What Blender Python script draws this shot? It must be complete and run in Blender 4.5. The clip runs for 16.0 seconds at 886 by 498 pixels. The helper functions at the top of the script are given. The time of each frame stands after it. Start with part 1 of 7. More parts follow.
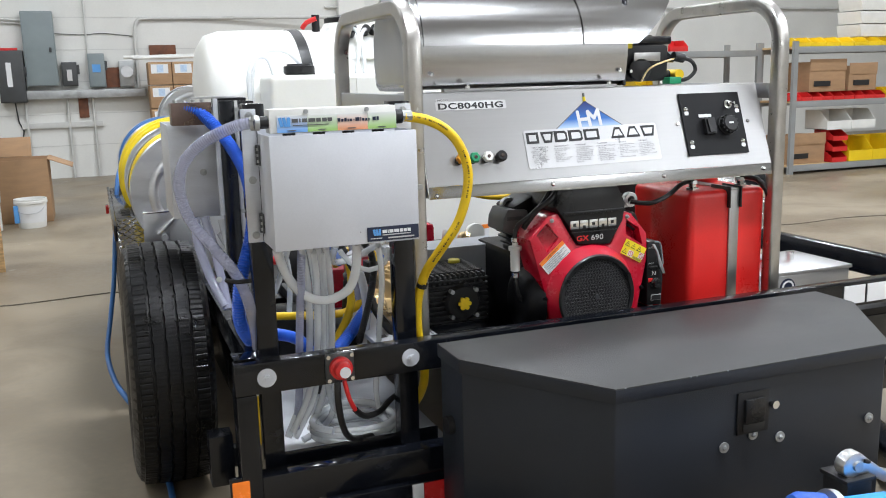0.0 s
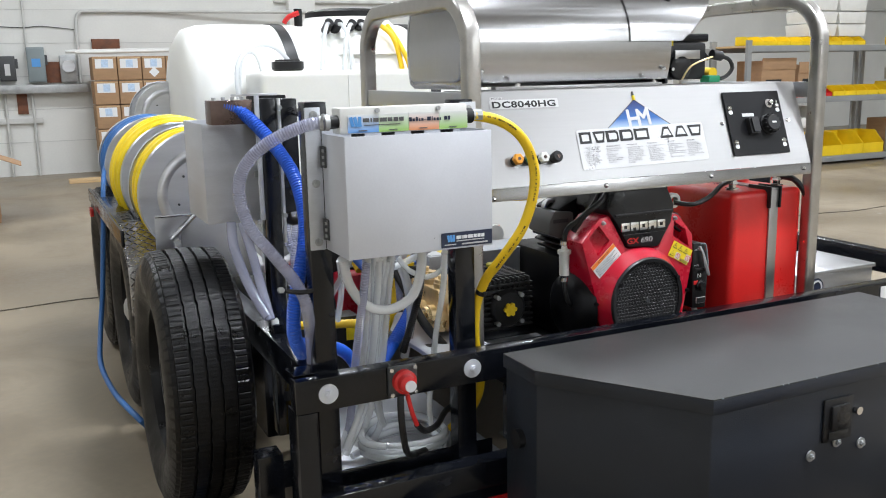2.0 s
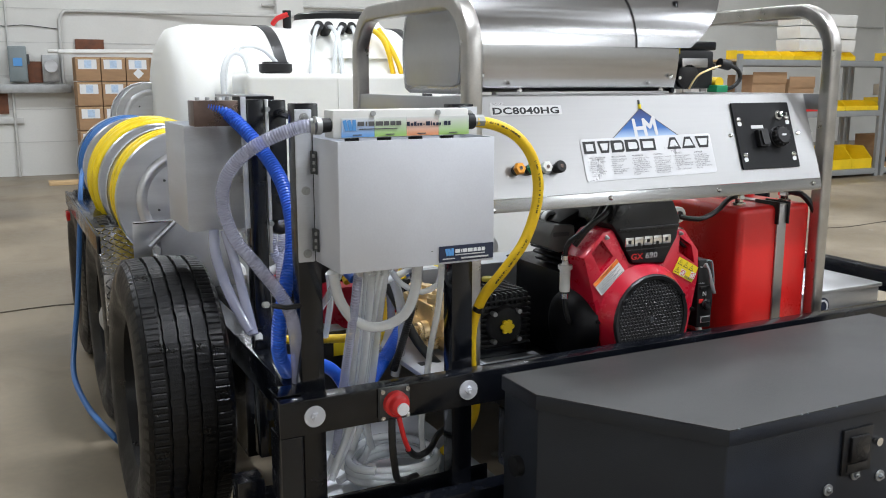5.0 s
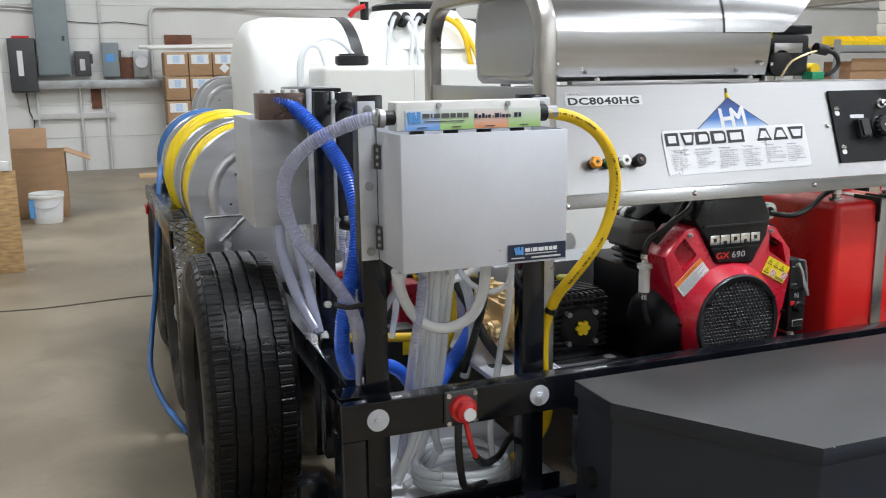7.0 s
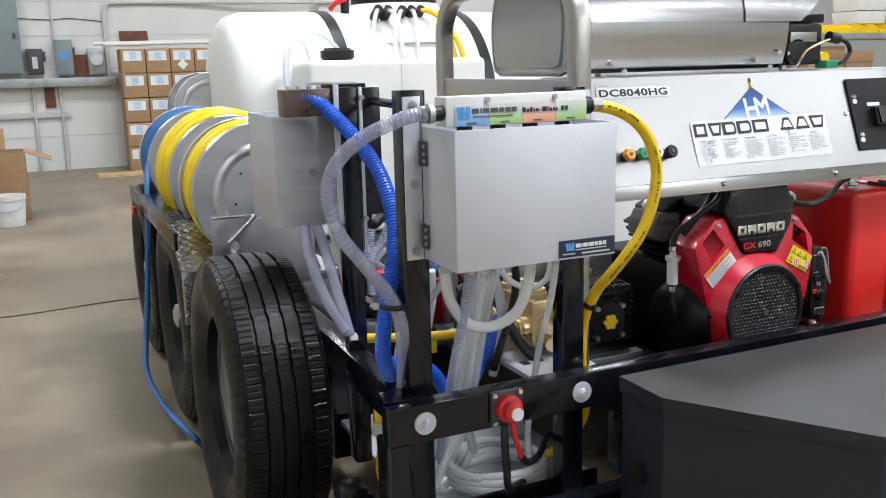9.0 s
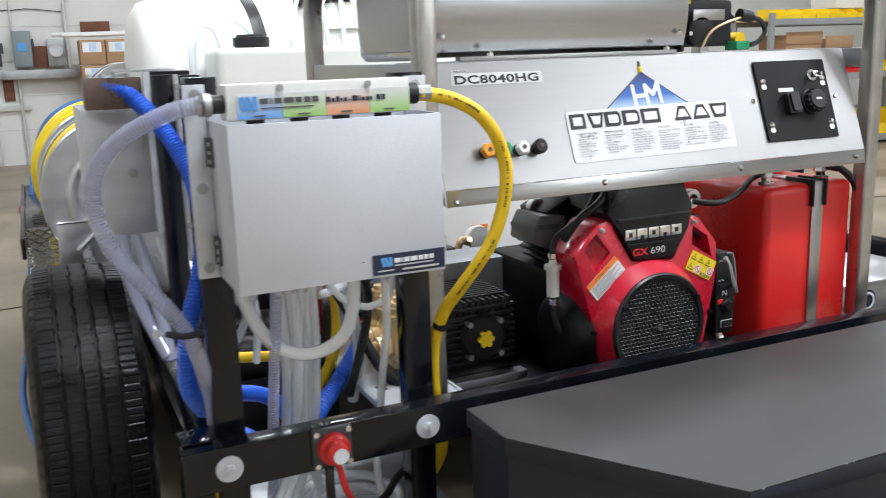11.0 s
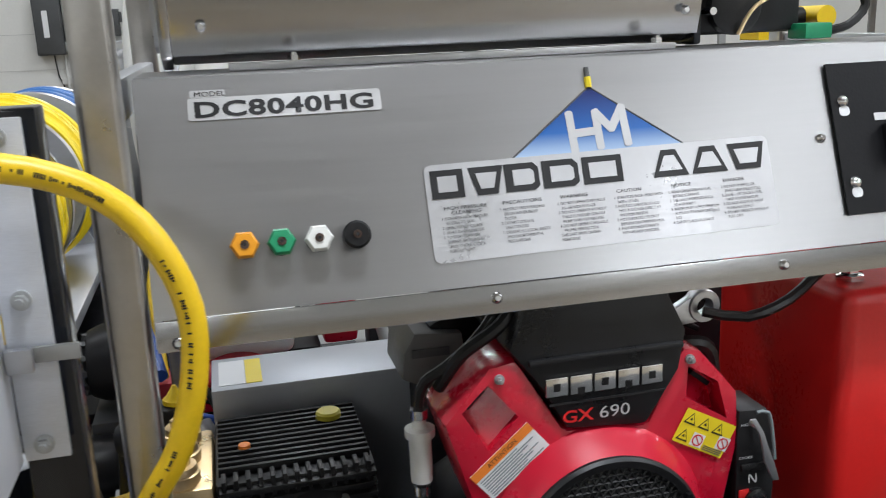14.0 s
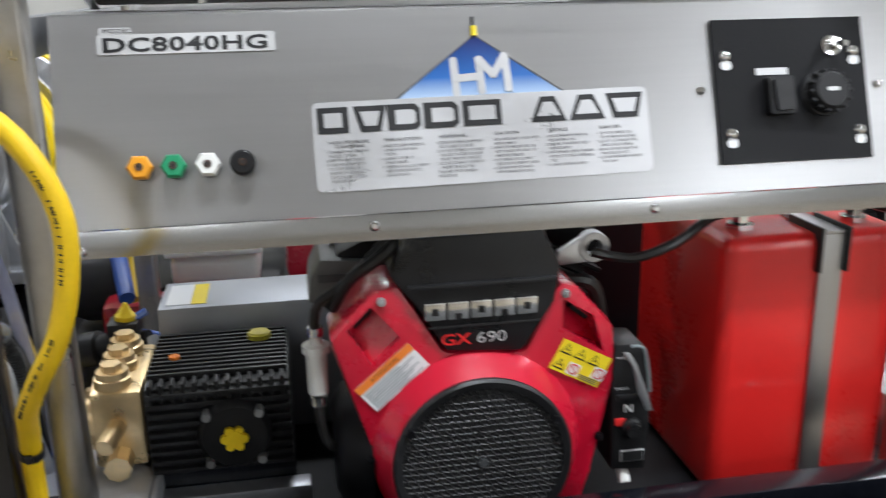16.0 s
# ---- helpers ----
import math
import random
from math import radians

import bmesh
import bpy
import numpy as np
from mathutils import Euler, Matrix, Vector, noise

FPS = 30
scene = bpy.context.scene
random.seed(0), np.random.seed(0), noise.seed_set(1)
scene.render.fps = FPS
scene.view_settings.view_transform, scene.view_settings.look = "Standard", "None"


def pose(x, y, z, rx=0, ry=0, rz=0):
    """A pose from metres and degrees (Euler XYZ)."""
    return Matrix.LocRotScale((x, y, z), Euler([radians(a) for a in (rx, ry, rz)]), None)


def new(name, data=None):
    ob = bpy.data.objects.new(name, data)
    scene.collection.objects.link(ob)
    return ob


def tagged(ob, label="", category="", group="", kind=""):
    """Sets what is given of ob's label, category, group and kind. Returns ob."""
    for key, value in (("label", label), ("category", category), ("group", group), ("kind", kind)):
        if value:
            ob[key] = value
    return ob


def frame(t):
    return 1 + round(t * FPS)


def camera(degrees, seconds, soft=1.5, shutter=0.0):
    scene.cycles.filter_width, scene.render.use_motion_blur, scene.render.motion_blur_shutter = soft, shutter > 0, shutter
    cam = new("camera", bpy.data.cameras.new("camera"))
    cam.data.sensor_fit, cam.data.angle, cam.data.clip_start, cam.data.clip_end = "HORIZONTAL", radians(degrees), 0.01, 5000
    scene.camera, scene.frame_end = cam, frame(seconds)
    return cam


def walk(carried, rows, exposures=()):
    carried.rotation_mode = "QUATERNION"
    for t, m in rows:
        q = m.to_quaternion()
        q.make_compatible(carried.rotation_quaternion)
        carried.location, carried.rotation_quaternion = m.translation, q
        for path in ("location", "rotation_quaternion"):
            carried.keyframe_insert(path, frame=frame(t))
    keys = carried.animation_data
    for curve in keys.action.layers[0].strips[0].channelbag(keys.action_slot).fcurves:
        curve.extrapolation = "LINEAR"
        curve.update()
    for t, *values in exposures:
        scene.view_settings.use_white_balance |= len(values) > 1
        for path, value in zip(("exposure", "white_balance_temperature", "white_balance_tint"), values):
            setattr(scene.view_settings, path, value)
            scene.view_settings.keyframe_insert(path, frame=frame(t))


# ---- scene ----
cam = camera(52.7, 16.0, soft=1.0, shutter=0.4)
METRES, EYE, TILT, LEAN, TURN = 2.6, 1.2, 0.0, 0.0, -21.0
ROWS = [
    (0.0, 0.0, 0.0, 0.0, -0.28, -10.95, 1.44),
    (0.5, -0.006, 0.0286, -0.0036, -0.8, -11.19, 0.78),
    (1.0, -0.0363, 0.0447, -0.0042, -1.33, -11.53, 0.8),
    (1.5, -0.0821, 0.0501, 0.0, -2.33, -11.27, 0.86),
    (2.0, -0.1153, 0.0442, 0.0029, -4.67, -11.25, 1.14),
    (2.5, -0.1325, 0.0487, -0.0, -5.02, -10.53, 0.69),
    (3.0, -0.131, 0.0658, 0.003, -5.56, -10.4, -0.19),
    (3.5, -0.1257, 0.0756, 0.0019, -6.06, -10.5, -0.18),
    (6.0, -0.1242, 0.1005, -0.0036, -3.97, -11.07, 0.39),
    (6.5, -0.1206, 0.1082, -0.004, -2.3, -11.15, 0.62),
    (7.0, -0.1091, 0.1243, -0.0034, -0.24, -11.21, 0.68),
    (7.5, -0.1139, 0.1325, -0.0083, -0.01, -11.33, -0.7),
    (8.0, -0.1494, 0.1324, 0.0009, -1.34, -11.34, 0.04),
    (8.5, -0.1786, 0.1338, 0.0001, -3.23, -11.53, 1.23),
    (11.0, -0.0512, 0.232, -0.0104, -3.71, -12.31, 1.84),
    (11.5, -0.0116, 0.3134, -0.0107, -4.41, -12.83, 2.97),
    (12.0, 0.0227, 0.3885, -0.0012, -4.4, -13.01, 4.58),
    (12.5, 0.0777, 0.4494, 0.0017, -3.52, -13.21, 3.85),
    (13.0, 0.1191, 0.4933, -0.0013, 1.46, -13.51, 2.28),
    (13.5, 0.1184, 0.5264, -0.0021, 4.79, -13.61, 3.03),
    (14.0, 0.1364, 0.5508, 0.0001, 6.77, -14.26, 2.25),
    (14.5, 0.167, 0.5732, 0.0002, 9.68, -14.62, 0.62),
    (15.0, 0.1812, 0.5815, -0.0025, 15.06, -15.29, 0.92),
    (15.5, 0.1879, 0.5563, -0.0036, 14.89, -16.12, 1.12),
    (16.0, 0.218, 0.5257, -0.0047, 10.91, -16.75, 0.99),
]
walk(cam, [(t, pose(0, 0, EYE, TILT, LEAN, TURN) @ pose(METRES * x, METRES * y, METRES * z, 90 + pitch, roll, yaw)) for t, x, y, z, yaw, pitch, roll in ROWS],
     exposures=[(0.0, 0.02), (2.0, 0.0), (3.5, -0.14), (6.0, -0.2), (7.0, -0.18), (8.5, -0.03), (11.0, 0.0), (12.5, -0.22), (14.5, -0.36), (15.2, -0.34), (16.0, -0.12)])

# ---- light ----
world = bpy.data.worlds.new("world")
scene.world = world
world.use_nodes = True
world.node_tree.nodes["Background"].inputs[0].default_value = (0.75, 0.82, 0.9, 1)
world.node_tree.nodes["Background"].inputs[1].default_value = 0.15
LAMP_W = 100.0
LAMP_COLOUR = (0.885, 0.94, 1.02)
scene.view_settings.exposure = 0.0


# ---- materials ----
def mat(name, col, rough=0.5, metal=0.0, var=0.12, scale=6.0, bump=0.1, bscale=120.0, stretch=(1, 1, 1), rvar=0.12,
        col2=None, coat=0.0, clear=0.0, emit=0.0, spec=0.5):
    """A surface with colour drift at a large and a fine scale, uneven gloss and fine relief."""
    m = bpy.data.materials.new(name)
    m.use_nodes = True
    nt = m.node_tree
    bsdf = nt.nodes["Principled BSDF"]
    link = nt.links.new
    co = nt.nodes.new("ShaderNodeTexCoord")
    mp = nt.nodes.new("ShaderNodeMapping")
    mp.inputs["Scale"].default_value = stretch
    link(co.outputs["Object"], mp.inputs["Vector"])
    n1 = nt.nodes.new("ShaderNodeTexNoise")
    n1.inputs["Scale"].default_value = scale
    n1.inputs["Detail"].default_value = 5
    n2 = nt.nodes.new("ShaderNodeTexNoise")
    n2.inputs["Scale"].default_value = bscale
    n2.inputs["Detail"].default_value = 3
    link(mp.outputs[0], n1.inputs["Vector"])
    link(mp.outputs[0], n2.inputs["Vector"])
    ramp = nt.nodes.new("ShaderNodeValToRGB")
    c2 = col2 or tuple(min(1, c * (1 + var)) for c in col)
    c1 = tuple(c * (1 - var) for c in col)
    ramp.color_ramp.elements[0].color = (*c1, 1)
    ramp.color_ramp.elements[1].color = (*c2, 1)
    ramp.color_ramp.elements[0].position = 0.3
    ramp.color_ramp.elements[1].position = 0.7
    mixf = nt.nodes.new("ShaderNodeMath")
    mixf.operation = "MULTIPLY_ADD"
    link(n2.outputs[0], mixf.inputs[0])
    mixf.inputs[1].default_value = 0.3
    sub = nt.nodes.new("ShaderNodeMath")
    sub.operation = "SUBTRACT"
    link(n1.outputs[0], sub.inputs[0])
    sub.inputs[1].default_value = 0.15
    link(sub.outputs[0], mixf.inputs[2])
    link(mixf.outputs[0], ramp.inputs[0])
    link(ramp.outputs[0], bsdf.inputs["Base Color"])
    rr = nt.nodes.new("ShaderNodeMapRange")
    rr.inputs["From Min"].default_value, rr.inputs["From Max"].default_value = 0.3, 0.7
    rr.inputs["To Min"].default_value = max(0.02, rough - rvar)
    rr.inputs["To Max"].default_value = min(1, rough + rvar)
    link(mixf.outputs[0], rr.inputs["Value"])
    link(rr.outputs[0], bsdf.inputs["Roughness"])
    bsdf.inputs["Metallic"].default_value = metal
    bsdf.inputs["Specular IOR Level"].default_value = spec
    bsdf.inputs["Coat Weight"].default_value = coat
    if bump:
        b = nt.nodes.new("ShaderNodeBump")
        b.inputs["Strength"].default_value = bump
        b.inputs["Distance"].default_value = 0.002
        link(n2.outputs[0], b.inputs["Height"])
        link(b.outputs[0], bsdf.inputs["Normal"])
    if emit:
        bsdf.inputs["Emission Color"].default_value = (*col, 1)
        bsdf.inputs["Emission Strength"].default_value = emit
    if clear:
        tr = nt.nodes.new("ShaderNodeBsdfTransparent")
        tr.inputs[0].default_value = (0.93, 0.95, 0.97, 1)
        mx = nt.nodes.new("ShaderNodeMixShader")
        mx.inputs[0].default_value = 1 - clear
        link(tr.outputs[0], mx.inputs[1])
        link(bsdf.outputs[0], mx.inputs[2])
        link(mx.outputs[0], nt.nodes["Material Output"].inputs[0])
    return m


STEEL = mat("brushed_steel", (0.435, 0.434, 0.434), 0.34, 1.0, 0.015, 3, 0.02, 60, (2, 60, 60), 0.012)
STEEL_DRUM = mat("rolled_steel", (0.47, 0.47, 0.475), 0.22, 1.0, 0.04, 3, 0.015, 40, (1, 30, 30), 0.03)
STEEL_DULL = mat("dull_steel", (0.52, 0.53, 0.55), 0.46, 1.0, 0.08, 5, 0.08, 90, (1, 1, 1), 0.08)
TUBE_STEEL = mat("weld_tube_steel", (0.48, 0.465, 0.44), 0.33, 1.0, 0.10, 7, 0.03, 50, (3, 3, 3), 0.06)
ALU = mat("milled_aluminium", (0.66, 0.67, 0.69), 0.36, 1.0, 0.06, 6, 0.08, 80, (1, 1, 8), 0.08)
SHEET = mat("mill_finish_sheet", (0.60, 0.62, 0.66), 0.42, 0.55, 0.10, 4, 0.08, 120, (1, 1, 6), 0.10)
ALU_GREY = mat("bead_blasted_aluminium", (0.64, 0.66, 0.71), 0.48, 0.35, 0.06, 5, 0.10, 300, rvar=0.06)
CHROME = mat("chrome", (0.8, 0.8, 0.8), 0.12, 1.0, 0.03, 10, 0, rvar=0.04)
BLACK_PAINT = mat("black_gloss_paint", (0.005, 0.006, 0.009), 0.18, 0, 0.3, 9, 0.05, 60, spec=0.5)
BLACK_PLATE = mat("black_powder_plate", (0.004, 0.004, 0.005), 0.42, 0, 0.2, 8, 0.1, 300, spec=0.2)
# tool box black twice: paler for the lit lid top, darker for the sides
BOX_TOP_LIT = mat("black_textured_lid_lit", (0.034, 0.034, 0.034), 0.52, 0, 0.14, 2.5, 0.35, 420, rvar=0.10)
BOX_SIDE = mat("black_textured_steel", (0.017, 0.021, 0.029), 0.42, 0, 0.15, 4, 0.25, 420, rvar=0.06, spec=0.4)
BLACK_PLASTIC = mat("black_plastic", (0.013, 0.013, 0.014), 0.42, 0, 0.25, 12, 0.12, 350, spec=0.35)
BLACK_COVER = mat("satin_black_cover", (0.011, 0.011, 0.012), 0.34, 0, 0.2, 12, 0.12, 500, spec=0.4)
RUBBER = mat("tyre_rubber", (0.0028, 0.0028, 0.0032), 0.40, 0, 0.35, 14, 0.30, 260, rvar=0.16, spec=0.28)
RED_ENGINE = mat("red_engine_enamel", (0.50, 0.006, 0.027), 0.30, 0, 0.03, 8, 0.03, 120, coat=0.5)
RED_TANK = mat("red_tank_enamel", (0.72, 0.018, 0.016), 0.36, 0, 0.06, 5, 0.08, 160, coat=0.2)
RED_PLASTIC = mat("red_plastic", (0.62, 0.02, 0.02), 0.4, 0, 0.1, 9, 0.05)
BRASS = mat("brass", (0.84, 0.64, 0.36), 0.36, 0.8, 0.12, 20, 0.08, 150)
POLY = mat("white_polyethylene", (0.80, 0.80, 0.76), 0.42, 0, 0.03, 3, 0.08, 90)
POLY.node_tree.nodes["Principled BSDF"].inputs["Subsurface Weight"].default_value = 0.15
POLY.node_tree.nodes["Principled BSDF"].inputs["Subsurface Radius"].default_value = (0.05, 0.05, 0.04)
YELLOW_HOSE = mat("yellow_hose_rubber", (0.80, 0.52, 0.010), 0.42, 0, 0.10, 14, 0.12, 220)
YELLOW_REEL = mat("bright_yellow_hose", (0.86, 0.64, 0.015), 0.36, 0, 0.10, 14, 0.10, 220)
BLUE_HOSE = mat("blue_hose_vinyl", (0.020, 0.115, 0.62), 0.34, 0, 0.15, 14, 0.05, 220)
PALE_BLUE = mat("pale_blue_hose", (0.035, 0.14, 0.38), 0.45, 0, 0.15, 9, 0.08, 220)
CLEAR_HOSE = mat("clear_vinyl_tube", (0.93, 0.95, 0.96), 0.08, 0, 0.04, 14, 0.05, 80, clear=0.40, spec=1.0, coat=0.6)
CLEAR_RIB = mat("clear_ribbed_hose", (0.46, 0.47, 0.62), 0.12, 0, 0.08, 14, 0.05, 80, clear=0.48, spec=1.0, coat=0.5)
CABLE = mat("black_cable", (0.010, 0.010, 0.010), 0.4, 0, 0.2, 30, 0.05)
WHITE_PLASTIC = mat("white_plastic", (0.72, 0.72, 0.69), 0.4, 0, 0.05, 9, 0.04)
GREEN_PLASTIC = mat("green_plastic", (0.012, 0.25, 0.11), 0.4, 0, 0.1, 9, 0.04)
ORANGE_PLASTIC = mat("amber_plastic", (0.80, 0.33, 0.02), 0.4, 0, 0.1, 9, 0.04)
YELLOW_PLASTIC = mat("yellow_plastic", (0.80, 0.55, 0.01), 0.4, 0, 0.1, 5, 0.04)
BLUE_PLASTIC = mat("blue_plastic", (0.02, 0.09, 0.42), 0.4, 0, 0.1, 9, 0.04)
BLUE_BRIGHT = mat("bright_blue_strap", (0.03, 0.28, 0.75), 0.5, 0, 0.1, 9, 0.1)
LABEL_WHITE = mat("white_vinyl_label", (0.74, 0.75, 0.76), 0.38, 0, 0.03, 8, 0.02)
LABEL_SILVER = mat("silver_vinyl_label", (0.58, 0.58, 0.58), 0.4, 0.35, 0.04, 8, 0.02)
LABEL_YELLOW = mat("yellow_vinyl_label", (0.82, 0.64, 0.02), 0.4, 0, 0.03, 8, 0.02)
LABEL_ORANGE = mat("orange_vinyl_label", (0.80, 0.22, 0.03), 0.4, 0, 0.03, 8, 0.02)
LABEL_NAVY = mat("navy_vinyl_label", (0.015, 0.022, 0.05), 0.35, 0, 0.1, 8, 0.02)
LABEL_BLUE = mat("blue_vinyl_label", (0.10, 0.32, 0.68), 0.38, 0, 0.05, 8, 0.02)
PALE_PRINT = mat("pale_blue_print", (0.45, 0.58, 0.74), 0.5, 0, 0.15, 30, 0)
INK = mat("black_ink", (0.012, 0.012, 0.013), 0.45, 0, 0.1, 8, 0)
INK_GREY = mat("grey_ink", (0.09, 0.09, 0.09), 0.5, 0, 0.1, 8, 0)
JOINT = mat("dirty_joint_filler", (0.085, 0.070, 0.050), 0.8, 0, 0.35, 3, 0.2, 60)
PANEL_LABEL = mat("silver_panel_label", (0.58, 0.58, 0.59), 0.36, 0.5, 0.04, 8, 0.02)
CARD = mat("cardboard", (0.36, 0.22, 0.12), 0.85, 0, 0.10, 7, 0.15, 90, (1, 1, 4))
PLYWOOD = mat("strand_board", (0.50, 0.32, 0.15), 0.8, 0, 0.35, 14, 0.3, 60, (1, 1, 5))
PINE = mat("pine_board", (0.55, 0.38, 0.20), 0.7, 0, 0.15, 8, 0.1, 60, (1, 8, 8))
BROWN_STEEL = mat("rusty_brown_plate", (0.16, 0.06, 0.03), 0.7, 0, 0.3, 14, 0.15)
DARK_BRONZE = mat("dark_bronze", (0.16, 0.115, 0.10), 0.3, 0.85, 0.2, 14, 0.05)
GREY_ENAMEL = mat("grey_enamel", (0.21, 0.25, 0.26), 0.45, 0, 0.08, 4, 0.05)
DARK_ENAMEL = mat("dark_grey_enamel", (0.055, 0.058, 0.06), 0.5, 0, 0.15, 6, 0.05)
GALV = mat("galvanised_steel", (0.42, 0.43, 0.43), 0.5, 0.8, 0.2, 12, 0.08, 60)
RACK = mat("grey_rack_steel", (0.30, 0.31, 0.31), 0.5, 0.3, 0.1, 6, 0.05)
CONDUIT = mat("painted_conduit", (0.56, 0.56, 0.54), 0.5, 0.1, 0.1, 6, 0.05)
WHITE_PAINT = mat("white_door_paint", (0.72, 0.72, 0.70), 0.45, 0, 0.06, 4, 0.05)
REFLECT_ORANGE = mat("orange_reflector", (0.85, 0.20, 0.02), 0.25, 0, 0.05, 30, 0.2, 300)
REFLECT_RED = mat("red_reflector", (0.60, 0.02, 0.02), 0.25, 0, 0.05, 30, 0.2, 300)
LIGHT_PANEL = mat("lamp_diffuser", (1.0, 0.97, 0.92), 0.5, 0, 0, 4, 0, emit=6.0)
WALL = mat("painted_block", (0.70, 0.70, 0.67), 0.65, 0, 0.06, 1.3, 0.25, 40, rvar=0.05)
CEIL = mat("ceiling_deck", (0.42, 0.42, 0.41), 0.8, 0, 0.05, 1.5, 0.1, 30)


def floor_material():
    m = mat("worn_concrete", (0.215, 0.172, 0.116), 0.44, 0, 0.22, 0.9, 0.14, 30, rvar=0.16, col2=(0.315, 0.262, 0.187))
    nt = m.node_tree
    link = nt.links.new
    ramp = [n for n in nt.nodes if n.type == "VALTORGB"][0]
    co = [n for n in nt.nodes if n.type == "TEX_COORD"][0]
    bsdf = nt.nodes["Principled BSDF"]
    spots = nt.nodes.new("ShaderNodeTexVoronoi")
    spots.inputs["Scale"].default_value = 2.3
    link(co.outputs["Object"], spots.inputs["Vector"])
    thr = nt.nodes.new("ShaderNodeMapRange")
    thr.inputs["From Min"].default_value, thr.inputs["From Max"].default_value = 0.035, 0.06
    thr.inputs["To Min"].default_value, thr.inputs["To Max"].default_value = 0.6, 0.0
    link(spots.outputs["Distance"], thr.inputs["Value"])
    mix = nt.nodes.new("ShaderNodeMixRGB")
    link(thr.outputs[0], mix.inputs[0])
    link(ramp.outputs[0], mix.inputs[1])
    mix.inputs[2].default_value = (0.50, 0.48, 0.44, 1)
    stain = nt.nodes.new("ShaderNodeTexNoise")
    stain.inputs["Scale"].default_value = 1.5
    stain.inputs["Detail"].default_value = 10
    stain.inputs["Roughness"].default_value = 0.62
    stain.inputs["Distortion"].default_value = 0.6
    link(co.outputs["Object"], stain.inputs["Vector"])
    sr = nt.nodes.new("ShaderNodeMapRange")
    sr.inputs["From Min"].default_value, sr.inputs["From Max"].default_value = 0.47, 0.70
    sr.inputs["To Min"].default_value, sr.inputs["To Max"].default_value = 0.0, 0.65
    link(stain.outputs[0], sr.inputs["Value"])
    mix2 = nt.nodes.new("ShaderNodeMixRGB")
    link(sr.outputs[0], mix2.inputs[0])
    link(mix.outputs[0], mix2.inputs[1])
    mix2.inputs[2].default_value = (0.135, 0.105, 0.070, 1)
    link(mix2.outputs[0], bsdf.inputs["Base Color"])
    return m


CONCRETE = floor_material()


def gradient_material():
    """Printed fan of deep blue that pales downwards."""
    m = mat("blue_fade_print", (0.02, 0.10, 0.45), 0.4, 0, 0.05, 8, 0)
    nt = m.node_tree
    co = nt.nodes.new("ShaderNodeTexCoord")
    sep = nt.nodes.new("ShaderNodeSeparateXYZ")
    mr = nt.nodes.new("ShaderNodeMapRange")
    mr.inputs["From Min"].default_value, mr.inputs["From Max"].default_value = 0.0, 1.0
    ramp = nt.nodes.new("ShaderNodeValToRGB")
    e = ramp.color_ramp.elements
    e[0].position, e[0].color = 0.02, (0.52, 0.66, 0.80, 1)
    e[1].position, e[1].color = 0.92, (0.006, 0.022, 0.14, 1)
    mid = ramp.color_ramp.elements.new(0.42)
    mid.color = (0.018, 0.12, 0.40, 1)
    nt.links.new(co.outputs["Generated"], sep.inputs[0])
    nt.links.new(sep.outputs["Z"], mr.inputs["Value"])
    nt.links.new(mr.outputs[0], ramp.inputs[0])
    nt.links.new(ramp.outputs[0], nt.nodes["Principled BSDF"].inputs["Base Color"])
    return m


BLUE_FADE = gradient_material()


def fade_label(name, col):
    """Printed label field, white at its upper edge and deepening downwards."""
    m = mat(name, col, 0.38, 0, 0.03, 8, 0.02)
    nt = m.node_tree
    co = nt.nodes.new("ShaderNodeTexCoord")
    sep = nt.nodes.new("ShaderNodeSeparateXYZ")
    ramp = nt.nodes.new("ShaderNodeValToRGB")
    e = ramp.color_ramp.elements
    e[0].position, e[0].color = 0.05, (*col, 1)
    e[1].position, e[1].color = 1.0, (0.74, 0.75, 0.74, 1)
    nt.links.new(co.outputs["Generated"], sep.inputs[0])
    nt.links.new(sep.outputs["Z"], ramp.inputs[0])
    nt.links.new(ramp.outputs[0], nt.nodes["Principled BSDF"].inputs["Base Color"])
    return m


FADE_BLUE = fade_label("blue_fading_label", (0.16, 0.38, 0.76))
FADE_GREEN = fade_label("green_fading_label", (0.36, 0.60, 0.16))
FADE_PEACH = fade_label("peach_fading_label", (0.82, 0.34, 0.16))
GUARD_GREY = mat("grey_zinc_sheet", (0.42, 0.44, 0.475), 0.42, 0.4, 0.05, 4, 0.05, 90, rvar=0.06)
COVER_GREY = mat("dark_grey_cover", (0.11, 0.112, 0.108), 0.45, 0, 0.1, 9, 0.08)
OLIVE_PLASTIC = mat("olive_yellow_plastic", (0.42, 0.36, 0.03), 0.4, 0, 0.1, 9, 0.04)


# ---- building helpers ----
def box(bm, x0, x1, y0, y1, z0, z1, bevel=0.0, m=None, seg=2):
    geo = bmesh.ops.create_cube(bm, size=1)["verts"]
    for v in geo:
        v.co = Vector((x0 + (v.co.x + 0.5) * (x1 - x0), y0 + (v.co.y + 0.5) * (y1 - y0), z0 + (v.co.z + 0.5) * (z1 - z0)))
    if bevel:
        es = list({e for v in geo for e in v.link_edges})
        out = bmesh.ops.bevel(bm, geom=es, offset=bevel, segments=seg, affect="EDGES", profile=0.6)
        geo = list({v for f in out["faces"] for v in f.verts} | {v for v in geo if v.is_valid})
    if m is not None:
        bmesh.ops.transform(bm, matrix=m, verts=geo)
    return bm


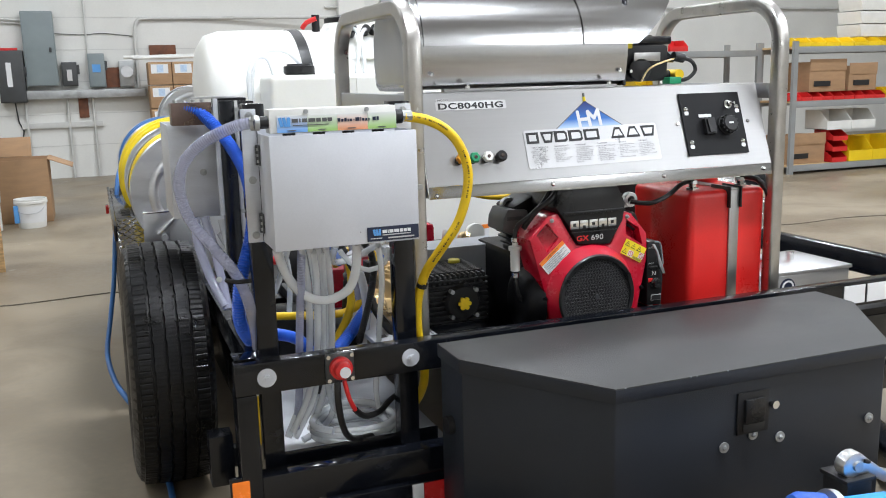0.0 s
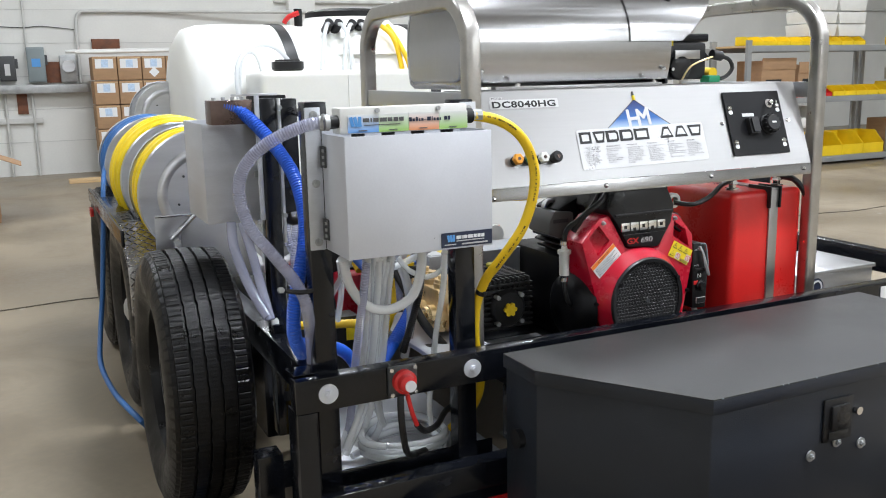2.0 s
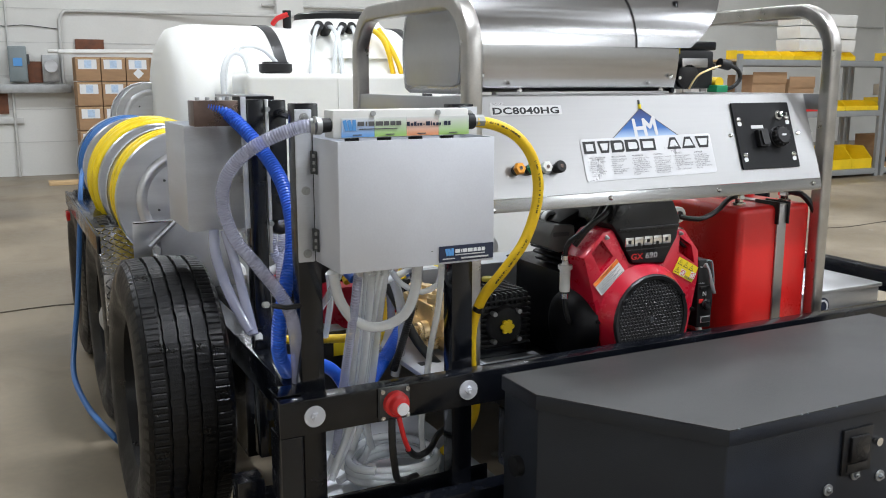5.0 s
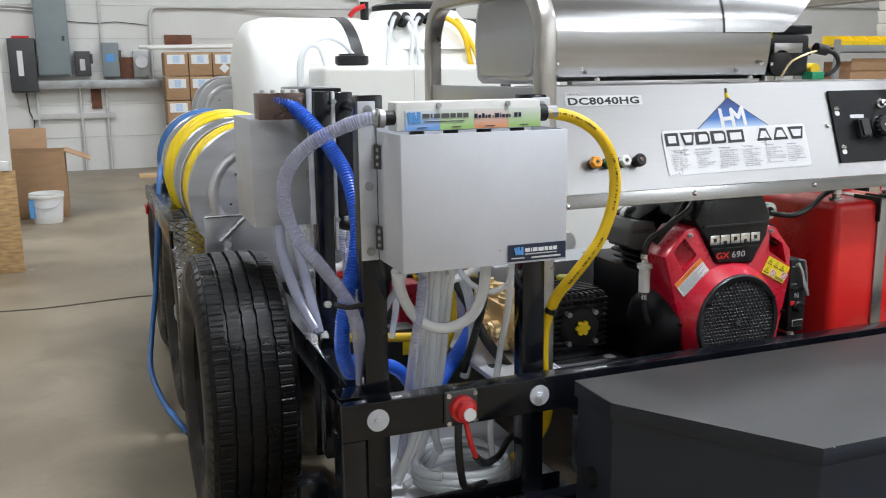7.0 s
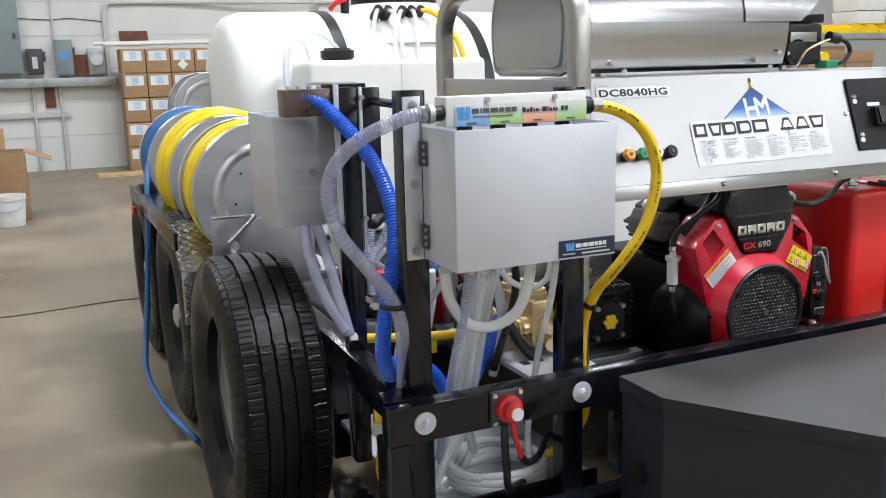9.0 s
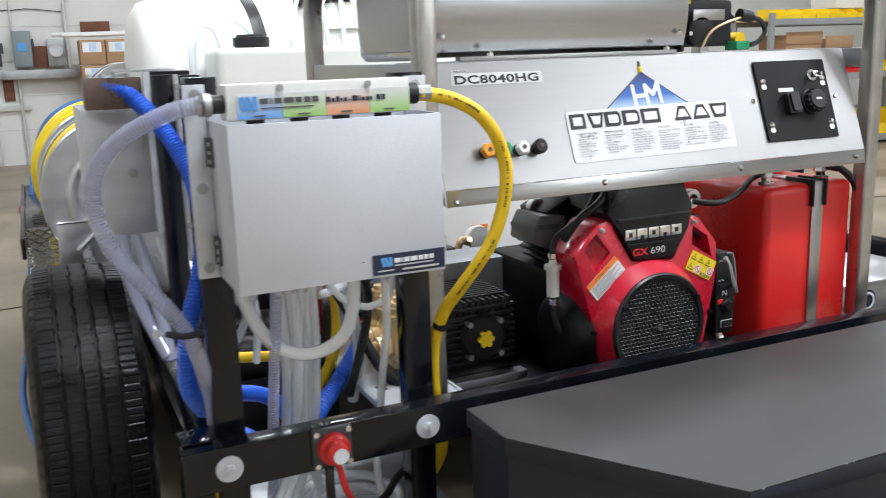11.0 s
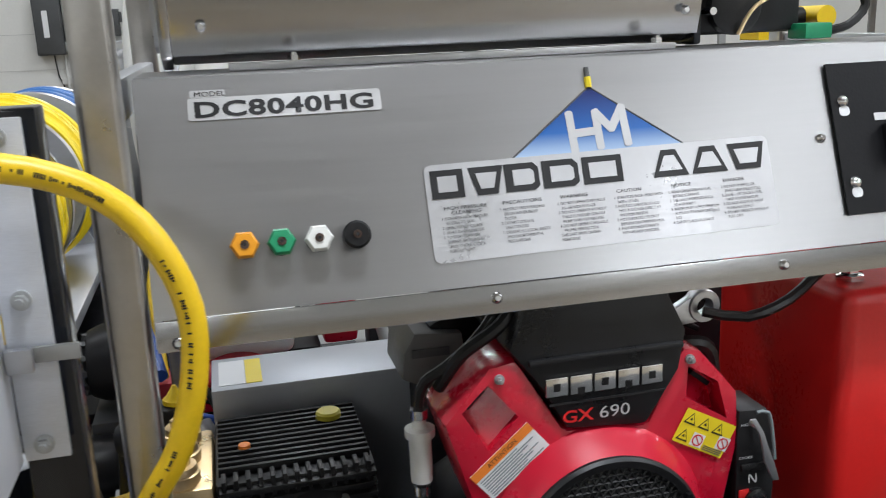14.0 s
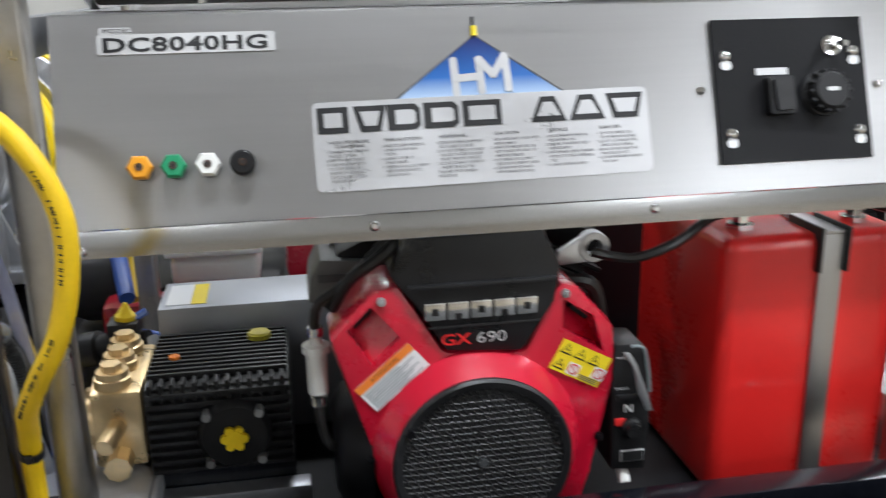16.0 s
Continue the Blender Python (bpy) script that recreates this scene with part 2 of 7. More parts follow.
def B(x0, x1, y0, y1, z0, z1, bevel=0.003, m=None, seg=2):
    return box(bmesh.new(), x0, x1, y0, y1, z0, z1, bevel, m, seg)


def frame_of(axis):
    """Two unit vectors across the given way."""
    a = Vector(axis).normalized()
    up = Vector((0, 0, 1)) if abs(a.z) < 0.9 else Vector((0, 1, 0))
    u = a.cross(up).normalized()
    return u, u.cross(a).normalized(), a


def rod(bm, p0, p1, r, seg=14, r2=None, cap=True):
    return lathe(bm, p0, p1, [(0, r), (1, r if r2 is None else r2)], seg, cap)


def lathe(bm, p0, p1, profile, seg=24, cap=True):
    """Turns the profile (share of the way from p0 to p1, radius) round the line p0-p1."""
    p0, p1 = Vector(p0), Vector(p1)
    u, w, _ = frame_of(p1 - p0)
    rings = []
    for s, r in profile:
        c = p0.lerp(p1, s)
        rings.append([bm.verts.new(c + (u * math.cos(a) + w * math.sin(a)) * r) for a in (2 * math.pi * i / seg for i in range(seg))])
    for a, b in zip(rings, rings[1:]):
        for i in range(seg):
            bm.faces.new((a[i], a[(i + 1) % seg], b[(i + 1) % seg], b[i]))
    if cap:
        bm.faces.new(rings[0][::-1])
        bm.faces.new(rings[-1])
    return bm


def smooth_path(points, step=0.02, closed=False):
    """A flowing line through the points, cut into even steps."""
    pts = [Vector(p) for p in points]
    n = len(pts)
    line = []
    for i in range(n if closed else n - 1):
        if closed:
            a, b, c, d = pts[i - 1], pts[i], pts[(i + 1) % n], pts[(i + 2) % n]
        else:
            a, b, c, d = pts[max(i - 1, 0)], pts[i], pts[i + 1], pts[min(i + 2, n - 1)]
        k = max(2, int((c - b).length / step))
        for j in range(k):
            t = j / k
            line.append(0.5 * ((2 * b) + (c - a) * t + (2 * a - 5 * b + 4 * c - d) * t * t + (3 * b - a - 3 * c + d) * t ** 3))
    if not closed:
        line.append(pts[-1])
    return line


def tube(bm, points, r, seg=10, step=0.02, ribs=0.0, pitch=0.006, closed=False):
    """A round hose through the points; ribs: depth of its rings."""
    line = smooth_path(points, pitch / 4 if ribs else step, closed)
    prev = None
    rings = []
    for i, p in enumerate(line):
        if closed:
            d = (line[(i + 1) % len(line)] - line[i - 1]).normalized()
        else:
            d = (line[min(i + 1, len(line) - 1)] - line[max(i - 1, 0)]).normalized()
        if prev is None:
            u, _, _ = frame_of(d)
        else:
            u = (prev - d * prev.dot(d)).normalized()
        prev = u
        w = d.cross(u)
        rr = r + (ribs * (0.5 if i % 4 in (0, 1) else -0.5) if ribs else 0)
        rings.append([bm.verts.new(p + (u * math.cos(a) + w * math.sin(a)) * rr) for a in (2 * math.pi * k / seg for k in range(seg))])
    pairs = list(zip(rings, rings[1:]))
    if closed:
        pairs.append((rings[-1], rings[0]))
    for a, b in pairs:
        for k in range(seg):
            bm.faces.new((a[k], a[(k + 1) % seg], b[(k + 1) % seg], b[k]))
    if not closed:
        bm.faces.new(rings[0][::-1])
        bm.faces.new(rings[-1])
    return bm


def square_tube(bm, points, half, corner, step=0.03):
    """A bent square tube with rounded edges, its path lying in a plane of constant x."""
    line = smooth_path(points, step, False)
    outline = []
    for cx, cy, a0 in ((1, 1, 0), (-1, 1, 90), (-1, -1, 180), (1, -1, 270)):
        for k in range(4):
            a = radians(a0 + 30 * k)
            outline.append((cx * (half - corner) + corner * math.cos(a), cy * (half - corner) + corner * math.sin(a)))
    rings = []
    for i, p in enumerate(line):
        d = (line[min(i + 1, len(line) - 1)] - line[max(i - 1, 0)]).normalized()
        u = Vector((1, 0, 0))
        w = d.cross(u)
        rings.append([bm.verts.new(p + u * a + w * b) for a, b in outline])
    n = len(outline)
    for a, b in zip(rings, rings[1:]):
        for k in range(n):
            bm.faces.new((a[k], a[(k + 1) % n], b[(k + 1) % n], b[k]))
    bm.faces.new(rings[0][::-1])
    bm.faces.new(rings[-1])
    bmesh.ops.recalc_face_normals(bm, faces=bm.faces[:])
    return bm


def T(points, r, seg=10, step=0.02, **kw):
    return tube(bmesh.new(), points, r, seg, step, **kw)


def R(p0, p1, r, seg=14, r2=None):
    return rod(bmesh.new(), p0, p1, r, seg, r2)


def prism(bm, outline, axis, a0, a1, bevel=0.0):
    """Extrudes a flat outline along x, y or z from a0 to a1."""
    def put(p, v):
        return {"x": (v, p[0], p[1]), "y": (p[0], v, p[1]), "z": (p[0], p[1], v)}[axis]
    lo = [bm.verts.new(put(p, a0)) for p in outline]
    hi = [bm.verts.new(put(p, a1)) for p in outline]
    n = len(outline)
    faces = [bm.faces.new(lo[::-1]), bm.faces.new(hi)]
    for i in range(n):
        faces.append(bm.faces.new((lo[i], lo[(i + 1) % n], hi[(i + 1) % n], hi[i])))
    bmesh.ops.recalc_face_normals(bm, faces=faces)
    if bevel:
        es = [e for e in {e for f in faces for e in f.edges}]
        bmesh.ops.bevel(bm, geom=es, offset=bevel, segments=2, affect="EDGES", profile=0.6)
    return bm


def bolt(bm, p, axis, r=0.009, h=0.006, washer=0.0):
    """A hexagon bolt head standing off p along axis, on a washer if given."""
    p, a = Vector(p), Vector(axis).normalized()
    if washer:
        rod(bm, p, p + a * 0.003, washer, 20)
        p = p + a * 0.003
    rod(bm, p, p + a * h, r, 6)
    rod(bm, p + a * h, p + a * (h + 0.003), r * 0.55, 8)
    return bm


def mesh_of(name, bm, material, smooth=40):
    me = bpy.data.meshes.new(name)
    bmesh.ops.recalc_face_normals(bm, faces=bm.faces)
    bm.to_mesh(me)
    bm.free()
    me.materials.append(material)
    if smooth:
        for p in me.polygons:
            p.use_smooth = True
        me.set_sharp_from_angle(angle=radians(smooth))
    return me


def thing(name, at, label, category, group=""):
    ob = new(name)
    ob.location = at
    ob.empty_display_size = 0.05
    return tagged(ob, label, category, group)


def part(name, bm, material, parent, label="", smooth=40):
    ob = new(name, mesh_of(name, bm, material, smooth))
    ob.parent = parent
    if parent.type == "EMPTY":
        ob.matrix_parent_inverse = Matrix.Translation(-Vector(parent.location))
    if label:
        tagged(ob, label)
    return ob


def single(name, bm, material, label, category, group="", kind="", smooth=40):
    return tagged(new(name, mesh_of(name, bm, material, smooth)), label, category, group, kind)


def carve(ob, cutters):
    """Takes the closed shapes out of the mesh of ob."""
    for bm in cutters:
        bmesh.ops.recalc_face_normals(bm, faces=bm.faces[:])
        me = bpy.data.meshes.new("cutter")
        bm.to_mesh(me)
        bm.free()
        tool = bpy.data.objects.new("cutter", me)
        blank = bpy.data.objects.new("blank", ob.data)
        for o in (tool, blank):
            scene.collection.objects.link(o)
        md = blank.modifiers.new("cut", "BOOLEAN")
        md.operation, md.solver, md.object = "DIFFERENCE", "EXACT", tool
        bpy.context.view_layer.update()
        ob.data = bpy.data.meshes.new_from_object(blank.evaluated_get(bpy.context.evaluated_depsgraph_get()))
        bpy.data.objects.remove(blank)
        bpy.data.objects.remove(tool)
    ob.data.set_sharp_from_angle(angle=radians(35))


def text_mesh(words, size, m, material, name, parent, depth=0.0, squash=1.0, align="LEFT", space=1.0, line=1.0, bold=0.0):
    cu = bpy.data.curves.new(name, "FONT")
    cu.body, cu.size, cu.align_x, cu.extrude = words, size, align, depth
    cu.space_character, cu.space_line, cu.offset = space, line, bold
    cu.resolution_u = 3
    tmp = bpy.data.objects.new(name, cu)
    scene.collection.objects.link(tmp)
    bpy.context.view_layer.update()
    me = bpy.data.meshes.new_from_object(tmp.evaluated_get(bpy.context.evaluated_depsgraph_get()))
    bpy.data.objects.remove(tmp)
    bpy.data.curves.remove(cu)
    me.transform(m @ Matrix.Diagonal((squash, 1, 1, 1)))
    me.materials.clear()
    me.materials.append(material)
    ob = new(name, me)
    ob.parent = parent
    if parent.type == "EMPTY":
        ob.matrix_parent_inverse = Matrix.Translation(-Vector(parent.location))
    return ob



# ---- the hall ----
def hall():
    f = bmesh.new()
    box(f, -7, 16, -9, 13.2, -0.2, 0)
    floor = single("floor", f, CONCRETE, "worn stained grey-brown concrete warehouse floor", "floor", kind="structure", smooth=0)
    crack = bmesh.new()
    pts = [(-3 + 0.25 * i, 5.40 + 0.03 * math.sin(i * 1.7) + 0.02 * math.sin(i * 0.6 + 1), 0.0025) for i in range(60)]
    tube(crack, pts, 0.004, 4, 0.1)
    part("control_joint", crack, JOINT, floor, "dark filled joint")
    for name, e in (("wall_north", (-7, 16, 12.8, 13.0, 0, 5.2)), ("wall_south", (-7, 16, -9, -8.8, 0, 5.2)),
                    ("wall_west", (-7, -6.8, -8.8, 12.8, 0, 5.2)), ("wall_east", (15.8, 16, -8.8, 12.8, 0, 5.2))):
        single(name, B(*e, 0), WALL, "white painted block warehouse wall", "wall", kind="structure", smooth=0)
    single("pilaster", B(3.38, 3.76, 12.65, 12.8, 0, 5.2, 0.004), WALL, "white painted wall pilaster", "pilaster", kind="structure")
    single("ceiling", B(-7, 16, -9, 13.2, 5.2, 5.4, 0), CEIL, "pale steel deck ceiling", "ceiling", kind="structure", smooth=0)
    # block courses: conduit-grey strips paint in the joint shade, one every 0.4 m
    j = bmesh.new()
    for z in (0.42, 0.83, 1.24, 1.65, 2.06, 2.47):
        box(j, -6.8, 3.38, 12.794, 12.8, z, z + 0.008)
    single("wall_joint_shade", j, CONDUIT, "thin grey strips for the shade in joints between painted blocks", "trim", kind="structure", smooth=0)


hall()


def ceiling_lamp(x, y, share):
    lamp = thing("ceiling_light", (x, y, 5.2), "long white strip light hung under the ceiling", "light", "ceiling lights")
    part("housing", B(x - 0.75, x + 0.75, y - 0.17, y + 0.17, 5.08, 5.2, 0.01), WHITE_PAINT, lamp)
    part("diffuser", B(x - 0.72, x + 0.72, y - 0.15, y + 0.15, 5.06, 5.085, 0.006), LIGHT_PANEL, lamp, "glowing white diffuser")
    li = bpy.data.lights.new("strip_lamp", "AREA")
    li.shape, li.size, li.size_y, li.energy, li.color = "RECTANGLE", 1.4, 0.28, LAMP_W * share, LAMP_COLOUR
    ob = new("strip_lamp", li)
    ob.location = (x, y, 5.04)


LAMPS = [(6.4, -3.6, 0.4), (9.4, -3.4, 0.85), (12.0, -1.6, 1.4), (7.4, -7.8, 3.0), (-4.6, -7.6, 0.6), (-2.6, -8.4, 0.9), (-5.2, -3.6, 0.3), (-3.4, -0.2, 0.25), (1.7, 0.9, 2.3), (6.2, 0.4, 2.5)] + [(x, y, 0.9) for y in (5.0, 9.2) for x in (-2.4, 1.6, 5.6, 9.6)]
for lx, ly, share in LAMPS:
    ceiling_lamp(lx, ly, share)


# wall services
def cabinet(name, x0, x1, z0, z1, d, material, label, cat, lever=False):
    c = thing(name, ((x0 + x1) / 2, 12.79, z0), label, cat)
    part("body", B(x0, x1, 12.79 - d, 12.79, z0, z1, 0.008), material, c)
    part("door", B(x0 + 0.015, x1 - 0.015, 12.79 - d - 0.012, 12.79 - d, z0 + 0.015, z1 - 0.015, 0.004), material, c)
    if lever:
        part("lever", B(x1, x1 + 0.03, 12.79 - d + 0.02, 12.79 - d + 0.05, (z0 + z1) / 2, (z0 + z1) / 2 + 0.12, 0.004), DARK_ENAMEL, c)
    return c


c = cabinet("electrical_panel", -0.73, -0.355, 1.2, 2.13, 0.16, GREY_ENAMEL, "tall grey steel electrical panel on the wall", "electrical panel")
part("latch", B(-0.43, -0.40, 12.60, 12.618, 1.62, 1.68, 0.003), DARK_ENAMEL, c)
c = cabinet("disconnect_switch", -1.05, -0.745, 1.0, 1.65, 0.18, DARK_ENAMEL, "dark grey disconnect switch box", "switch box", True)
part("label_plate", B(-0.95, -0.89, 12.592, 12.598, 1.2, 1.5, 0), LABEL_WHITE, c)
part("red_tag", B(-1.0, -0.8, 12.65, 12.72, 1.65, 1.68, 0.004), RED_PLASTIC, c)
c = cabinet("breaker_box", -0.31, -0.125, 1.19, 1.495, 0.12, DARK_ENAMEL, "small dark grey breaker box", "breaker box", True)
part("cover_label", B(-0.25, -0.19, 12.652, 12.658, 1.26, 1.4, 0), LABEL_SILVER, c)
c = cabinet("breaker_box", 0.01, 0.215, 1.17, 1.6, 0.13, GREY_ENAMEL, "grey breaker box with a blue label", "breaker box", True)
part("cover_label", B(0.06, 0.16, 12.642, 12.648, 1.36, 1.46, 0), LABEL_BLUE, c)
c = cabinet("electric_meter", 0.385, 0.575, 1.17, 1.5, 0.10, GALV, "grey electric meter with a round glass face", "meter")
part("glass_face", R((0.48, 12.69, 1.36), (0.48, 12.60, 1.36), 0.075, 20), ALU, c)
single("wall_board", B(0.22, 0.39, 12.77, 12.792, 1.16, 1.42, 0.002), BROWN_STEEL, "brown board behind the meters", "board")
single("wall_board", B(0.79, 1.13, 12.75, 12.792, 1.555, 1.70, 0.004), BROWN_STEEL, "rust brown steel plate on the wall", "board")
single("wall_board", B(-0.15, -0.03, 12.77, 12.792, 0.78, 1.03, 0.002), BROWN_STEEL, "brown board under the wiring trough", "board")
single("wiring_trough", B(-0.75, 0.70, 12.64, 12.792, 1.035, 1.14, 0.006), GALV, "long galvanised wiring trough along the wall", "wiring trough")
single("wall_strut", B(-0.85, 0.13, 12.75, 12.792, 0.66, 0.73, 0.004), CONDUIT, "white painted strut on the wall", "strut")
for x in (-0.78, -0.28, 0.03):
    single("conduit", R((x, 12.76, 0.0), (x + 0.0, 12.76, 1.04), 0.018, 10), CONDUIT, "painted conduit down the wall", "conduit", "wall conduits")
single("conduit", T([(0.62, 12.76, 1.15), (0.62, 12.76, 1.7), (0.63, 12.76, 1.93), (0.68, 12.76, 2.03), (0.8, 12.76, 2.045), (1.5, 12.76, 2.05), (3.3, 12.62, 2.05), (3.6, 12.6, 2.05)], 0.022, 10, 0.05),
       CONDUIT, "bent conduit along the wall", "conduit", "wall conduits")
single("conduit", R((0.02, 12.77, 1.6), (0.02, 12.77, 5.2), 0.012, 8), CONDUIT, "thin conduit up the wall", "conduit", "wall conduits")
for k, z in enumerate((2.0, 2.04)):
    single("conduit", T([(-6.5, 12.77, z), (-0.95, 12.77, z), (-0.74, 12.77, z - 0.08)], 0.011, 8, 0.2), CONDUIT, "thin conduit along the wall", "conduit", "wall conduits")
single("wall_cable", T([(-0.9, 12.78, 1.0), (-0.88, 12.78, 0.75), (-0.85, 12.78, 0.55), (-1.3, 12.78, 0.5)], 0.008, 6, 0.1), CABLE, "black cable hung on the wall", "cable")
single("wall_cable", T([(-0.36, 12.785, 1.86), (0.02, 12.785, 1.84), (0.2, 12.785, 1.86), (0.6, 12.785, 1.82)], 0.005, 6, 0.1), CABLE, "thin cable across the wall", "cable")
single("plastic_pipe", R((0.44, 12.3, 1.535), (1.85, 12.35, 1.555), 0.022, 10), WHITE_PLASTIC, "white plastic pipe lying on stacked cartons", "pipe")
single("plastic_pipe", R((0.55, 12.25, 1.52), (1.80, 12.25, 1.535), 0.02, 10), WHITE_PLASTIC, "white plastic pipe lying on stacked cartons", "pipe")


def carton(x, z, w, h, seal):
    c = thing("shipping_carton", (x + w / 2, 12.3, z), "brown shipping carton with a printed label, stacked by the wall", "carton", "stacked cartons")
    part("body", B(x, x + w, 12.1, 12.55, z, z + h, 0.006), CARD, c)
    part("label", B(x + 0.03, x + w - 0.04, 12.097, 12.1, z + h * 0.5, z + h * 0.9, 0), LABEL_WHITE, c, "white printed label")
    part("label_print", B(x + 0.10, x + w - 0.10, 12.0955, 12.097, z + h * 0.55, z + h * 0.86, 0), PALE_PRINT, c, "pale blue print")
    part("tape", B(x + 0.002, x + w - 0.002, 12.0975, 12.1, z + h - 0.02, z + h - 0.012, 0), PINE, c)
    if seal:
        part("hazard_mark", B(-0.045, 0.045, -0.001, 0.001, -0.045, 0.045, 0, Matrix.Translation((x + w / 2, 12.098, z + 0.09)) @ Matrix.Rotation(radians(45), 4, "Y")), LABEL_WHITE, c, "white diamond mark")


for i in range(6):
    for k in range(5):
        carton(0.72 + 0.29 * i, 0.295 * k, 0.28, 0.285, i == 2 and k == 4)


def open_carton():
    c = thing("open_carton", (-0.62, 8.95, 0), "large open brown carton with flaps standing on the floor", "carton")
    x0, x1, y0, y1, z = -0.86, -0.41, 8.72, 9.2, 0.56
    part("panel", B(x0, x1, y0, y0 + 0.008, 0, z, 0.001), CARD, c)
    part("panel", B(x0, x1, y1 - 0.008, y1, 0, z, 0.001), CARD, c)
    part("panel", B(x0, x0 + 0.008, y0 + 0.009, y1 - 0.009, 0, z, 0.001), CARD, c)
    part("panel", B(x1 - 0.008, x1, y0 + 0.009, y1 - 0.009, 0, z, 0.001), CARD, c)
    part("bottom", B(x0 + 0.01, x1 - 0.01, y0 + 0.01, y1 - 0.01, 0.002, 0.012, 0), CARD, c)
    part("flap", B(0, 0.22, y0, y1, 0, 0.007, 0.001, Matrix.Translation((x1, 0, z)) @ Matrix.Rotation(radians(22), 4, "Y")), CARD, c)
    part("flap", B(x0, x1 - 0.15, 0, 0.2, 0, 0.007, 0.001, Matrix.Translation((0, y1, z)) @ Matrix.Rotation(radians(60), 4, "X")), CARD, c)


open_carton()


def bucket():
    b = thing("plastic_bucket", (-0.566, 8.45, 0), "white plastic bucket with a printed label on the floor", "bucket")
    m = bmesh.new()
    lathe(m, (-0.566, 8.45, 0), (-0.566, 8.45, 0.25), [(0, 0.108), (0.05, 0.112), (0.84, 0.128), (0.85, 0.136), (0.93, 0.137), (0.94, 0.132), (1, 0.134), (1.0, 0.126), (0.1, 0.108)], 32)
    part("pail", m, WHITE_PLASTIC, b)
    part("label", lathe(bmesh.new(), (-0.566, 8.45, 0.05), (-0.566, 8.45, 0.19), [(0, 0.1155), (1, 0.1275)], 32, False), LABEL_WHITE, b, "white printed label")
    part("label_stripe", B(-0.70, -0.66, 8.36, 8.40, 0.05, 0.2, 0.01), LABEL_BLUE, b, "blue stripe")
    part("bail", T([(-0.70, 8.45, 0.22), (-0.64, 8.33, 0.14), (-0.50, 8.33, 0.14), (-0.43, 8.45, 0.22)], 0.003, 6), STEEL_DULL, b)


bucket()
single("loose_board", B(0.30, 0.95, 11.5, 11.68, 0, 0.045, 0.004), PINE, "pale pine board lying on the floor", "board")
d = thing("door_1", (-0.80, 8.3, 0), "open white painted door leaf", "door")
tagged(d, kind="structure")
part("leaf", B(-1.70, -0.79, 8.27, 8.315, 0.01, 2.05, 0.003), WHITE_PAINT, d)
part("hinge", B(-0.792, -0.78, 8.28, 8.305, 0.25, 0.35, 0.002), GALV, d)
part("hinge", B(-0.792, -0.78, 8.28, 8.305, 1.65, 1.75, 0.002), GALV, d)
part("knob", R((-0.86, 8.27, 1.0), (-0.86, 8.21, 1.0), 0.028, 16), STEEL_DULL, d)
w = single("strand_board_panel", B(-1.35, -0.625, 6.42, 6.44, 0, 0.63, 0.002), PLYWOOD, "raw strand board panel standing on the floor", "board panel")
single("white_trim", B(-1.35, -0.655, 6.405, 6.455, 0.632, 0.69, 0.004), WHITE_PAINT, "white trim strip lying on a board edge", "trim strip")

# shelving
def bin_mesh(x, y, z, w, d, h):
    """An open-fronted stacking bin, hollow, with a low lip."""
    m = bmesh.new()
    t = 0.006
    box(m, x, x + w, y, y + d, z, z + t)
    prism(m, [(y, z), (y + d, z), (y + d, z + h), (y + d * 0.35, z + h), (y, z + h * 0.45)], "x", x, x + t)
    prism(m, [(y, z), (y + d, z), (y + d, z + h), (y + d * 0.35, z + h), (y, z + h * 0.45)], "x", x + w - t, x + w)
    box(m, x + t, x + w - t, y + d - t, y + d, z + t, z + h)
    box(m, x + t, x + w - t, y, y + t, z + t, z + h * 0.45)
    return m


def rack(x0, x1, y0, y1, levels, top):
    r = thing("shelving_rack", ((x0 + x1) / 2, (y0 + y1) / 2, 0), "grey steel shelving rack with board shelves", "shelving", "shelving racks")
    for x in (x0, x1 - 0.06):
        for y in (y0, y1 - 0.04):
            m = bmesh.new()
            box(m, x, x + 0.06, y, y + 0.004, 0, top)
            box(m, x, x + 0.004, y + 0.005, y + 0.04, 0, top)
            for k in range(int(top / 0.05)):
                box(m, x + 0.022, x + 0.038, y - 0.0015, y, 0.03 + k * 0.05, 0.045 + k * 0.05)
            part("post", m, RACK, r)
    for z in levels:
        part("shelf_beam", B(x0 + 0.06, x1 - 0.06, y0, y0 + 0.03, z - 0.07, z, 0.004), RACK, r)
        part("shelf_beam", B(x0 + 0.06, x1 - 0.06, y1 - 0.03, y1, z - 0.07, z, 0.004), RACK, r)
        part("shelf_board", B(x0 + 0.005, x1 - 0.005, y0 + 0.035, y1 - 0.035, z - 0.02, z + 0.001, 0.002), PINE, r)
    return r


rack(7.30, 9.75, 8.0, 8.6, (0.10, 0.82, 1.42), 1.48)
rack(9.80, 12.25, 8.0, 8.6, (0.10, 0.82, 1.42), 1.48)
rack(5.2, 7.24, 8.45, 9.05, (0.62, 1.40), 1.48)


def bins(x, y, z, n, w, d, h, material, colour, gap=0.006):
    for i in range(n):
        single("stacking_bin", bin_mesh(x + i * (w + gap), y, z, w, d, h), material, colour + " plastic stacking bin on a shelf", "bin", colour + " bins", smooth=0)


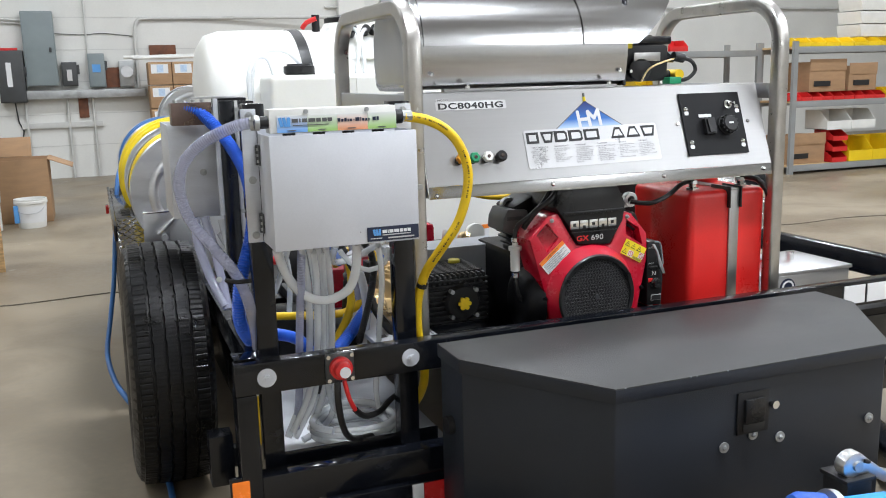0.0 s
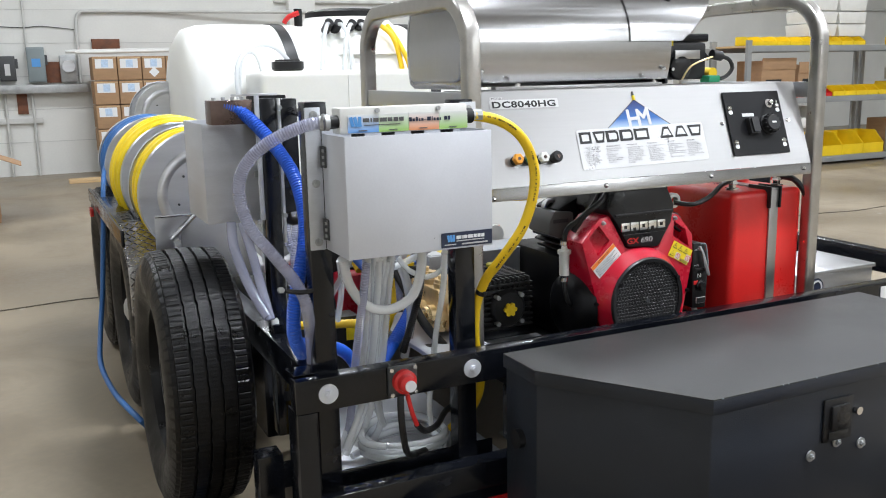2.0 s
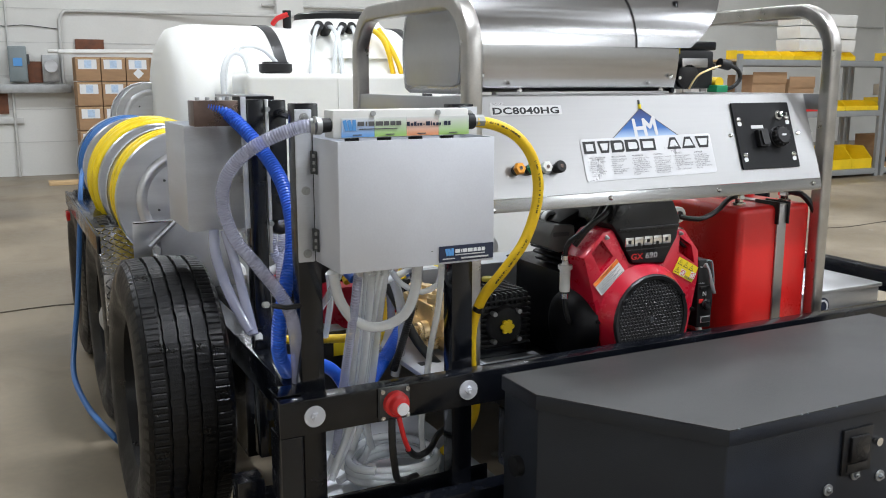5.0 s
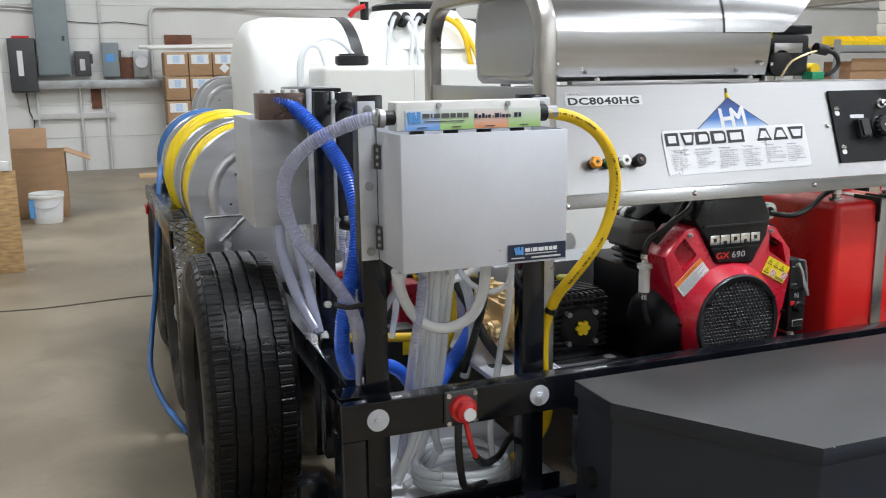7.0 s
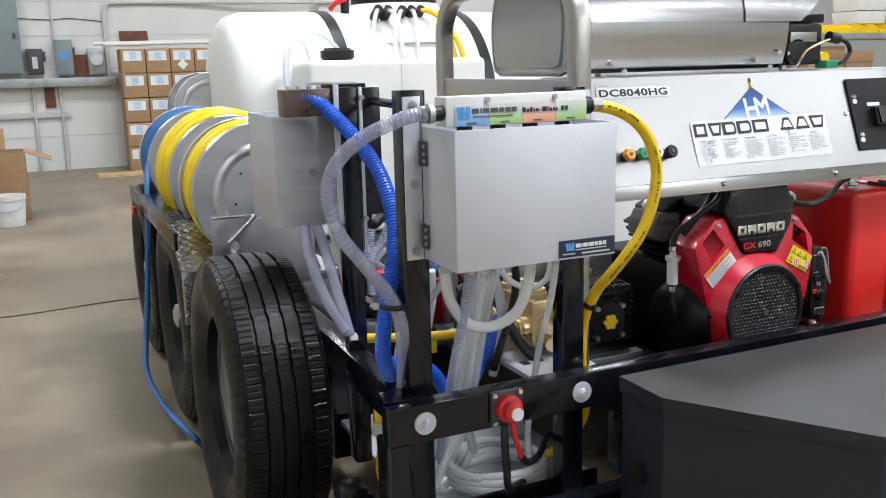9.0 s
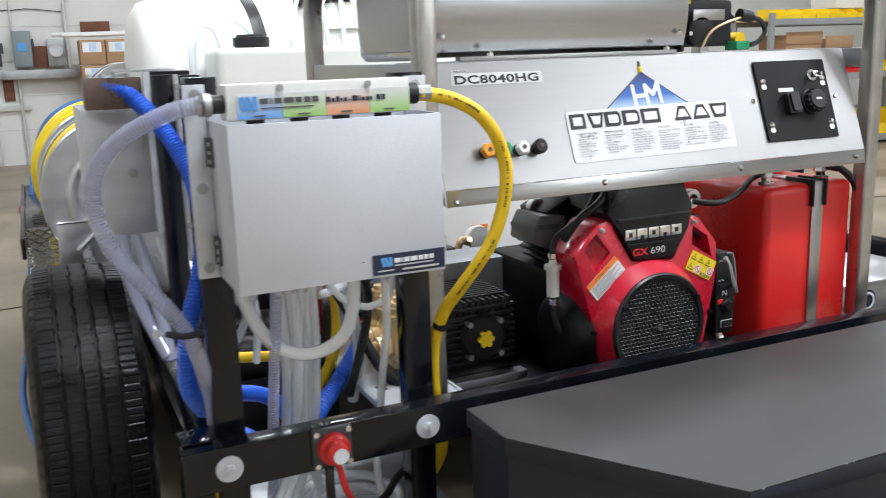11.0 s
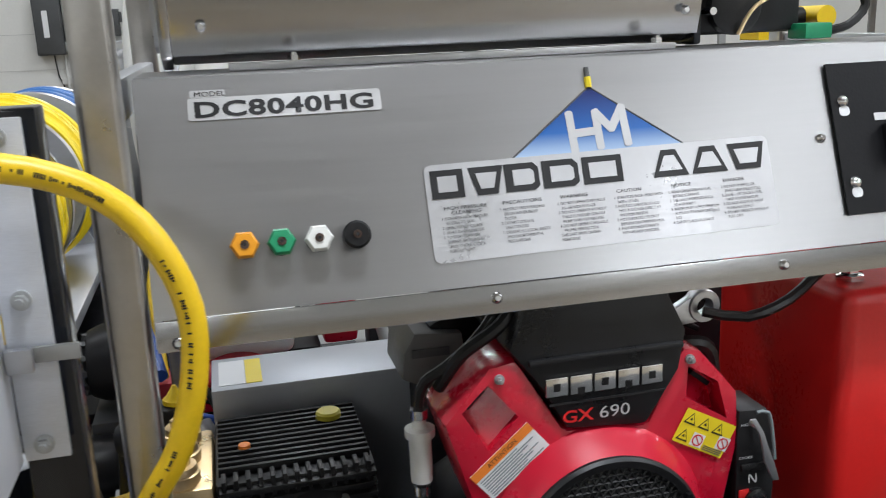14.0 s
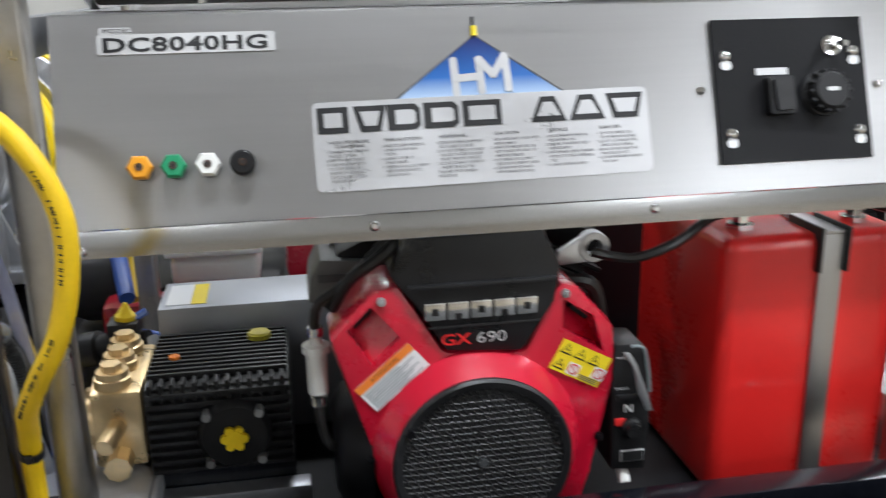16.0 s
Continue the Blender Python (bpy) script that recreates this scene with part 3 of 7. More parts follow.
bins(7.36, 8.03, 1.422, 9, 0.20, 0.24, 0.10, YELLOW_PLASTIC, "yellow")
bins(9.85, 8.03, 1.422, 6, 0.20, 0.24, 0.10, YELLOW_PLASTIC, "yellow")
bins(7.30, 8.03, 0.822, 9, 0.15, 0.24, 0.09, RED_PLASTIC, "red")
bins(8.72, 8.03, 0.822, 5, 0.19, 0.24, 0.12, YELLOW_PLASTIC, "yellow")
bins(7.95, 8.03, 0.102, 1, 0.22, 0.3, 0.12, RED_PLASTIC, "red")
bins(7.95, 8.03, 0.226, 1, 0.22, 0.3, 0.12, RED_PLASTIC, "red")
bins(7.95, 8.03, 0.35, 1, 0.22, 0.3, 0.12, RED_PLASTIC, "red")
bins(8.20, 8.03, 0.102, 4, 0.36, 0.4, 0.27, YELLOW_PLASTIC, "large yellow")
bins(7.85, 8.03, 0.48, 2, 0.36, 0.35, 0.22, WHITE_PLASTIC, "white")
bins(9.85, 8.03, 0.822, 3, 0.36, 0.35, 0.15, YELLOW_PLASTIC, "large yellow")
bins(10.3, 8.03, 1.0, 2, 0.2, 0.3, 0.2, GREEN_PLASTIC, "green")
bins(9.95, 8.03, 1.0, 1, 0.3, 0.3, 0.14, WHITE_PLASTIC, "white")
bins(5.5, 8.47, 1.402, 3, 0.24, 0.25, 0.12, RED_PLASTIC, "red")
bins(5.6, 8.47, 0.93, 1, 0.3, 0.3, 0.17, YELLOW_PLASTIC, "yellow")
for x0, x1, z0, z1 in ((7.62, 8.15, 0.915, 1.25), (8.2, 8.62, 0.915, 1.2), (7.35, 7.9, 0.102, 0.42), (9.9, 10.5, 0.102, 0.5)):
    cx = thing("parts_carton", ((x0 + x1) / 2, 8.25, z0), "brown cardboard parts carton on a shelf", "carton", "parts cartons")
    part("body", B(x0, x1, 8.1, 8.5, z0, z1, 0.005), CARD, cx)
    part("flap", B(x0, x1, 8.09, 8.099, z1 - 0.1, z1 + 0.03, 0.001), CARD, cx)
    part("print_bar", B(x0 + 0.06, x0 + 0.3, 8.086, 8.0895, z0 + 0.06, z0 + 0.12, 0), INK, cx)
# white tubs stacked at the far end of the top shelf
for i in range(2):
    for k in range(3):
        single("white_tub", prism(bmesh.new(), [(8.45 + i * 0.5, 1.53 + k * 0.15), (8.88 + i * 0.5, 1.53 + k * 0.15), (8.91 + i * 0.5, 1.67 + k * 0.15), (8.42 + i * 0.5, 1.67 + k * 0.15)], "y", 8.2, 8.56, 0.01),
               WHITE_PLASTIC, "white plastic tub stacked on the top shelf", "tub", "white tubs")
single("bench_grinder", B(6.7, 6.9, 8.55, 8.8, 0.622, 0.8, 0.02), DARK_ENAMEL, "dark metal tool on a shelf", "tool")
single("conduit", R((-6.8 + 10, 12.76, 2.2), (15.7, 12.76, 2.2), 0.02, 8), CONDUIT, "painted conduit along the wall", "conduit", "wall conduits")
single("conduit", R((8.9, 12.74, 1.3), (8.9, 12.74, 5.2), 0.02, 8), CONDUIT, "painted conduit up the wall", "conduit", "wall conduits")

# the hall as laid out above is a little too large: bring it in round the start of the walk, which sets the floor at 0.064 m
HALL_SCALE = Matrix.Translation((0, 0.3, 1.2)) @ Matrix.Scale(0.947, 4) @ Matrix.Translation((0, -0.3, -1.2))
for ob in list(scene.objects):
    if ob.parent is None and ob.type != "CAMERA":
        ob.matrix_basis = HALL_SCALE @ ob.matrix_basis



# ---- trailer ----
def wheel_group():
    """Tyre and rim round an axle along x, centred on the origin."""
    R0, half = 0.362, 0.112
    prof = []
    ribs = [(-0.090, -0.056), (-0.049, -0.020), (-0.014, 0.014), (0.020, 0.049), (0.056, 0.090)]
    prof += [(-0.055, 0.20), (-0.085, 0.205), (-0.108, 0.245), (-0.114, 0.285), (-0.110, 0.318), (-0.100, 0.344)]
    for a, b in ribs:
        prof += [(a, R0 - 0.012), (a + 0.001, R0 - 0.0005 - 0.6 * a * a), (b - 0.001, R0 - 0.0005 - 0.6 * b * b), (b, R0 - 0.012)]
    prof += [(0.100, 0.344), (0.110, 0.318), (0.114, 0.285), (0.108, 0.245), (0.085, 0.205), (0.055, 0.20)]
    n = 720
    m = bmesh.new()
    rings = []
    for i in range(n):
        a = 2 * math.pi * i / n
        ring = []
        for k, (x, r) in enumerate(prof):
            cut, wob = 0.0, 0.0
            rib, at = (k - 6) // 4, (k - 6) % 4
            if 6 <= k < 26:
                if at in (1, 2):
                    if rib in (0, 4) and i % 5 == 0 and at == (1 if rib == 4 else 2):
                        cut = 0.0022
                    elif rib in (0, 4) and i % 10 == 5:
                        cut = 0.0016
                    elif rib in (1, 3) and (i + 2 * at) % 6 == 0:
                        cut = 0.0014
                    elif rib == 2 and (i + 3 * at) % 8 == 0:
                        cut = 0.0012
                side = -1 if at < 2 else 1
                if (rib, side) not in ((0, -1), (4, 1)):
                    wob = 0.0007 * (1 if i % 12 < 6 else -1) + 0.0006 * math.sin(i * 2 * math.pi / 24)
            elif k in (5, 26) and i % 10 < 3:
                cut = 0.002
            ring.append(m.verts.new((x + wob, (r - cut) * math.cos(a), (r - cut) * math.sin(a))))
        rings.append(ring)
    for i in range(n):
        p, q = rings[i], rings[(i + 1) % n]
        for k in range(len(prof) - 1):
            m.faces.new((p[k], q[k], q[k + 1], p[k + 1]))
    rim = bmesh.new()
    lathe(rim, (-0.058, 0, 0), (0.085, 0, 0), [(0, 0.19), (0, 0.207), (0.05, 0.207), (0.2, 0.19), (0.8, 0.19), (0.95, 0.207), (1, 0.207), (1, 0.19)], 48, False)
    lathe(rim, (-0.05, 0, 0), (-0.03, 0, 0), [(0, 0.05), (0, 0.19), (1, 0.19), (1, 0.05)], 48, False)
    hub = bmesh.new()
    lathe(hub, (-0.10, 0, 0), (0.08, 0, 0), [(0, 0.02), (0.05, 0.04), (0.3, 0.045), (0.32, 0.07), (1, 0.07)], 24)
    for k in range(6):
        a = k * math.pi / 3
        rod(hub, (-0.07, 0.07 * math.cos(a), 0.07 * math.sin(a)), (-0.045, 0.07 * math.cos(a), 0.07 * math.sin(a)), 0.010, 6)
    return mesh_of("tyre", m, RUBBER, 30), mesh_of("rim", rim, GALV), mesh_of("hub", hub, STEEL_DULL)


trailer = thing("trailer", (1.3, 3.6, 0), "black painted steel equipment trailer with tandem wheels", "trailer")
part("front_rail", B(0.245, 2.47, 1.97, 2.012, 0.495, 0.570, 0.004), BLACK_PAINT, trailer)
part("side_rail", B(0.285, 0.335, 2.014, 5.9, 0.495, 0.570, 0.004), BLACK_PAINT, trailer)
part("side_rail", B(2.42, 2.47, 2.022, 5.9, 0.495, 0.570, 0.004), BLACK_PAINT, trailer)
part("rear_rail", B(0.285, 2.47, 5.902, 5.95, 0.495, 0.570, 0.004), BLACK_PAINT, trailer)
part("corner_post", B(0.247, 0.293, 1.972, 2.05, 0.16, 0.494, 0.003), BLACK_PAINT, trailer)
part("corner_plate", B(0.25, 0.30, 2.0, 2.06, 0.571, 0.574, 0.001), BLACK_PAINT, trailer)
part("front_post", B(0.310, 0.358, 2.022, 2.068, 0.20, 1.150, 0.003), BLACK_PAINT, trailer)
part("front_post", B(0.648, 0.698, 2.014, 2.056, 0.294, 1.145, 0.003), BLACK_PAINT, trailer)
part("lower_rail", B(0.293, 2.47, 1.97, 2.02, 0.215, 0.293, 0.004), BLACK_PAINT, trailer)
part("lower_angle", B(0.343, 0.76, 2.05, 2.056, 0.25, 0.311, 0.001), BLACK_PAINT, trailer)
part("floor_plate", B(0.376, 0.80, 2.058, 2.70, 0.246, 0.260, 0.001), SHEET, trailer, "bare grey steel floor plate")
part("deck", B(0.803, 2.418, 2.023, 5.9, 0.440, 0.462, 0.002), BLACK_PLATE, trailer)
part("deck", B(0.337, 0.80, 3.003, 5.9, 0.440, 0.462, 0.002), BLACK_PLATE, trailer)
part("cross_member", B(0.803, 2.418, 2.025, 2.075, 0.296, 0.438, 0.003), BLACK_PAINT, trailer)
# left rail made extra deep: its black stands in for shadow under the trailer
part("inner_rail", B(0.36, 0.42, 2.72, 5.9, 0.14, 0.438, 0.004), BLACK_PAINT, trailer)
part("inner_rail", B(2.22, 2.30, 2.1, 5.9, 0.16, 0.26, 0.004), BLACK_PAINT, trailer)
part("reflector_tab", B(0.218, 0.2465, 1.972, 1.985, 0.16, 0.30, 0.002), BLACK_PAINT, trailer)
part("reflector", B(0.222, 0.262, 1.966, 1.9715, 0.18, 0.292, 0.002), REFLECT_ORANGE, trailer, "orange marker reflector")
part("white_reflector", B(0.652, 0.681, 1.9465, 1.9515, 0.16, 0.212, 0.001), LABEL_WHITE, trailer, "white marker tape")
part("red_reflector", B(0.682, 0.80, 1.9465, 1.9515, 0.14, 0.212, 0.002), REFLECT_RED, trailer, "red and white marker tape")
part("step_tube", B(0.192, 0.250, 2.12, 2.18, 0.22, 0.350, 0.004), BLACK_PAINT, trailer)
part("step_arm", B(0.2505, 0.30, 2.13, 2.17, 0.26, 0.31, 0.003), BLACK_PAINT, trailer)
for y in (3.44, 4.26):
    part("axle", R((0.15, y, 0.41), (2.6, y, 0.41), 0.026, 12), BLACK_PAINT, trailer)
tyre_me, rim_me, hub_me = wheel_group()
for me in (tyre_me, rim_me, hub_me):
    me.transform(Matrix.Scale(0.956, 4))
spare = thing("spare_wheel", (0.13, 2.62, 0.064), "spare trailer wheel with a worn black tyre leaning against the trailer", "wheel")


def wheel_at(owner, m):
    t = new("tyre", tyre_me)
    t.parent, t.matrix_parent_inverse = owner, Matrix.Translation(-Vector(owner.location))
    t.matrix_basis = m
    for nm, me in (("rim", rim_me), ("hub", hub_me)):
        if owner is spare and nm == "hub":
            continue
        o = new(nm, me)
        o.parent = t


wheel_at(spare, pose(0.135, 2.62, 0.411, 0, 1.0, 0))
for x, turn in ((0.150, 0), (2.60, 180)):
    for y in (3.44, 4.26):
        wheel_at(trailer, pose(x, y, 0.41, 31 * y, 0, turn))
# chequer plate fenders over the wheels
def chequer(bm, w, h, m):
    """A raised diamond pattern on a sheet w wide and h long, laid by m."""
    box(bm, 0, w, 0, h, -0.004, 0.0, 0.001, m)
    for i in range(int(w / 0.016)):
        for k in range(int(h / 0.018)):
            turn = Matrix.Rotation(radians(45 if (i + k) % 2 else -45), 4, "Z")
            box(bm, -0.009, 0.009, -0.0025, 0.0025, -0.001, 0.0025, 0.001, m @ Matrix.Translation((0.010 + i * 0.016, 0.010 + k * 0.018, 0)) @ turn, 1)
    return bm


for x0, x1, rim_x in ((0.044, 0.22, 0.032), (2.535, 2.711, 2.7115)):
    part("fender", B(x0, x1, 3.304, 4.32, 0.726, 0.739, 0.004), BLACK_PAINT, trailer)
    part("fender_edge", B(rim_x, rim_x + 0.0115, 3.10, 4.32, 0.69, 0.744, 0.003), BLACK_PAINT, trailer)
    part("chequer_plate", chequer(bmesh.new(), x1 - x0, 0.238, Matrix.Translation((x0, 3.092, 0.628)) @ Matrix.Rotation(radians(27.5), 4, "X")), STEEL_DRUM, trailer, "bright chequer plate")
    part("chequer_plate", chequer(bmesh.new(), x1 - x0, 0.155, Matrix.Translation((x0, 3.087, 0.474)) @ Matrix.Rotation(radians(90), 4, "X")), STEEL_DRUM, trailer, "bright chequer plate")
    part("fender_lip", B(x0 + 0.02, x1, 3.066, 3.084, 0.470, 0.474, 0.001), STEEL_DULL, trailer)
    part("marker_lamp", B(rim_x - 0.014 if x0 < 1 else rim_x + 0.012, rim_x - 0.001 if x0 < 1 else rim_x + 0.025, 4.10, 4.17, 0.65, 0.685, 0.004), REFLECT_RED, trailer, "small red marker lamp")
for x in (0.317, 0.665):
    m = bmesh.new()
    bolt(m, (x, 1.970, 0.533), (0, -1, 0), 0.009, 0.007, 0.022)
    part("bolt", m, ALU_GREY, trailer, "galvanised bolt on a wide washer")
for x0, x1 in ((2.02, 2.10), (2.11, 2.24)):
    part("sticker", B(x0, x1, 1.967, 1.9695, 0.505, 0.56, 0), LABEL_WHITE, trailer, "white information sticker")
# tongue
m = bmesh.new()
prism(m, [(0.45, 1.95), (0.53, 1.95), (1.29, 0.30), (1.21, 0.30)], "z", 0.085, 0.185, 0.003)
part("tongue_beam", m, BLACK_PAINT, trailer)
m = bmesh.new()
prism(m, [(2.11, 1.95), (2.03, 1.95), (1.31, 0.30), (1.39, 0.30)], "z", 0.085, 0.185, 0.003)
part("tongue_beam", m, BLACK_PAINT, trailer)
part("tongue_riser", B(0.44, 2.12, 1.952, 2.02, 0.09, 0.214, 0.003), BLACK_PAINT, trailer)


# ---- tool box on the tongue ----
def tool_box():
    tb = thing("tool_box", (1.28, 1.7, 0.187), "black textured steel trapezoid tool box on the trailer tongue", "tool box")
    def shape(o):
        return [(0.712 - o, 1.905), (0.712 - o, 1.77 - o * 0.5), (0.92 - o * 0.6, 1.458 - o), (1.64 + o * 0.6, 1.458 - o), (1.848 + o, 1.77 - o * 0.5), (1.848 + o, 1.905)]
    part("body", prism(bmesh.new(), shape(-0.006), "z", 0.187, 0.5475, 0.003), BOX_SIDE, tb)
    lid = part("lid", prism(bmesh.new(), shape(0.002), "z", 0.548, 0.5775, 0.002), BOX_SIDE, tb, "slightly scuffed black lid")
    # thin sheet whose paler black holds the light falling on the top
    part("lid_top_lit", prism(bmesh.new(), shape(0.0015), "z", 0.5777, 0.580, 0.0008), BOX_TOP_LIT, lid)
    rnd = random.Random(3)
    for k in range(6):
        x = rnd.uniform(0.93, 1.63)
        part("edge_scuff", B(x, x + rnd.uniform(0.001, 0.004), 1.4545, 1.4565, 0.5785, 0.5802, 0), GREY_ENAMEL, lid)
    la = part("latch", B(1.222, 1.305, 1.458, 1.463, 0.428, 0.522, 0.002), BLACK_PLASTIC, tb)
    part("latch_paddle", B(1.238, 1.290, 1.450, 1.4575, 0.455, 0.508, 0.003), BLACK_COVER, la)
    part("latch_slot", B(1.236, 1.292, 1.4555, 1.4578, 0.434, 0.450, 0.001), INK, la)
    part("lock", R((1.315, 1.463, 0.487), (1.315, 1.448, 0.487), 0.009, 16), CHROME, tb)
    for x, z in ((1.192, 0.406), (1.267, 0.423), (1.341, 0.405), (1.596, 0.406)):
        m = bmesh.new()
        bolt(m, (x, 1.4625, z), (0, -1, 0), 0.006, 0.005, 0.012)
        part("bolt", m, GALV, tb)
    part("side_latch", R((0.703, 1.84, 0.40), (0.719, 1.84, 0.40), 0.022, 16), BLACK_PLASTIC, tb)


tool_box()


# ---- pressure washer skid ----
def hoop(x, yf, yb, top, foot):
    h = thing("skid_hoop", (x, (yf + yb) / 2, foot), "bent stainless steel tube hoop of the washer skid", "tube frame", "skid hoops")
    pts = [(x, yf, foot), (x, yf, 0.8), (x, yf, top - 0.16)]
    for k in range(1, 7):
        a = radians(90 * k / 7)
        pts.append((x, yf + 0.12 * (1 - math.cos(a)), top - 0.12 + 0.12 * math.sin(a)))
    pts.append((x, yf + 0.14, top))
    pts.append((x, yb - 0.14, top))
    for k in range(1, 7):
        a = radians(90 * k / 7)
        pts.append((x, yb - 0.12 * (1 - math.sin(a)), top - 0.12 + 0.12 * math.cos(a)))
    pts += [(x, yb, top - 0.16), (x, yb, 0.8), (x, yb, foot)]
    part("tube", square_tube(bmesh.new(), pts, 0.0195, 0.0065), TUBE_STEEL, h)
    part("cross_bar", B(x - 0.012, x + 0.012, yf + 0.02, yb - 0.02, 1.112, 1.156, 0.003), STEEL_DULL, h)
    part("foot_plate", B(x - 0.04, x + 0.04, yf - 0.04, yf + 0.05, foot - 0.006, foot + 0.002, 0.001), TUBE_STEEL, h)
    return h


hoop(0.739, 2.10, 2.765, 1.372, 0.468)
hoop(1.868, 2.11, 2.70, 1.385, 0.468)

# slope of the control panel: s runs up the sheet, off stands out from it
SY, SZ = 0.3387, 0.9409


def on_panel(x, s, off=0.0):
    return Vector((x, 2.085 + SY * s - SZ * off, 0.94 + SZ * s + SY * off))


def panel_matrix(x, s, off=0.0, turn=0.0):
    """Local x along the panel, y up the sheet, z out of it."""
    p = on_panel(x, s, off)
    m = Matrix(((1, 0, 0, p.x), (0, SY, -SZ, p.y), (0, SZ, SY, p.z), (0, 0, 0, 1)))
    return m @ Matrix.Rotation(radians(turn), 4, "Z")


def flat(x0, x1, s0, s1, off, thick=0.0006, turn=0.0, round_=0.0):
    m = bmesh.new()
    cx, cs = (x0 + x1) / 2, (s0 + s1) / 2
    w, h = (x1 - x0) / 2, (s1 - s0) / 2
    if round_:
        out = []
        for qx, qy, a0 in ((w - round_, h - round_, 0), (-w + round_, h - round_, 90), (-w + round_, -h + round_, 180), (w - round_, -h + round_, 270)):
            for k in range(5):
                a = radians(a0 + 22.5 * k)
                out.append((qx + round_ * math.cos(a), qy + round_ * math.sin(a)))
    else:
        out = [(-w, -h), (w, -h), (w, h), (-w, h)]
    prism(m, out, "z", 0, thick)
    bmesh.ops.transform(m, matrix=panel_matrix(cx, cs, off, turn), verts=m.verts)
    return m


def control_panel():
    cp = thing("control_panel", (1.3, 2.15, 0.897), "brushed stainless control panel with stickers and switches", "control panel")
    x0, x1 = 0.765, 1.828
    sheet = bmesh.new()
    sec = [(2.0808, 0.9288), (2.163, 1.1555), (2.166, 1.1575), (2.30, 1.1575)]
    inner = [(2.30, 1.1555), (2.167, 1.1555), (2.1645, 1.153), (2.083, 0.9280)]
    prism(sheet, sec + inner, "x", x0, x1)
    part("sheet", sheet, STEEL, cp, smooth=25)
    lip = bmesh.new()
    prism(lip, [(2.0762, 0.897), (2.0803, 0.9275), (2.0823, 0.9275), (2.0782, 0.897)], "x", x0, x1, 0.0006)
    part("lower_flange", lip, STEEL_DRUM, cp, "bright folded lower edge")
    for x in (x0 - 0.0015, x1):
        cheek = bmesh.new()
        prism(cheek, [(2.081, 0.9), (2.165, 1.156), (2.30, 1.156), (2.30, 0.9)], "x", x, x + 0.0015)
        part("end_plate", cheek, STEEL, cp, smooth=0)
    for x, z in ((0.785, 0.905), (1.112, 0.914), (1.458, 0.914), (1.80, 0.914)):
        m = bmesh.new()
        lathe(m, (x, 2.0785, z), (x, 2.073, z + 0.001), [(0, 0.0065), (0.5, 0.0058), (1, 0.003)], 14)
        part("screw", m, CHROME, cp)
    for x in (1.53, 1.773):
        p = on_panel(x, 0.117)
        m = bmesh.new()
        lathe(m, p, p + Vector((0, -SZ, SY)) * 0.005, [(0, 0.0065), (0.5, 0.0058), (1, 0.003)], 14)
        part("screw", m, CHROME, cp)
    # model sticker
    s = part("model_sticker", flat(0.815, 1.012, 0.184, 0.207, 0.0004, 0.0005, 0, 0.003), LABEL_SILVER, cp, "pale sticker with black lettering")
    part("sticker_tab", flat(0.818, 0.853, 0.2072, 0.215, 0.0004, 0.0005, 0, 0.002), LABEL_SILVER, s)
    text_mesh("DC8040HG", 0.0222, panel_matrix(0.820, 0.1872, 0.0014), INK, "lettering", s, squash=1.62, bold=0.0007, space=1.06)
    text_mesh("MODEL", 0.0072, panel_matrix(0.822, 0.2085, 0.0014), INK, "lettering", s, squash=1.3)
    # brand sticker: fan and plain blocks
    fan = bmesh.new()
    pts = [on_panel(1.136, 0.110, 0.0004), on_panel(1.366, 0.112, 0.0004), on_panel(1.247, 0.194, 0.0004)]
    lo = [fan.verts.new(p) for p in pts]
    hi = [fan.verts.new(p + Vector((0, -SZ, SY)) * 0.0005) for p in pts]
    fan.faces.new(hi)
    fan.faces.new(lo[::-1])
    for i in range(3):
        fan.faces.new((lo[i], lo[(i + 1) % 3], hi[(i + 1) % 3], hi[i]))
    f = part("fan_emblem", fan, BLUE_FADE, cp, "blue printed fan emblem")
    for (xa, sa), (xb, sb) in (((1.136, 0.112), (1.247, 0.195)), ((1.247, 0.195), (1.366, 0.114))):
        part("fan_edge", R(on_panel(xa, sa, 0.0006), on_panel(xb, sb, 0.0006), 0.001, 6), INK_GREY, f)
    for lift, ((xa, sa), (xb, sb)) in enumerate((((1.219, 0.166), (1.221, 0.124)), ((1.250, 0.166), (1.252, 0.126)), ((1.221, 0.143), (1.251, 0.145)),
                               ((1.250, 0.166), (1.267, 0.146)), ((1.267, 0.146), (1.282, 0.170)), ((1.282, 0.170), (1.285, 0.128)))):
        d = Vector((xb - xa, sb - sa, 0)).normalized()
        nn = Vector((-d.y, d.x, 0)) * 0.0046
        e = d * 0.003
        st = bmesh.new()
        p0, p1 = Vector((xa, sa, 0)), Vector((xb, sb, 0))
        prism(st, [tuple(q)[:2] for q in (p0 - e + nn * 0.5, p0 - e * 0.4 + nn, p1 + e * 0.4 + nn, p1 + e + nn * 0.5, p1 + e - nn * 0.5, p1 + e * 0.4 - nn, p0 - e * 0.4 - nn, p0 - e - nn * 0.5)], "z", 0.0010, 0.0013 + 0.0001 * lift)
        bmesh.ops.transform(st, matrix=panel_matrix(0, 0), verts=st.verts)
        part("stroke", st, LABEL_SILVER, f)
    part("printed_tip", R(on_panel(1.247, 0.194, 0.0006), on_panel(1.247, 0.206, 0.0006), 0.004, 8), LABEL_YELLOW, f)
    part("printed_tip", R(on_panel(1.247, 0.206, 0.0006), on_panel(1.247, 0.217, 0.0006), 0.003, 8), INK_GREY, f)
    turn = 0.7
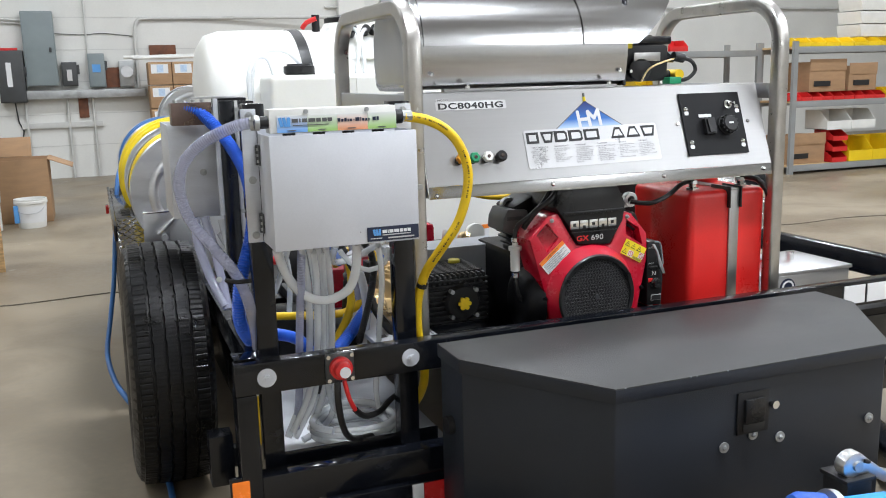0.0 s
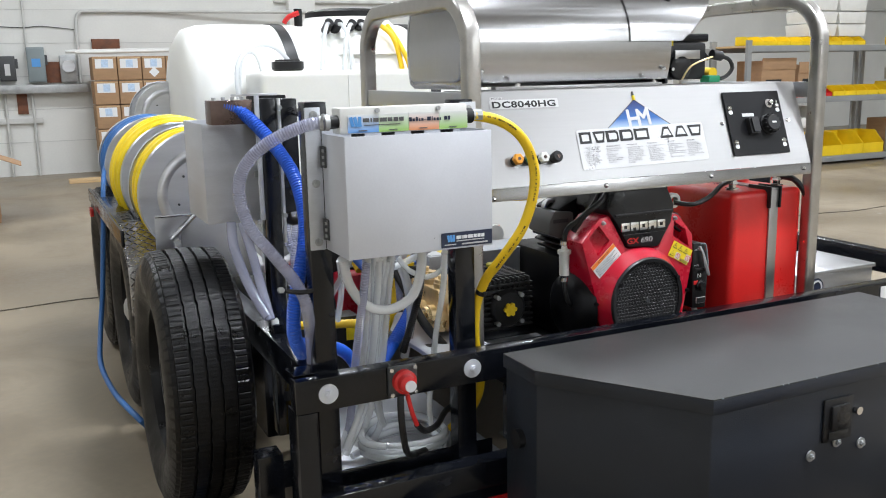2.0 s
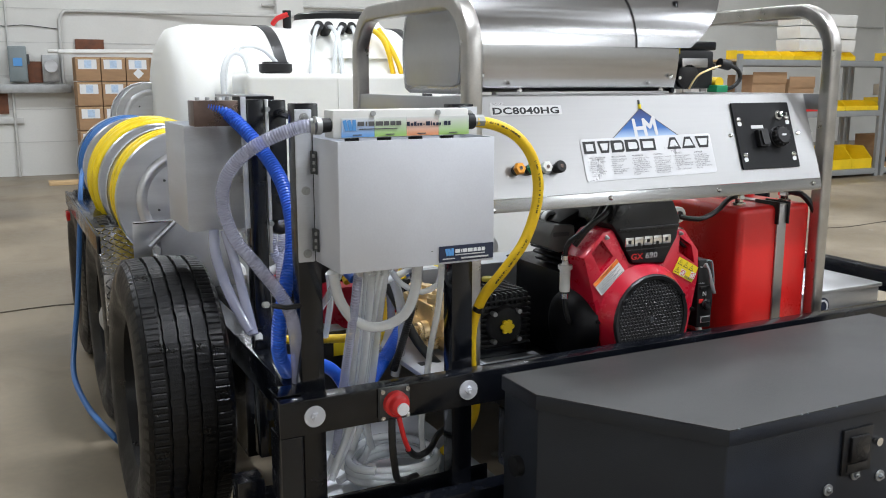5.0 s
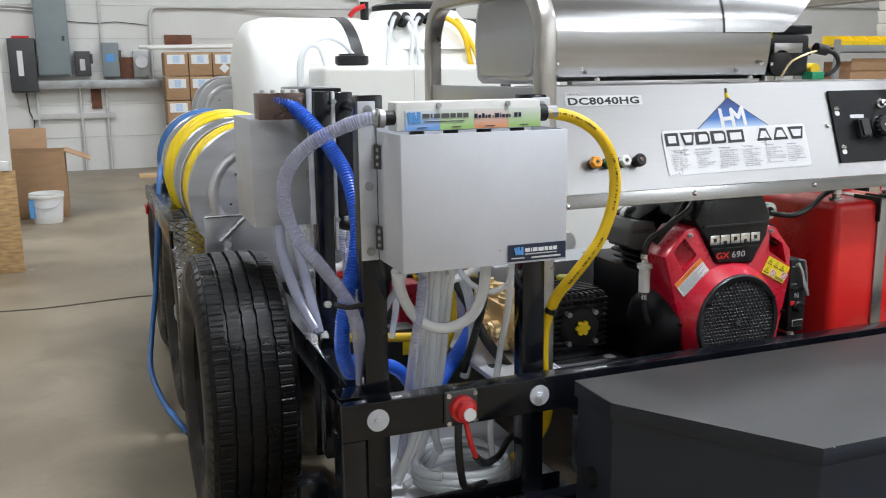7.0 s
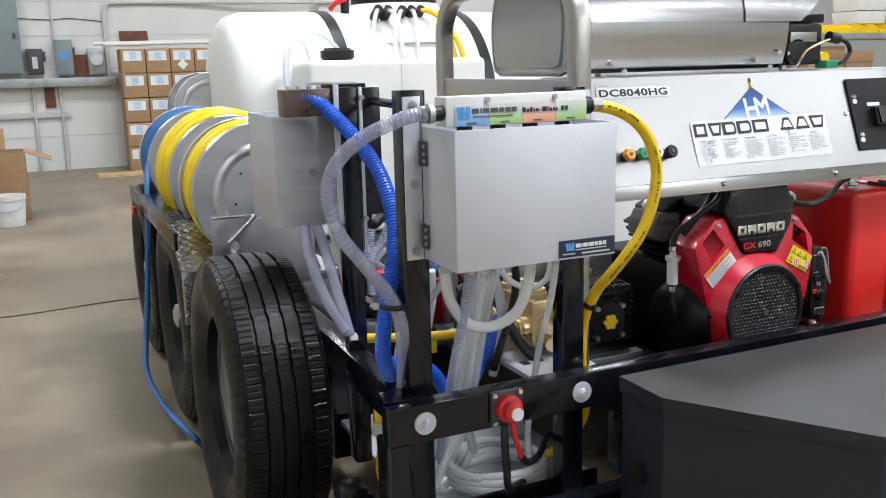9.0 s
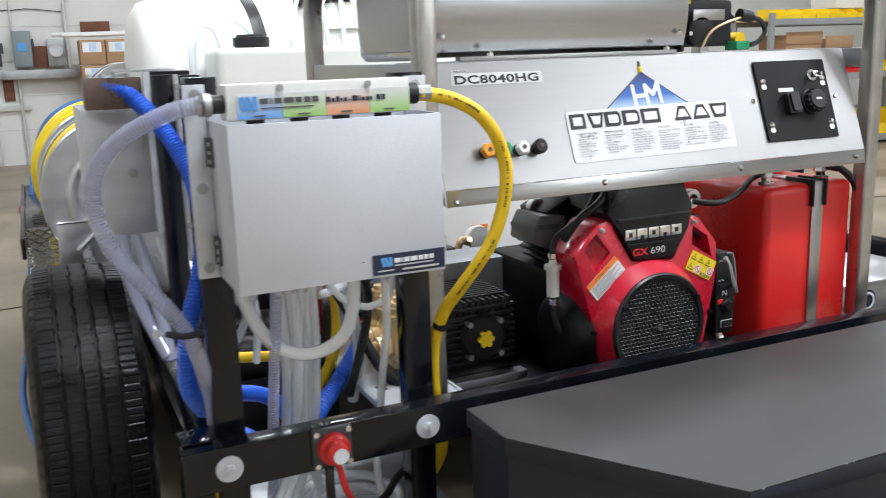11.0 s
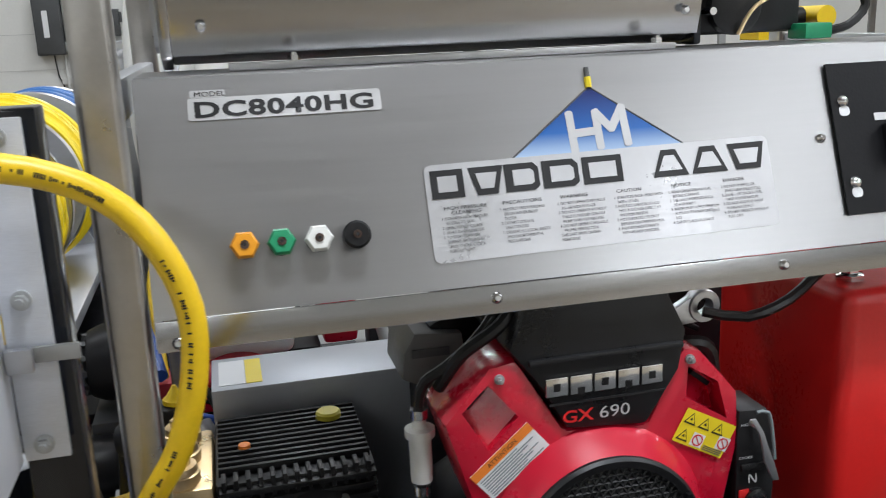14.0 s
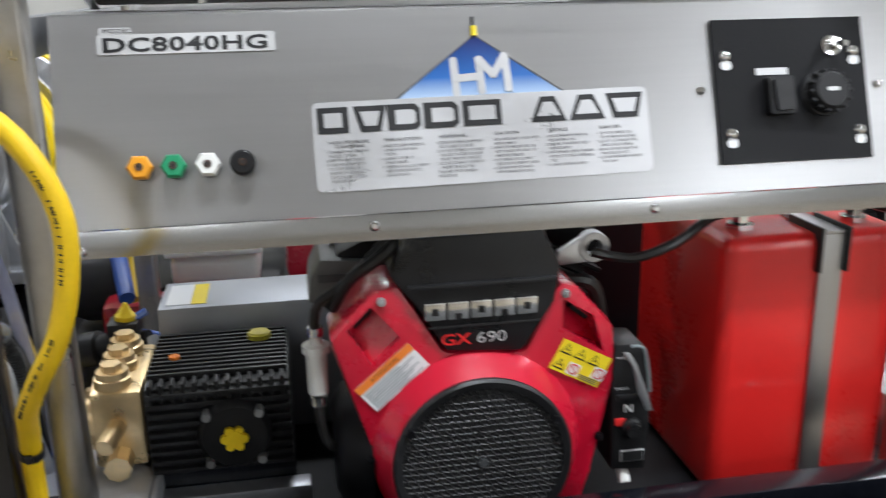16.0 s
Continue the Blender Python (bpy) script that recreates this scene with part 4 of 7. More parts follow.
    w = part("warning_sticker", flat(1.0485, 1.4585, 0.0175, 0.1225, 0.0012, 0.0005, turn, 0.008), PANEL_LABEL, cp, "pale sticker with black blocks and small print")
    base = panel_matrix(1.2535, 0.0700, 0.0022, turn)
    # eight plain blocks in place of the brand
    for i, (bx, bw) in enumerate(((-0.199, 0.036), (-0.157, 0.039), (-0.117, 0.039), (-0.074, 0.042), (-0.027, 0.047), (0.056, 0.044), (0.104, 0.045), (0.152, 0.047))):
        mm = bmesh.new()
        if i in (0, 4):
            out = [(bx, 0.0155), (bx + bw, 0.0155), (bx + bw, 0.0460), (bx, 0.0460)]
        elif i in (1, 7):
            out = [(bx + 0.008, 0.0155), (bx + bw - 0.008, 0.0155), (bx + bw, 0.0460), (bx, 0.0460)]
        elif i in (5, 6):
            out = [(bx, 0.0155), (bx + bw, 0.0155), (bx + bw - 0.013, 0.0460), (bx + 0.013, 0.0460)]
        else:
            out = [(bx, 0.0155), (bx + bw - 0.006, 0.0155), (bx + bw, 0.020), (bx + bw, 0.040), (bx + bw - 0.006, 0.0460), (bx, 0.0460)]
        prism(mm, out, "z", 0, 0.0004)
        bmesh.ops.transform(mm, matrix=base, verts=mm.verts)
        part("brand_block", mm, INK, w)
        cx, cz = sum(p[0] for p in out) / len(out), sum(p[1] for p in out) / len(out)
        sl = bmesh.new()
        prism(sl, [(cx + (px - cx) * (1 - 0.0150 / bw), cz + (pz - cz) * 0.56) for px, pz in out], "z", 0.0006, 0.0009)
        bmesh.ops.transform(sl, matrix=base, verts=sl.verts)
        part("brand_slot", sl, PANEL_LABEL, w)
    cols = ((-0.1925, "HIGH PRESSURE\n    CLEANING", "1. CONNECT HIGH PRESSURE\n    NOZZLE TO GUN\n2. OPEN WATER SOURCE\n3. START ENGINE/MOTOR\n4. TO STOP- TURN OFF\n    BURNER SWITCH-RUN\n    UNTIL WATER IS COOL\n    TURN OFF UNIT"),
            (-0.1275, "PRECAUTIONS", "1. PROTECT FROM FREEZING\n    DRAIN WATER FROM\n    SYSTEM\n2. DO NOT OPERATE\n    UNATTENDED\n3. OBSERVE ALL LOCAL SAFETY\n    AND ENVIRONMENTAL\n    REGULATIONS"),
            (-0.062, "WARNING", "1. DO NOT OPERATE WITHOUT\n    ALL GUARDS IN PLACE\n2. DO NOT OPERATE WITHOUT\n    PULLING TRIGGER GUN FOR\n    MORE THAN FIVE MINUTES\n3. DO NOT OPERATE WITHOUT\n    PROPER VENTILATION\nTHIS UNIT EMITS CARBON\nMONOXIDE"),
            (0.0045, "CAUTION", "1. GUN KICKS BACK. HOLD WITH\n    BOTH HANDS\n2. HOT DISCHARGE FLUID. DO\n    NOT TOUCH OR DIRECT AT\n    ANOTHER PERSON\n3. HOT SURFACES. USE ONLY\n    DESIGNATED GRIPPING AREA\n4. PREFORM MAINTENANCE\n    WITH POWER OFF/COOL"),
            (0.071, "NOTICE", "1. READ OPERATION MANUAL\n    BEFORE STARTING\n2. USE ONLY APPROVED FUELS/\n    POWER SUPPLY\n3. WATER MUST SUPPLY MINIMUM\n    AMOUNT TO MACH UNIT(gpm)\n    SIZE.\n4. CHECK FLUIDS/OILS DAILY"),
            (0.136, "DANGER", "1. DO NOT OVERFILL OR\n    START NEAR SPILLED FUEL\n2. LEAVE 1 1/4\" SPACE IN FUEL\n    TANK FOR EXPANSION\n3. DO NOT ADD FUEL WHILE\n    RUNNING OR HOT\n4. DO NOT OPERATE WITHOUT\n    FUEL CAPS"))
    for x, head, body in cols:
        text_mesh(head, 0.0052, base @ Matrix.Translation((x + 0.004, 0.003, 0.0002)), INK, "heading", w, squash=1.3, line=0.95)
        text_mesh(body, 0.0045, base @ Matrix.Translation((x, -0.0075 if "\n" in head else -0.004, 0.0002)), INK_GREY, "small_print", w, squash=0.86, line=1.10)
    # switch plate
    sp = part("switch_plate", flat(1.548, 1.754, 0.022, 0.204, 0.002, 0.003, 0, 0.001), BLACK_PLATE, cp, "matt black switch plate")
    for x, s in ((1.564, 0.158), (1.739, 0.160), (1.564, 0.060), (1.739, 0.058)):
        p = on_panel(x, s, 0.0055)
        m = bmesh.new()
        lathe(m, p, p + Vector((0, -SZ, SY)) * 0.005, [(0, 0.0075), (0.6, 0.006), (1, 0.003)], 12)
        part("mount_screw", m, CHROME, sp)
        part("screw_slot", flat(x - 0.007, x + 0.007, s - 0.018, s - 0.006, 0.0051, 0.0006, 0, 0.005), LABEL_WHITE, sp)
    p = on_panel(1.709, 0.167, 0.005)
    n = Vector((0, -SZ, SY))
    m = bmesh.new()
    lathe(m, p, p + n * 0.014, [(0, 0.013), (0.2, 0.013), (0.25, 0.008), (1, 0.007)], 16)
    part("toggle_collar", m, CHROME, sp)
    part("toggle", R(p + n * 0.012, p + n * 0.028 + Vector((0.004, 0, -0.004)), 0.003, 8, 0.004), CHROME, sp)
    rk = part("rocker_switch", flat(1.612, 1.646, 0.080, 0.128, 0.005, 0.014, 0, 0.004), BLACK_PLASTIC, sp)
    part("rocker_key", flat(1.618, 1.642, 0.084, 0.124, 0.0185, 0.006, 4, 0.003), BLACK_COVER, rk)
    part("rocker_label", flat(1.603, 1.646, 0.132, 0.141, 0.0052, 0.0008, 0, 0.001), LABEL_SILVER, sp)
    p = on_panel(1.692, 0.106, 0.005)
    m = bmesh.new()
    lathe(m, p, p + n * 0.024, [(0, 0.029), (0.15, 0.029), (0.18, 0.026), (0.85, 0.024), (1, 0.021)], 28)
    for k in range(14):
        a = 2 * math.pi * k / 14
        c0 = panel_matrix(1.692, 0.106, 0.014) @ Vector((0.0265 * math.cos(a), 0.0258 * math.sin(a), 0))
        rod(m, c0, c0 + n * 0.012, 0.0022, 6)
    kb = part("dial_knob", m, BLACK_PLASTIC, sp, "ribbed black dial knob")
    mk = flat(1.684, 1.700, 0.104, 0.109, 0.0292, 0.0006, 0, 0.002)
    part("dial_mark", mk, LABEL_SILVER, kb)
    # spray nozzles stored in the panel
    for x, col, lab in ((0.857, ORANGE_PLASTIC, "amber"), (0.893, GREEN_PLASTIC, "green"), (0.930, WHITE_PLASTIC, "white"), (0.968, BLACK_PLASTIC, "black")):
        nz = thing("spray_nozzle", on_panel(x, 0.052), lab + " quick-connect spray nozzle stored in the panel", "nozzle", "spray nozzles")
        p = on_panel(x, 0.052)
        part("stem", R(p + n * -0.01, p + n * 0.014, 0.0120, 16), BLACK_PLASTIC, nz)
        m = bmesh.new()
        lathe(m, p + n * 0.012, p + n * 0.026, [(0, 0.0125), (0.15, 0.0145), (0.8, 0.0145), (1, 0.012)], 6 if lab != "black" else 16)
        part("collar", m, col, nz)
        tip = part("tip", R(p + n * 0.024, p + n * 0.0275, 0.0046, 8), DARK_BRONZE, nz)
        part("bore", R(p + n * 0.0276, p + n * 0.0280, 0.0018, 8), INK, tip)


control_panel()


def burner():
    b = thing("burner_housing", (1.1, 2.4, 1.16), "round-topped brushed stainless burner housing", "burner")
    yc, zc, r = 2.405, 1.27, 0.18

    def section(rr, lo, a0=180.0, a1=0.0, n=24):
        out = []
        for k in range(n + 1):
            a = radians(a0 + (a1 - a0) * k / n)
            out.append((yc + rr * math.cos(a), zc + rr * math.sin(a)))
        if lo is None:
            return out
        low = []
        for k in range(1, 8):
            a = radians(-k * 6.0)
            low.append((rr * math.cos(a), zc + 1.3 * rr * math.sin(a)))
        low = [p for p in low if p[1] > lo] + [(low[-1][0], lo)]
        return [(yc - p[0], p[1]) for p in low[::-1]] + out + [(yc + p[0], p[1]) for p in low]

    part("shell", prism(bmesh.new(), section(r, 1.165), "x", 0.803, 1.43), STEEL_DRUM, b)
    upper = bmesh.new()
    o, i = section(r + 0.004, None, 178, 2), section(r + 0.002, None, 178, 2)
    prism(upper, o + i[::-1], "x", 0.815, 1.30)
    part("upper_wrap", upper, STEEL_DRUM, b)
    # dished end
    end = bmesh.new()
    prism(end, section(r + 0.006, 1.160), "x", 0.790, 0.803, 0.004)
    part("end_plate", end, STEEL_DRUM, b)
    part("end_dish", prism(bmesh.new(), section(r - 0.018, 1.178), "x", 0.784, 0.7905, 0.006), STEEL_DULL, b)
    # hood that sweeps out past the end
    hood = bmesh.new()
    rings_o, rings_i = [], []
    for k in range(25):
        a = radians(178 - 176 * k / 24)
        reach = 1.44 + 0.165 * min(1.0, (math.sin(a) / 0.75)) ** 0.8
        ro, ri = [], []
        for j in range(7):
            x = 1.285 + (reach - 1.285) * j / 6
            rr = r + 0.009 + 0.006 * (j / 6)
            ro.append(hood.verts.new((x, yc + rr * math.cos(a), zc + rr * math.sin(a))))
            ri.append(hood.verts.new((x, yc + (rr - 0.003) * math.cos(a), zc + (rr - 0.003) * math.sin(a))))
        rings_o.append(ro)
        rings_i.append(ri)
    for k in range(24):
        for j in range(6):
            hood.faces.new((rings_o[k][j], rings_o[k + 1][j], rings_o[k + 1][j + 1], rings_o[k][j + 1]))
            hood.faces.new((rings_i[k][j], rings_i[k][j + 1], rings_i[k + 1][j + 1], rings_i[k + 1][j]))
        hood.faces.new((rings_o[k][6], rings_o[k + 1][6], rings_i[k + 1][6], rings_i[k][6]))
        hood.faces.new((rings_o[k][0], rings_i[k][0], rings_i[k + 1][0], rings_o[k + 1][0]))
    for k in (0, 24):
        for j in range(6):
            hood.faces.new((rings_o[k][j], rings_o[k][j + 1], rings_i[k][j + 1], rings_i[k][j]))
    part("exhaust_hood", hood, STEEL_DRUM, b, "swept stainless exhaust hood")
    part("base_flange", B(0.86, 1.38, 2.20, 2.224, 1.1585, 1.166, 0.001), STEEL, b)
    for x, z in ((0.835, 1.205), (1.405, 1.203)):
        m = bmesh.new()
        lathe(m, (x, 2.2255, z), (x, 2.220, z), [(0, 0.006), (0.5, 0.0055), (1, 0.003)], 12)
        part("screw", m, CHROME, b)
    for x in (0.93, 1.36):
        m = bmesh.new()
        bolt(m, (x, 2.21, 1.166), (0, 0, 1), 0.007, 0.006)
        part("bolt", m, CHROME, b)
    for k in range(5):
        part("vent_slot", B(0.85 + k * 0.03, 0.865 + k * 0.03, 2.285, 2.325, 1.405, 1.432, 0.002), BLACK_PLASTIC, b)
    # firing unit on the end
    f = thing("oil_burner_unit", (1.52, 2.36, 1.158), "black oil burner unit with wires and a green terminal block", "burner unit")
    part("cover_plate", prism(bmesh.new(), [(1.500, 1.262), (1.502, 1.296), (1.590, 1.306), (1.672, 1.236), (1.672, 1.222), (1.592, 1.252)], "y", 2.345, 2.38, 0.003), BLACK_PAINT, f, "sloping black cover")
    part("motor_cap", R((1.704, 2.44, 1.186), (1.704, 2.36, 1.186), 0.016, 20), YELLOW_PLASTIC, f, "yellow end cap")
    part("motor_neck", R((1.60, 2.40, 1.186), (1.689, 2.40, 1.186), 0.015, 16), BLACK_PLASTIC, f)
    part("mount_plate", B(1.431, 1.442, 2.25, 2.56, 1.16, 1.40, 0.004), BLACK_PAINT, f)
    part("body", B(1.442, 1.605, 2.28, 2.50, 1.17, 1.275, 0.012), BLACK_PLASTIC, f)
    part("transformer", B(1.45, 1.63, 2.30, 2.48, 1.276, 1.300, 0.006), BLACK_PAINT, f)
    part("bracket", B(1.475, 1.565, 2.262, 2.268, 1.228, 1.252, 0.001), STEEL, f)
    part("terminal_block", B(1.592, 1.632, 2.25, 2.29, 1.160, 1.180, 0.003), GREEN_PLASTIC, f, "green terminal block")
    part("fan_casing", lathe(bmesh.new(), (1.50, 2.262, 1.205), (1.50, 2.279, 1.205), [(0, 0.03), (0.2, 0.036), (1, 0.036)], 24), BLACK_PLASTIC, f)
    part("yellow_tag", B(1.462, 1.478, 2.276, 2.2795, 1.265, 1.28, 0), LABEL_YELLOW, f)
    part("copper_line", T([(1.50, 2.26, 1.17), (1.515, 2.245, 1.205), (1.57, 2.25, 1.225), (1.63, 2.27, 1.235)], 0.0028, 8, 0.01), BRASS, f, "bent copper fuel line")
    part("cable", T([(1.63, 2.28, 1.235), (1.675, 2.27, 1.228), (1.695, 2.27, 1.20), (1.67, 2.27, 1.175), (1.63, 2.27, 1.168)], 0.006, 8, 0.01), CABLE, f)
    part("plug", R((1.615, 2.27, 1.24), (1.65, 2.27, 1.234), 0.014, 14), BLACK_PLASTIC, f)
    part("eye_screw", R((1.455, 2.30, 1.2), (1.455, 2.245, 1.2), 0.005, 8), CHROME, f)


burner()


def engine():
    e = thing("petrol_engine", (1.24, 2.25, 0.462), "red and black twin-cylinder petrol engine", "engine")
    # red fan shroud
    out = [(1.052, 0.765), (1.107, 0.827), (1.140, 0.833), (1.196, 0.739), (1.300, 0.731), (1.345, 0.822), (1.368, 0.815), (1.420, 0.755),
           (1.424, 0.690), (1.395, 0.545), (1.372, 0.470), (1.140, 0.470), (1.118, 0.540), (1.085, 0.655)]
    sh = part("fan_shroud", prism(bmesh.new(), out, "y", 2.098, 2.20, 0.012), RED_ENGINE, e, "glossy red fan shroud")
    m = bmesh.new()
    lathe(m, (1.237, 2.099, 0.60), (1.237, 2.062, 0.60), [(0, 0.138), (0.4, 0.130), (0.8, 0.121), (1.0, 0.1165), (0.6, 0.1155)], 56, False)
    part("shroud_ring", m, RED_ENGINE, sh)
    # perforated screen: dark disc, ring and a mesh of bars
    part("screen_back", lathe(bmesh.new(), (1.237, 2.076, 0.60), (1.237, 2.072, 0.60), [(0, 0.115), (1, 0.115)], 48), COVER_GREY, sh)
    part("screen_ring", lathe(bmesh.new(), (1.237, 2.074, 0.60), (1.237, 2.054, 0.60), [(0, 0.1165), (0.8, 0.1165), (1, 0.113), (0.9, 0.104), (0, 0.103)], 56, False), BLACK_PLASTIC, sh)
    grid = bmesh.new()
    for a in (0, 60, 120):
        ca, sa = math.cos(radians(a)), math.sin(radians(a))
        for k in range(-12, 13):
            d = k * 0.0085
            h = math.sqrt(max(0, 0.104 ** 2 - d * d))
            if h > 0.01:
                p = Vector((1.237 - sa * d, 2.0605, 0.60 + ca * d))
                t = Vector((ca, 0, sa)) * h
                rod(grid, p - t, p + t, 0.0017, 4)
    part("screen_mesh", grid, BLACK_PLASTIC, sh, "black wire fan screen")
    part("screen_hub", lathe(bmesh.new(), (1.237, 2.0718, 0.60), (1.237, 2.0630, 0.60), [(0, 0.054), (0.4, 0.052), (0.6, 0.046), (1, 0.044)], 36), BLACK_PLASTIC, sh)
    part("centre_bolt", R((1.237, 2.0630, 0.60), (1.237, 2.0560, 0.60), 0.007, 6), DARK_ENAMEL, sh)
    for k in range(3):
        a = radians(30 + 120 * k)
        part("screen_bolt", R((1.237 + 0.108 * math.cos(a), 2.056, 0.60 + 0.108 * math.sin(a)), (1.237 + 0.108 * math.cos(a), 2.049, 0.60 + 0.108 * math.sin(a)), 0.006, 6), BLACK_PLATE, sh)
    # moulded pockets in the shroud shoulders, deepest along their outer edge
    pockets = []
    for pts in (((1.074, 0.777, 0.040), (1.105, 0.807, 0.040), (1.140, 0.764, 0.010), (1.104, 0.727, 0.010)),
                ((1.351, 0.797, 0.030), (1.391, 0.772, 0.040), (1.405, 0.722, 0.034), (1.349, 0.757, 0.008))):
        pk = bmesh.new()
        lo = [pk.verts.new((x, 2.085, z)) for x, z, d in pts]
        hi = [pk.verts.new((x, 2.098 + d, z)) for x, z, d in pts]
        pk.faces.new(lo[::-1])
        pk.faces.new((hi[0], hi[1], hi[2]))
        pk.faces.new((hi[0], hi[2], hi[3]))
        for i in range(4):
            pk.faces.new((lo[i], lo[(i + 1) % 4], hi[(i + 1) % 4], hi[i]))
        pockets.append(pk)
    carve(sh, pockets)
    for cx, cz, an, y in ((1.0960, 0.7840, -44, 2.121), (1.3760, 0.7720, 38, 2.114)):
        mm = Matrix.Translation((cx, y, cz)) @ Matrix.Rotation(radians(an), 4, "Y")
        part("shroud_slot", B(-0.016, 0.014, -0.002, 0.010, -0.003, 0.003, 0.001, mm), BLACK_PLATE, sh)
        part("slot_lip", B(-0.017, 0.015, -0.004, 0.004, 0.0032, 0.0052, 0.0008, mm), RED_ENGINE, sh)
    for x, z in ((1.118, 0.813), (1.352, 0.806), (1.098, 0.60), (1.402, 0.60)):
        m = bmesh.new()
        bolt(m, (x, 2.098, z), (0, -1, 0), 0.0042, 0.005, 0.0058)
        part("shroud_bolt", m, GALV if z > 0.7 else BLACK_PLATE, sh)
    lab = Matrix.Translation((1.128, 2.0965, 0.712)) @ Matrix.Rotation(radians(-40), 4, "Y")
    s1 = part("notice_label", B(-0.045, 0.045, -0.0008, 0, -0.021, 0.021, 0, lab), LABEL_WHITE, sh, "white notice label with an orange bar")
    part("label_bar", B(-0.045, 0.045, -0.0014, -0.0009, 0.0095, 0.021, 0, lab), LABEL_ORANGE, s1)
    for k in range(8):
        part("label_line", B(-0.041, 0.038 - 0.011 * (k * 5 % 3), -0.0014, -0.0009, -0.0185 + 0.0034 * k, -0.0172 + 0.0034 * k, 0, lab), GREY_ENAMEL, s1)
    text_mesh("ATTENTION", 0.0075, lab @ Matrix(((1, 0, 0, -0.022), (0, 0, -1, -0.0016), (0, 1, 0, 0.0125), (0, 0, 0, 1))), INK, "heading", s1, squash=1.05)
    lab = Matrix.Translation((1.374, 2.0965, 0.708)) @ Matrix.Rotation(radians(28), 4, "Y")
    s2 = part("warning_label", B(-0.037, 0.037, -0.0008, 0, -0.022, 0.022, 0, lab), LABEL_YELLOW, sh, "yellow warning label with signs")
    for x, z in ((-0.026, 0.011), (-0.005, 0.011), (-0.026, -0.011), (0.016, 0.011)):
        for grow, mt, y0 in ((1.0, INK, -0.0012), (0.72, LABEL_YELLOW, -0.0015), (0.26, INK, -0.0018)):
            tri = bmesh.new()
            prism(tri, [(x - 0.0085 * grow, z - 0.0070 * grow), (x + 0.0085 * grow, z - 0.0070 * grow), (x, z + 0.0080 * grow)], "y", y0, y0 + 0.0003)
            bmesh.ops.transform(tri, matrix=lab, verts=tri.verts)
            part("warning_sign", tri, mt, s2)
    for x, z in ((-0.005, -0.011), (0.030, -0.004)):
        part("sign_field", B(x - 0.0085, x + 0.0085, -0.0012, -0.0009, z - 0.0085, z + 0.0085, 0, lab), LABEL_WHITE, s2)
        part("round_sign", lathe(bmesh.new(), lab @ Vector((x, -0.0012, z)), lab @ Vector((x, -0.0016, z)), [(0, 0.0058), (0, 0.0074), (1, 0.0074), (1, 0.0058)], 20, False), RED_PLASTIC, s2)
        part("round_sign", B(-0.0065, 0.0065, -0.0016, -0.0012, -0.0007, 0.0007, 0, lab @ Matrix.Translation((x, 0, z)) @ Matrix.Rotation(radians(45), 4, "Y")), RED_PLASTIC, s2)
    for k in range(3):
        part("label_line", B(0.006, 0.034, -0.0014, -0.0009, -0.0195 + 0.0024 * k, -0.0185 + 0.0024 * k, 0, lab), INK_GREY, s2)
    # black cowl with brand plate
    cowl = [(1.128, 0.845), (1.150, 0.895), (1.320, 0.895), (1.345, 0.845), (1.337, 0.797), (1.296, 0.733), (1.197, 0.741), (1.163, 0.80)]
    cw = part("top_cowl", prism(bmesh.new(), cowl, "y", 2.092, 2.30, 0.008), BLACK_COVER, e, "satin black plastic cowl")
    part("cowl_dome", B(1.140, 1.335, 2.10, 2.42, 0.83, 0.905, 0.03), BLACK_COVER, cw)
    part("cowl_lip", B(1.150, 1.338, 2.086, 2.10, 0.826, 0.833, 0.002), BLACK_COVER, cw)
    for i in range(5):
        x = 1.170 + 0.0292 * i
        bm_ = bmesh.new()
        box(bm_, x, x + 0.0265, 2.0885, 2.0915, 0.7855, 0.8085, 0.0015)
        part("brand_block", bm_, CHROME, cw, "bright raised metal lettering")
        part("brand_slot", B(x + 0.009, x + 0.017, 2.0876, 2.0884, 0.7855 if i % 2 else 0.7925, 0.794 if i % 2 else 0.8015, 0), BLACK_COVER, cw)
    part("cowl_slot", B(1.175, 1.318, 2.0905, 2.0925, 0.774, 0.7765, 0), INK, cw)
    mtx = Matrix(((1, 0, 0, 1.190), (0, 0, -1, 2.0912), (0, 1, 0, 0.751), (0, 0, 0, 1)))
    text_mesh("GX", 0.021, mtx, RED_PLASTIC, "red_lettering", cw, squash=1.25, bold=0.0004)
    text_mesh("690", 0.021, mtx @ Matrix.Translation((0.045, 0, 0)), LABEL_SILVER, "grey_lettering", cw, squash=1.25)
    # block, heads and plumbing behind the shroud
    part("crankcase", B(1.09, 1.40, 2.205, 2.55, 0.464, 0.70, 0.02), BLACK_PLATE, e)
    for cx, lean in ((1.165, 24), (1.365, -26)):
        tilt = Matrix.Translation((cx, 2.33, 0.745)) @ Matrix.Rotation(radians(-lean), 4, "Y")
        barrel = part("cylinder", B(-0.05, 0.05, -0.065, 0.065, -0.08, 0.08, 0.004, tilt), BLACK_PLATE, e, "finned cylinder")
        for k in range(8):
            part("fin", B(-0.065, 0.065, -0.08, 0.08, -0.075 + k * 0.02, -0.067 + k * 0.02, 0.003, tilt), BLACK_PLATE, barrel)
        vc = bmesh.new()
        box(vc, -0.05, 0.05, -0.06, 0.06, 0.08, 0.12, 0.01)
        bmesh.ops.transform(vc, matrix=Matrix.Translation((cx, 2.30, 0.745)) @ Matrix.Rotation(radians(-lean), 4, "Y"), verts=vc.verts)
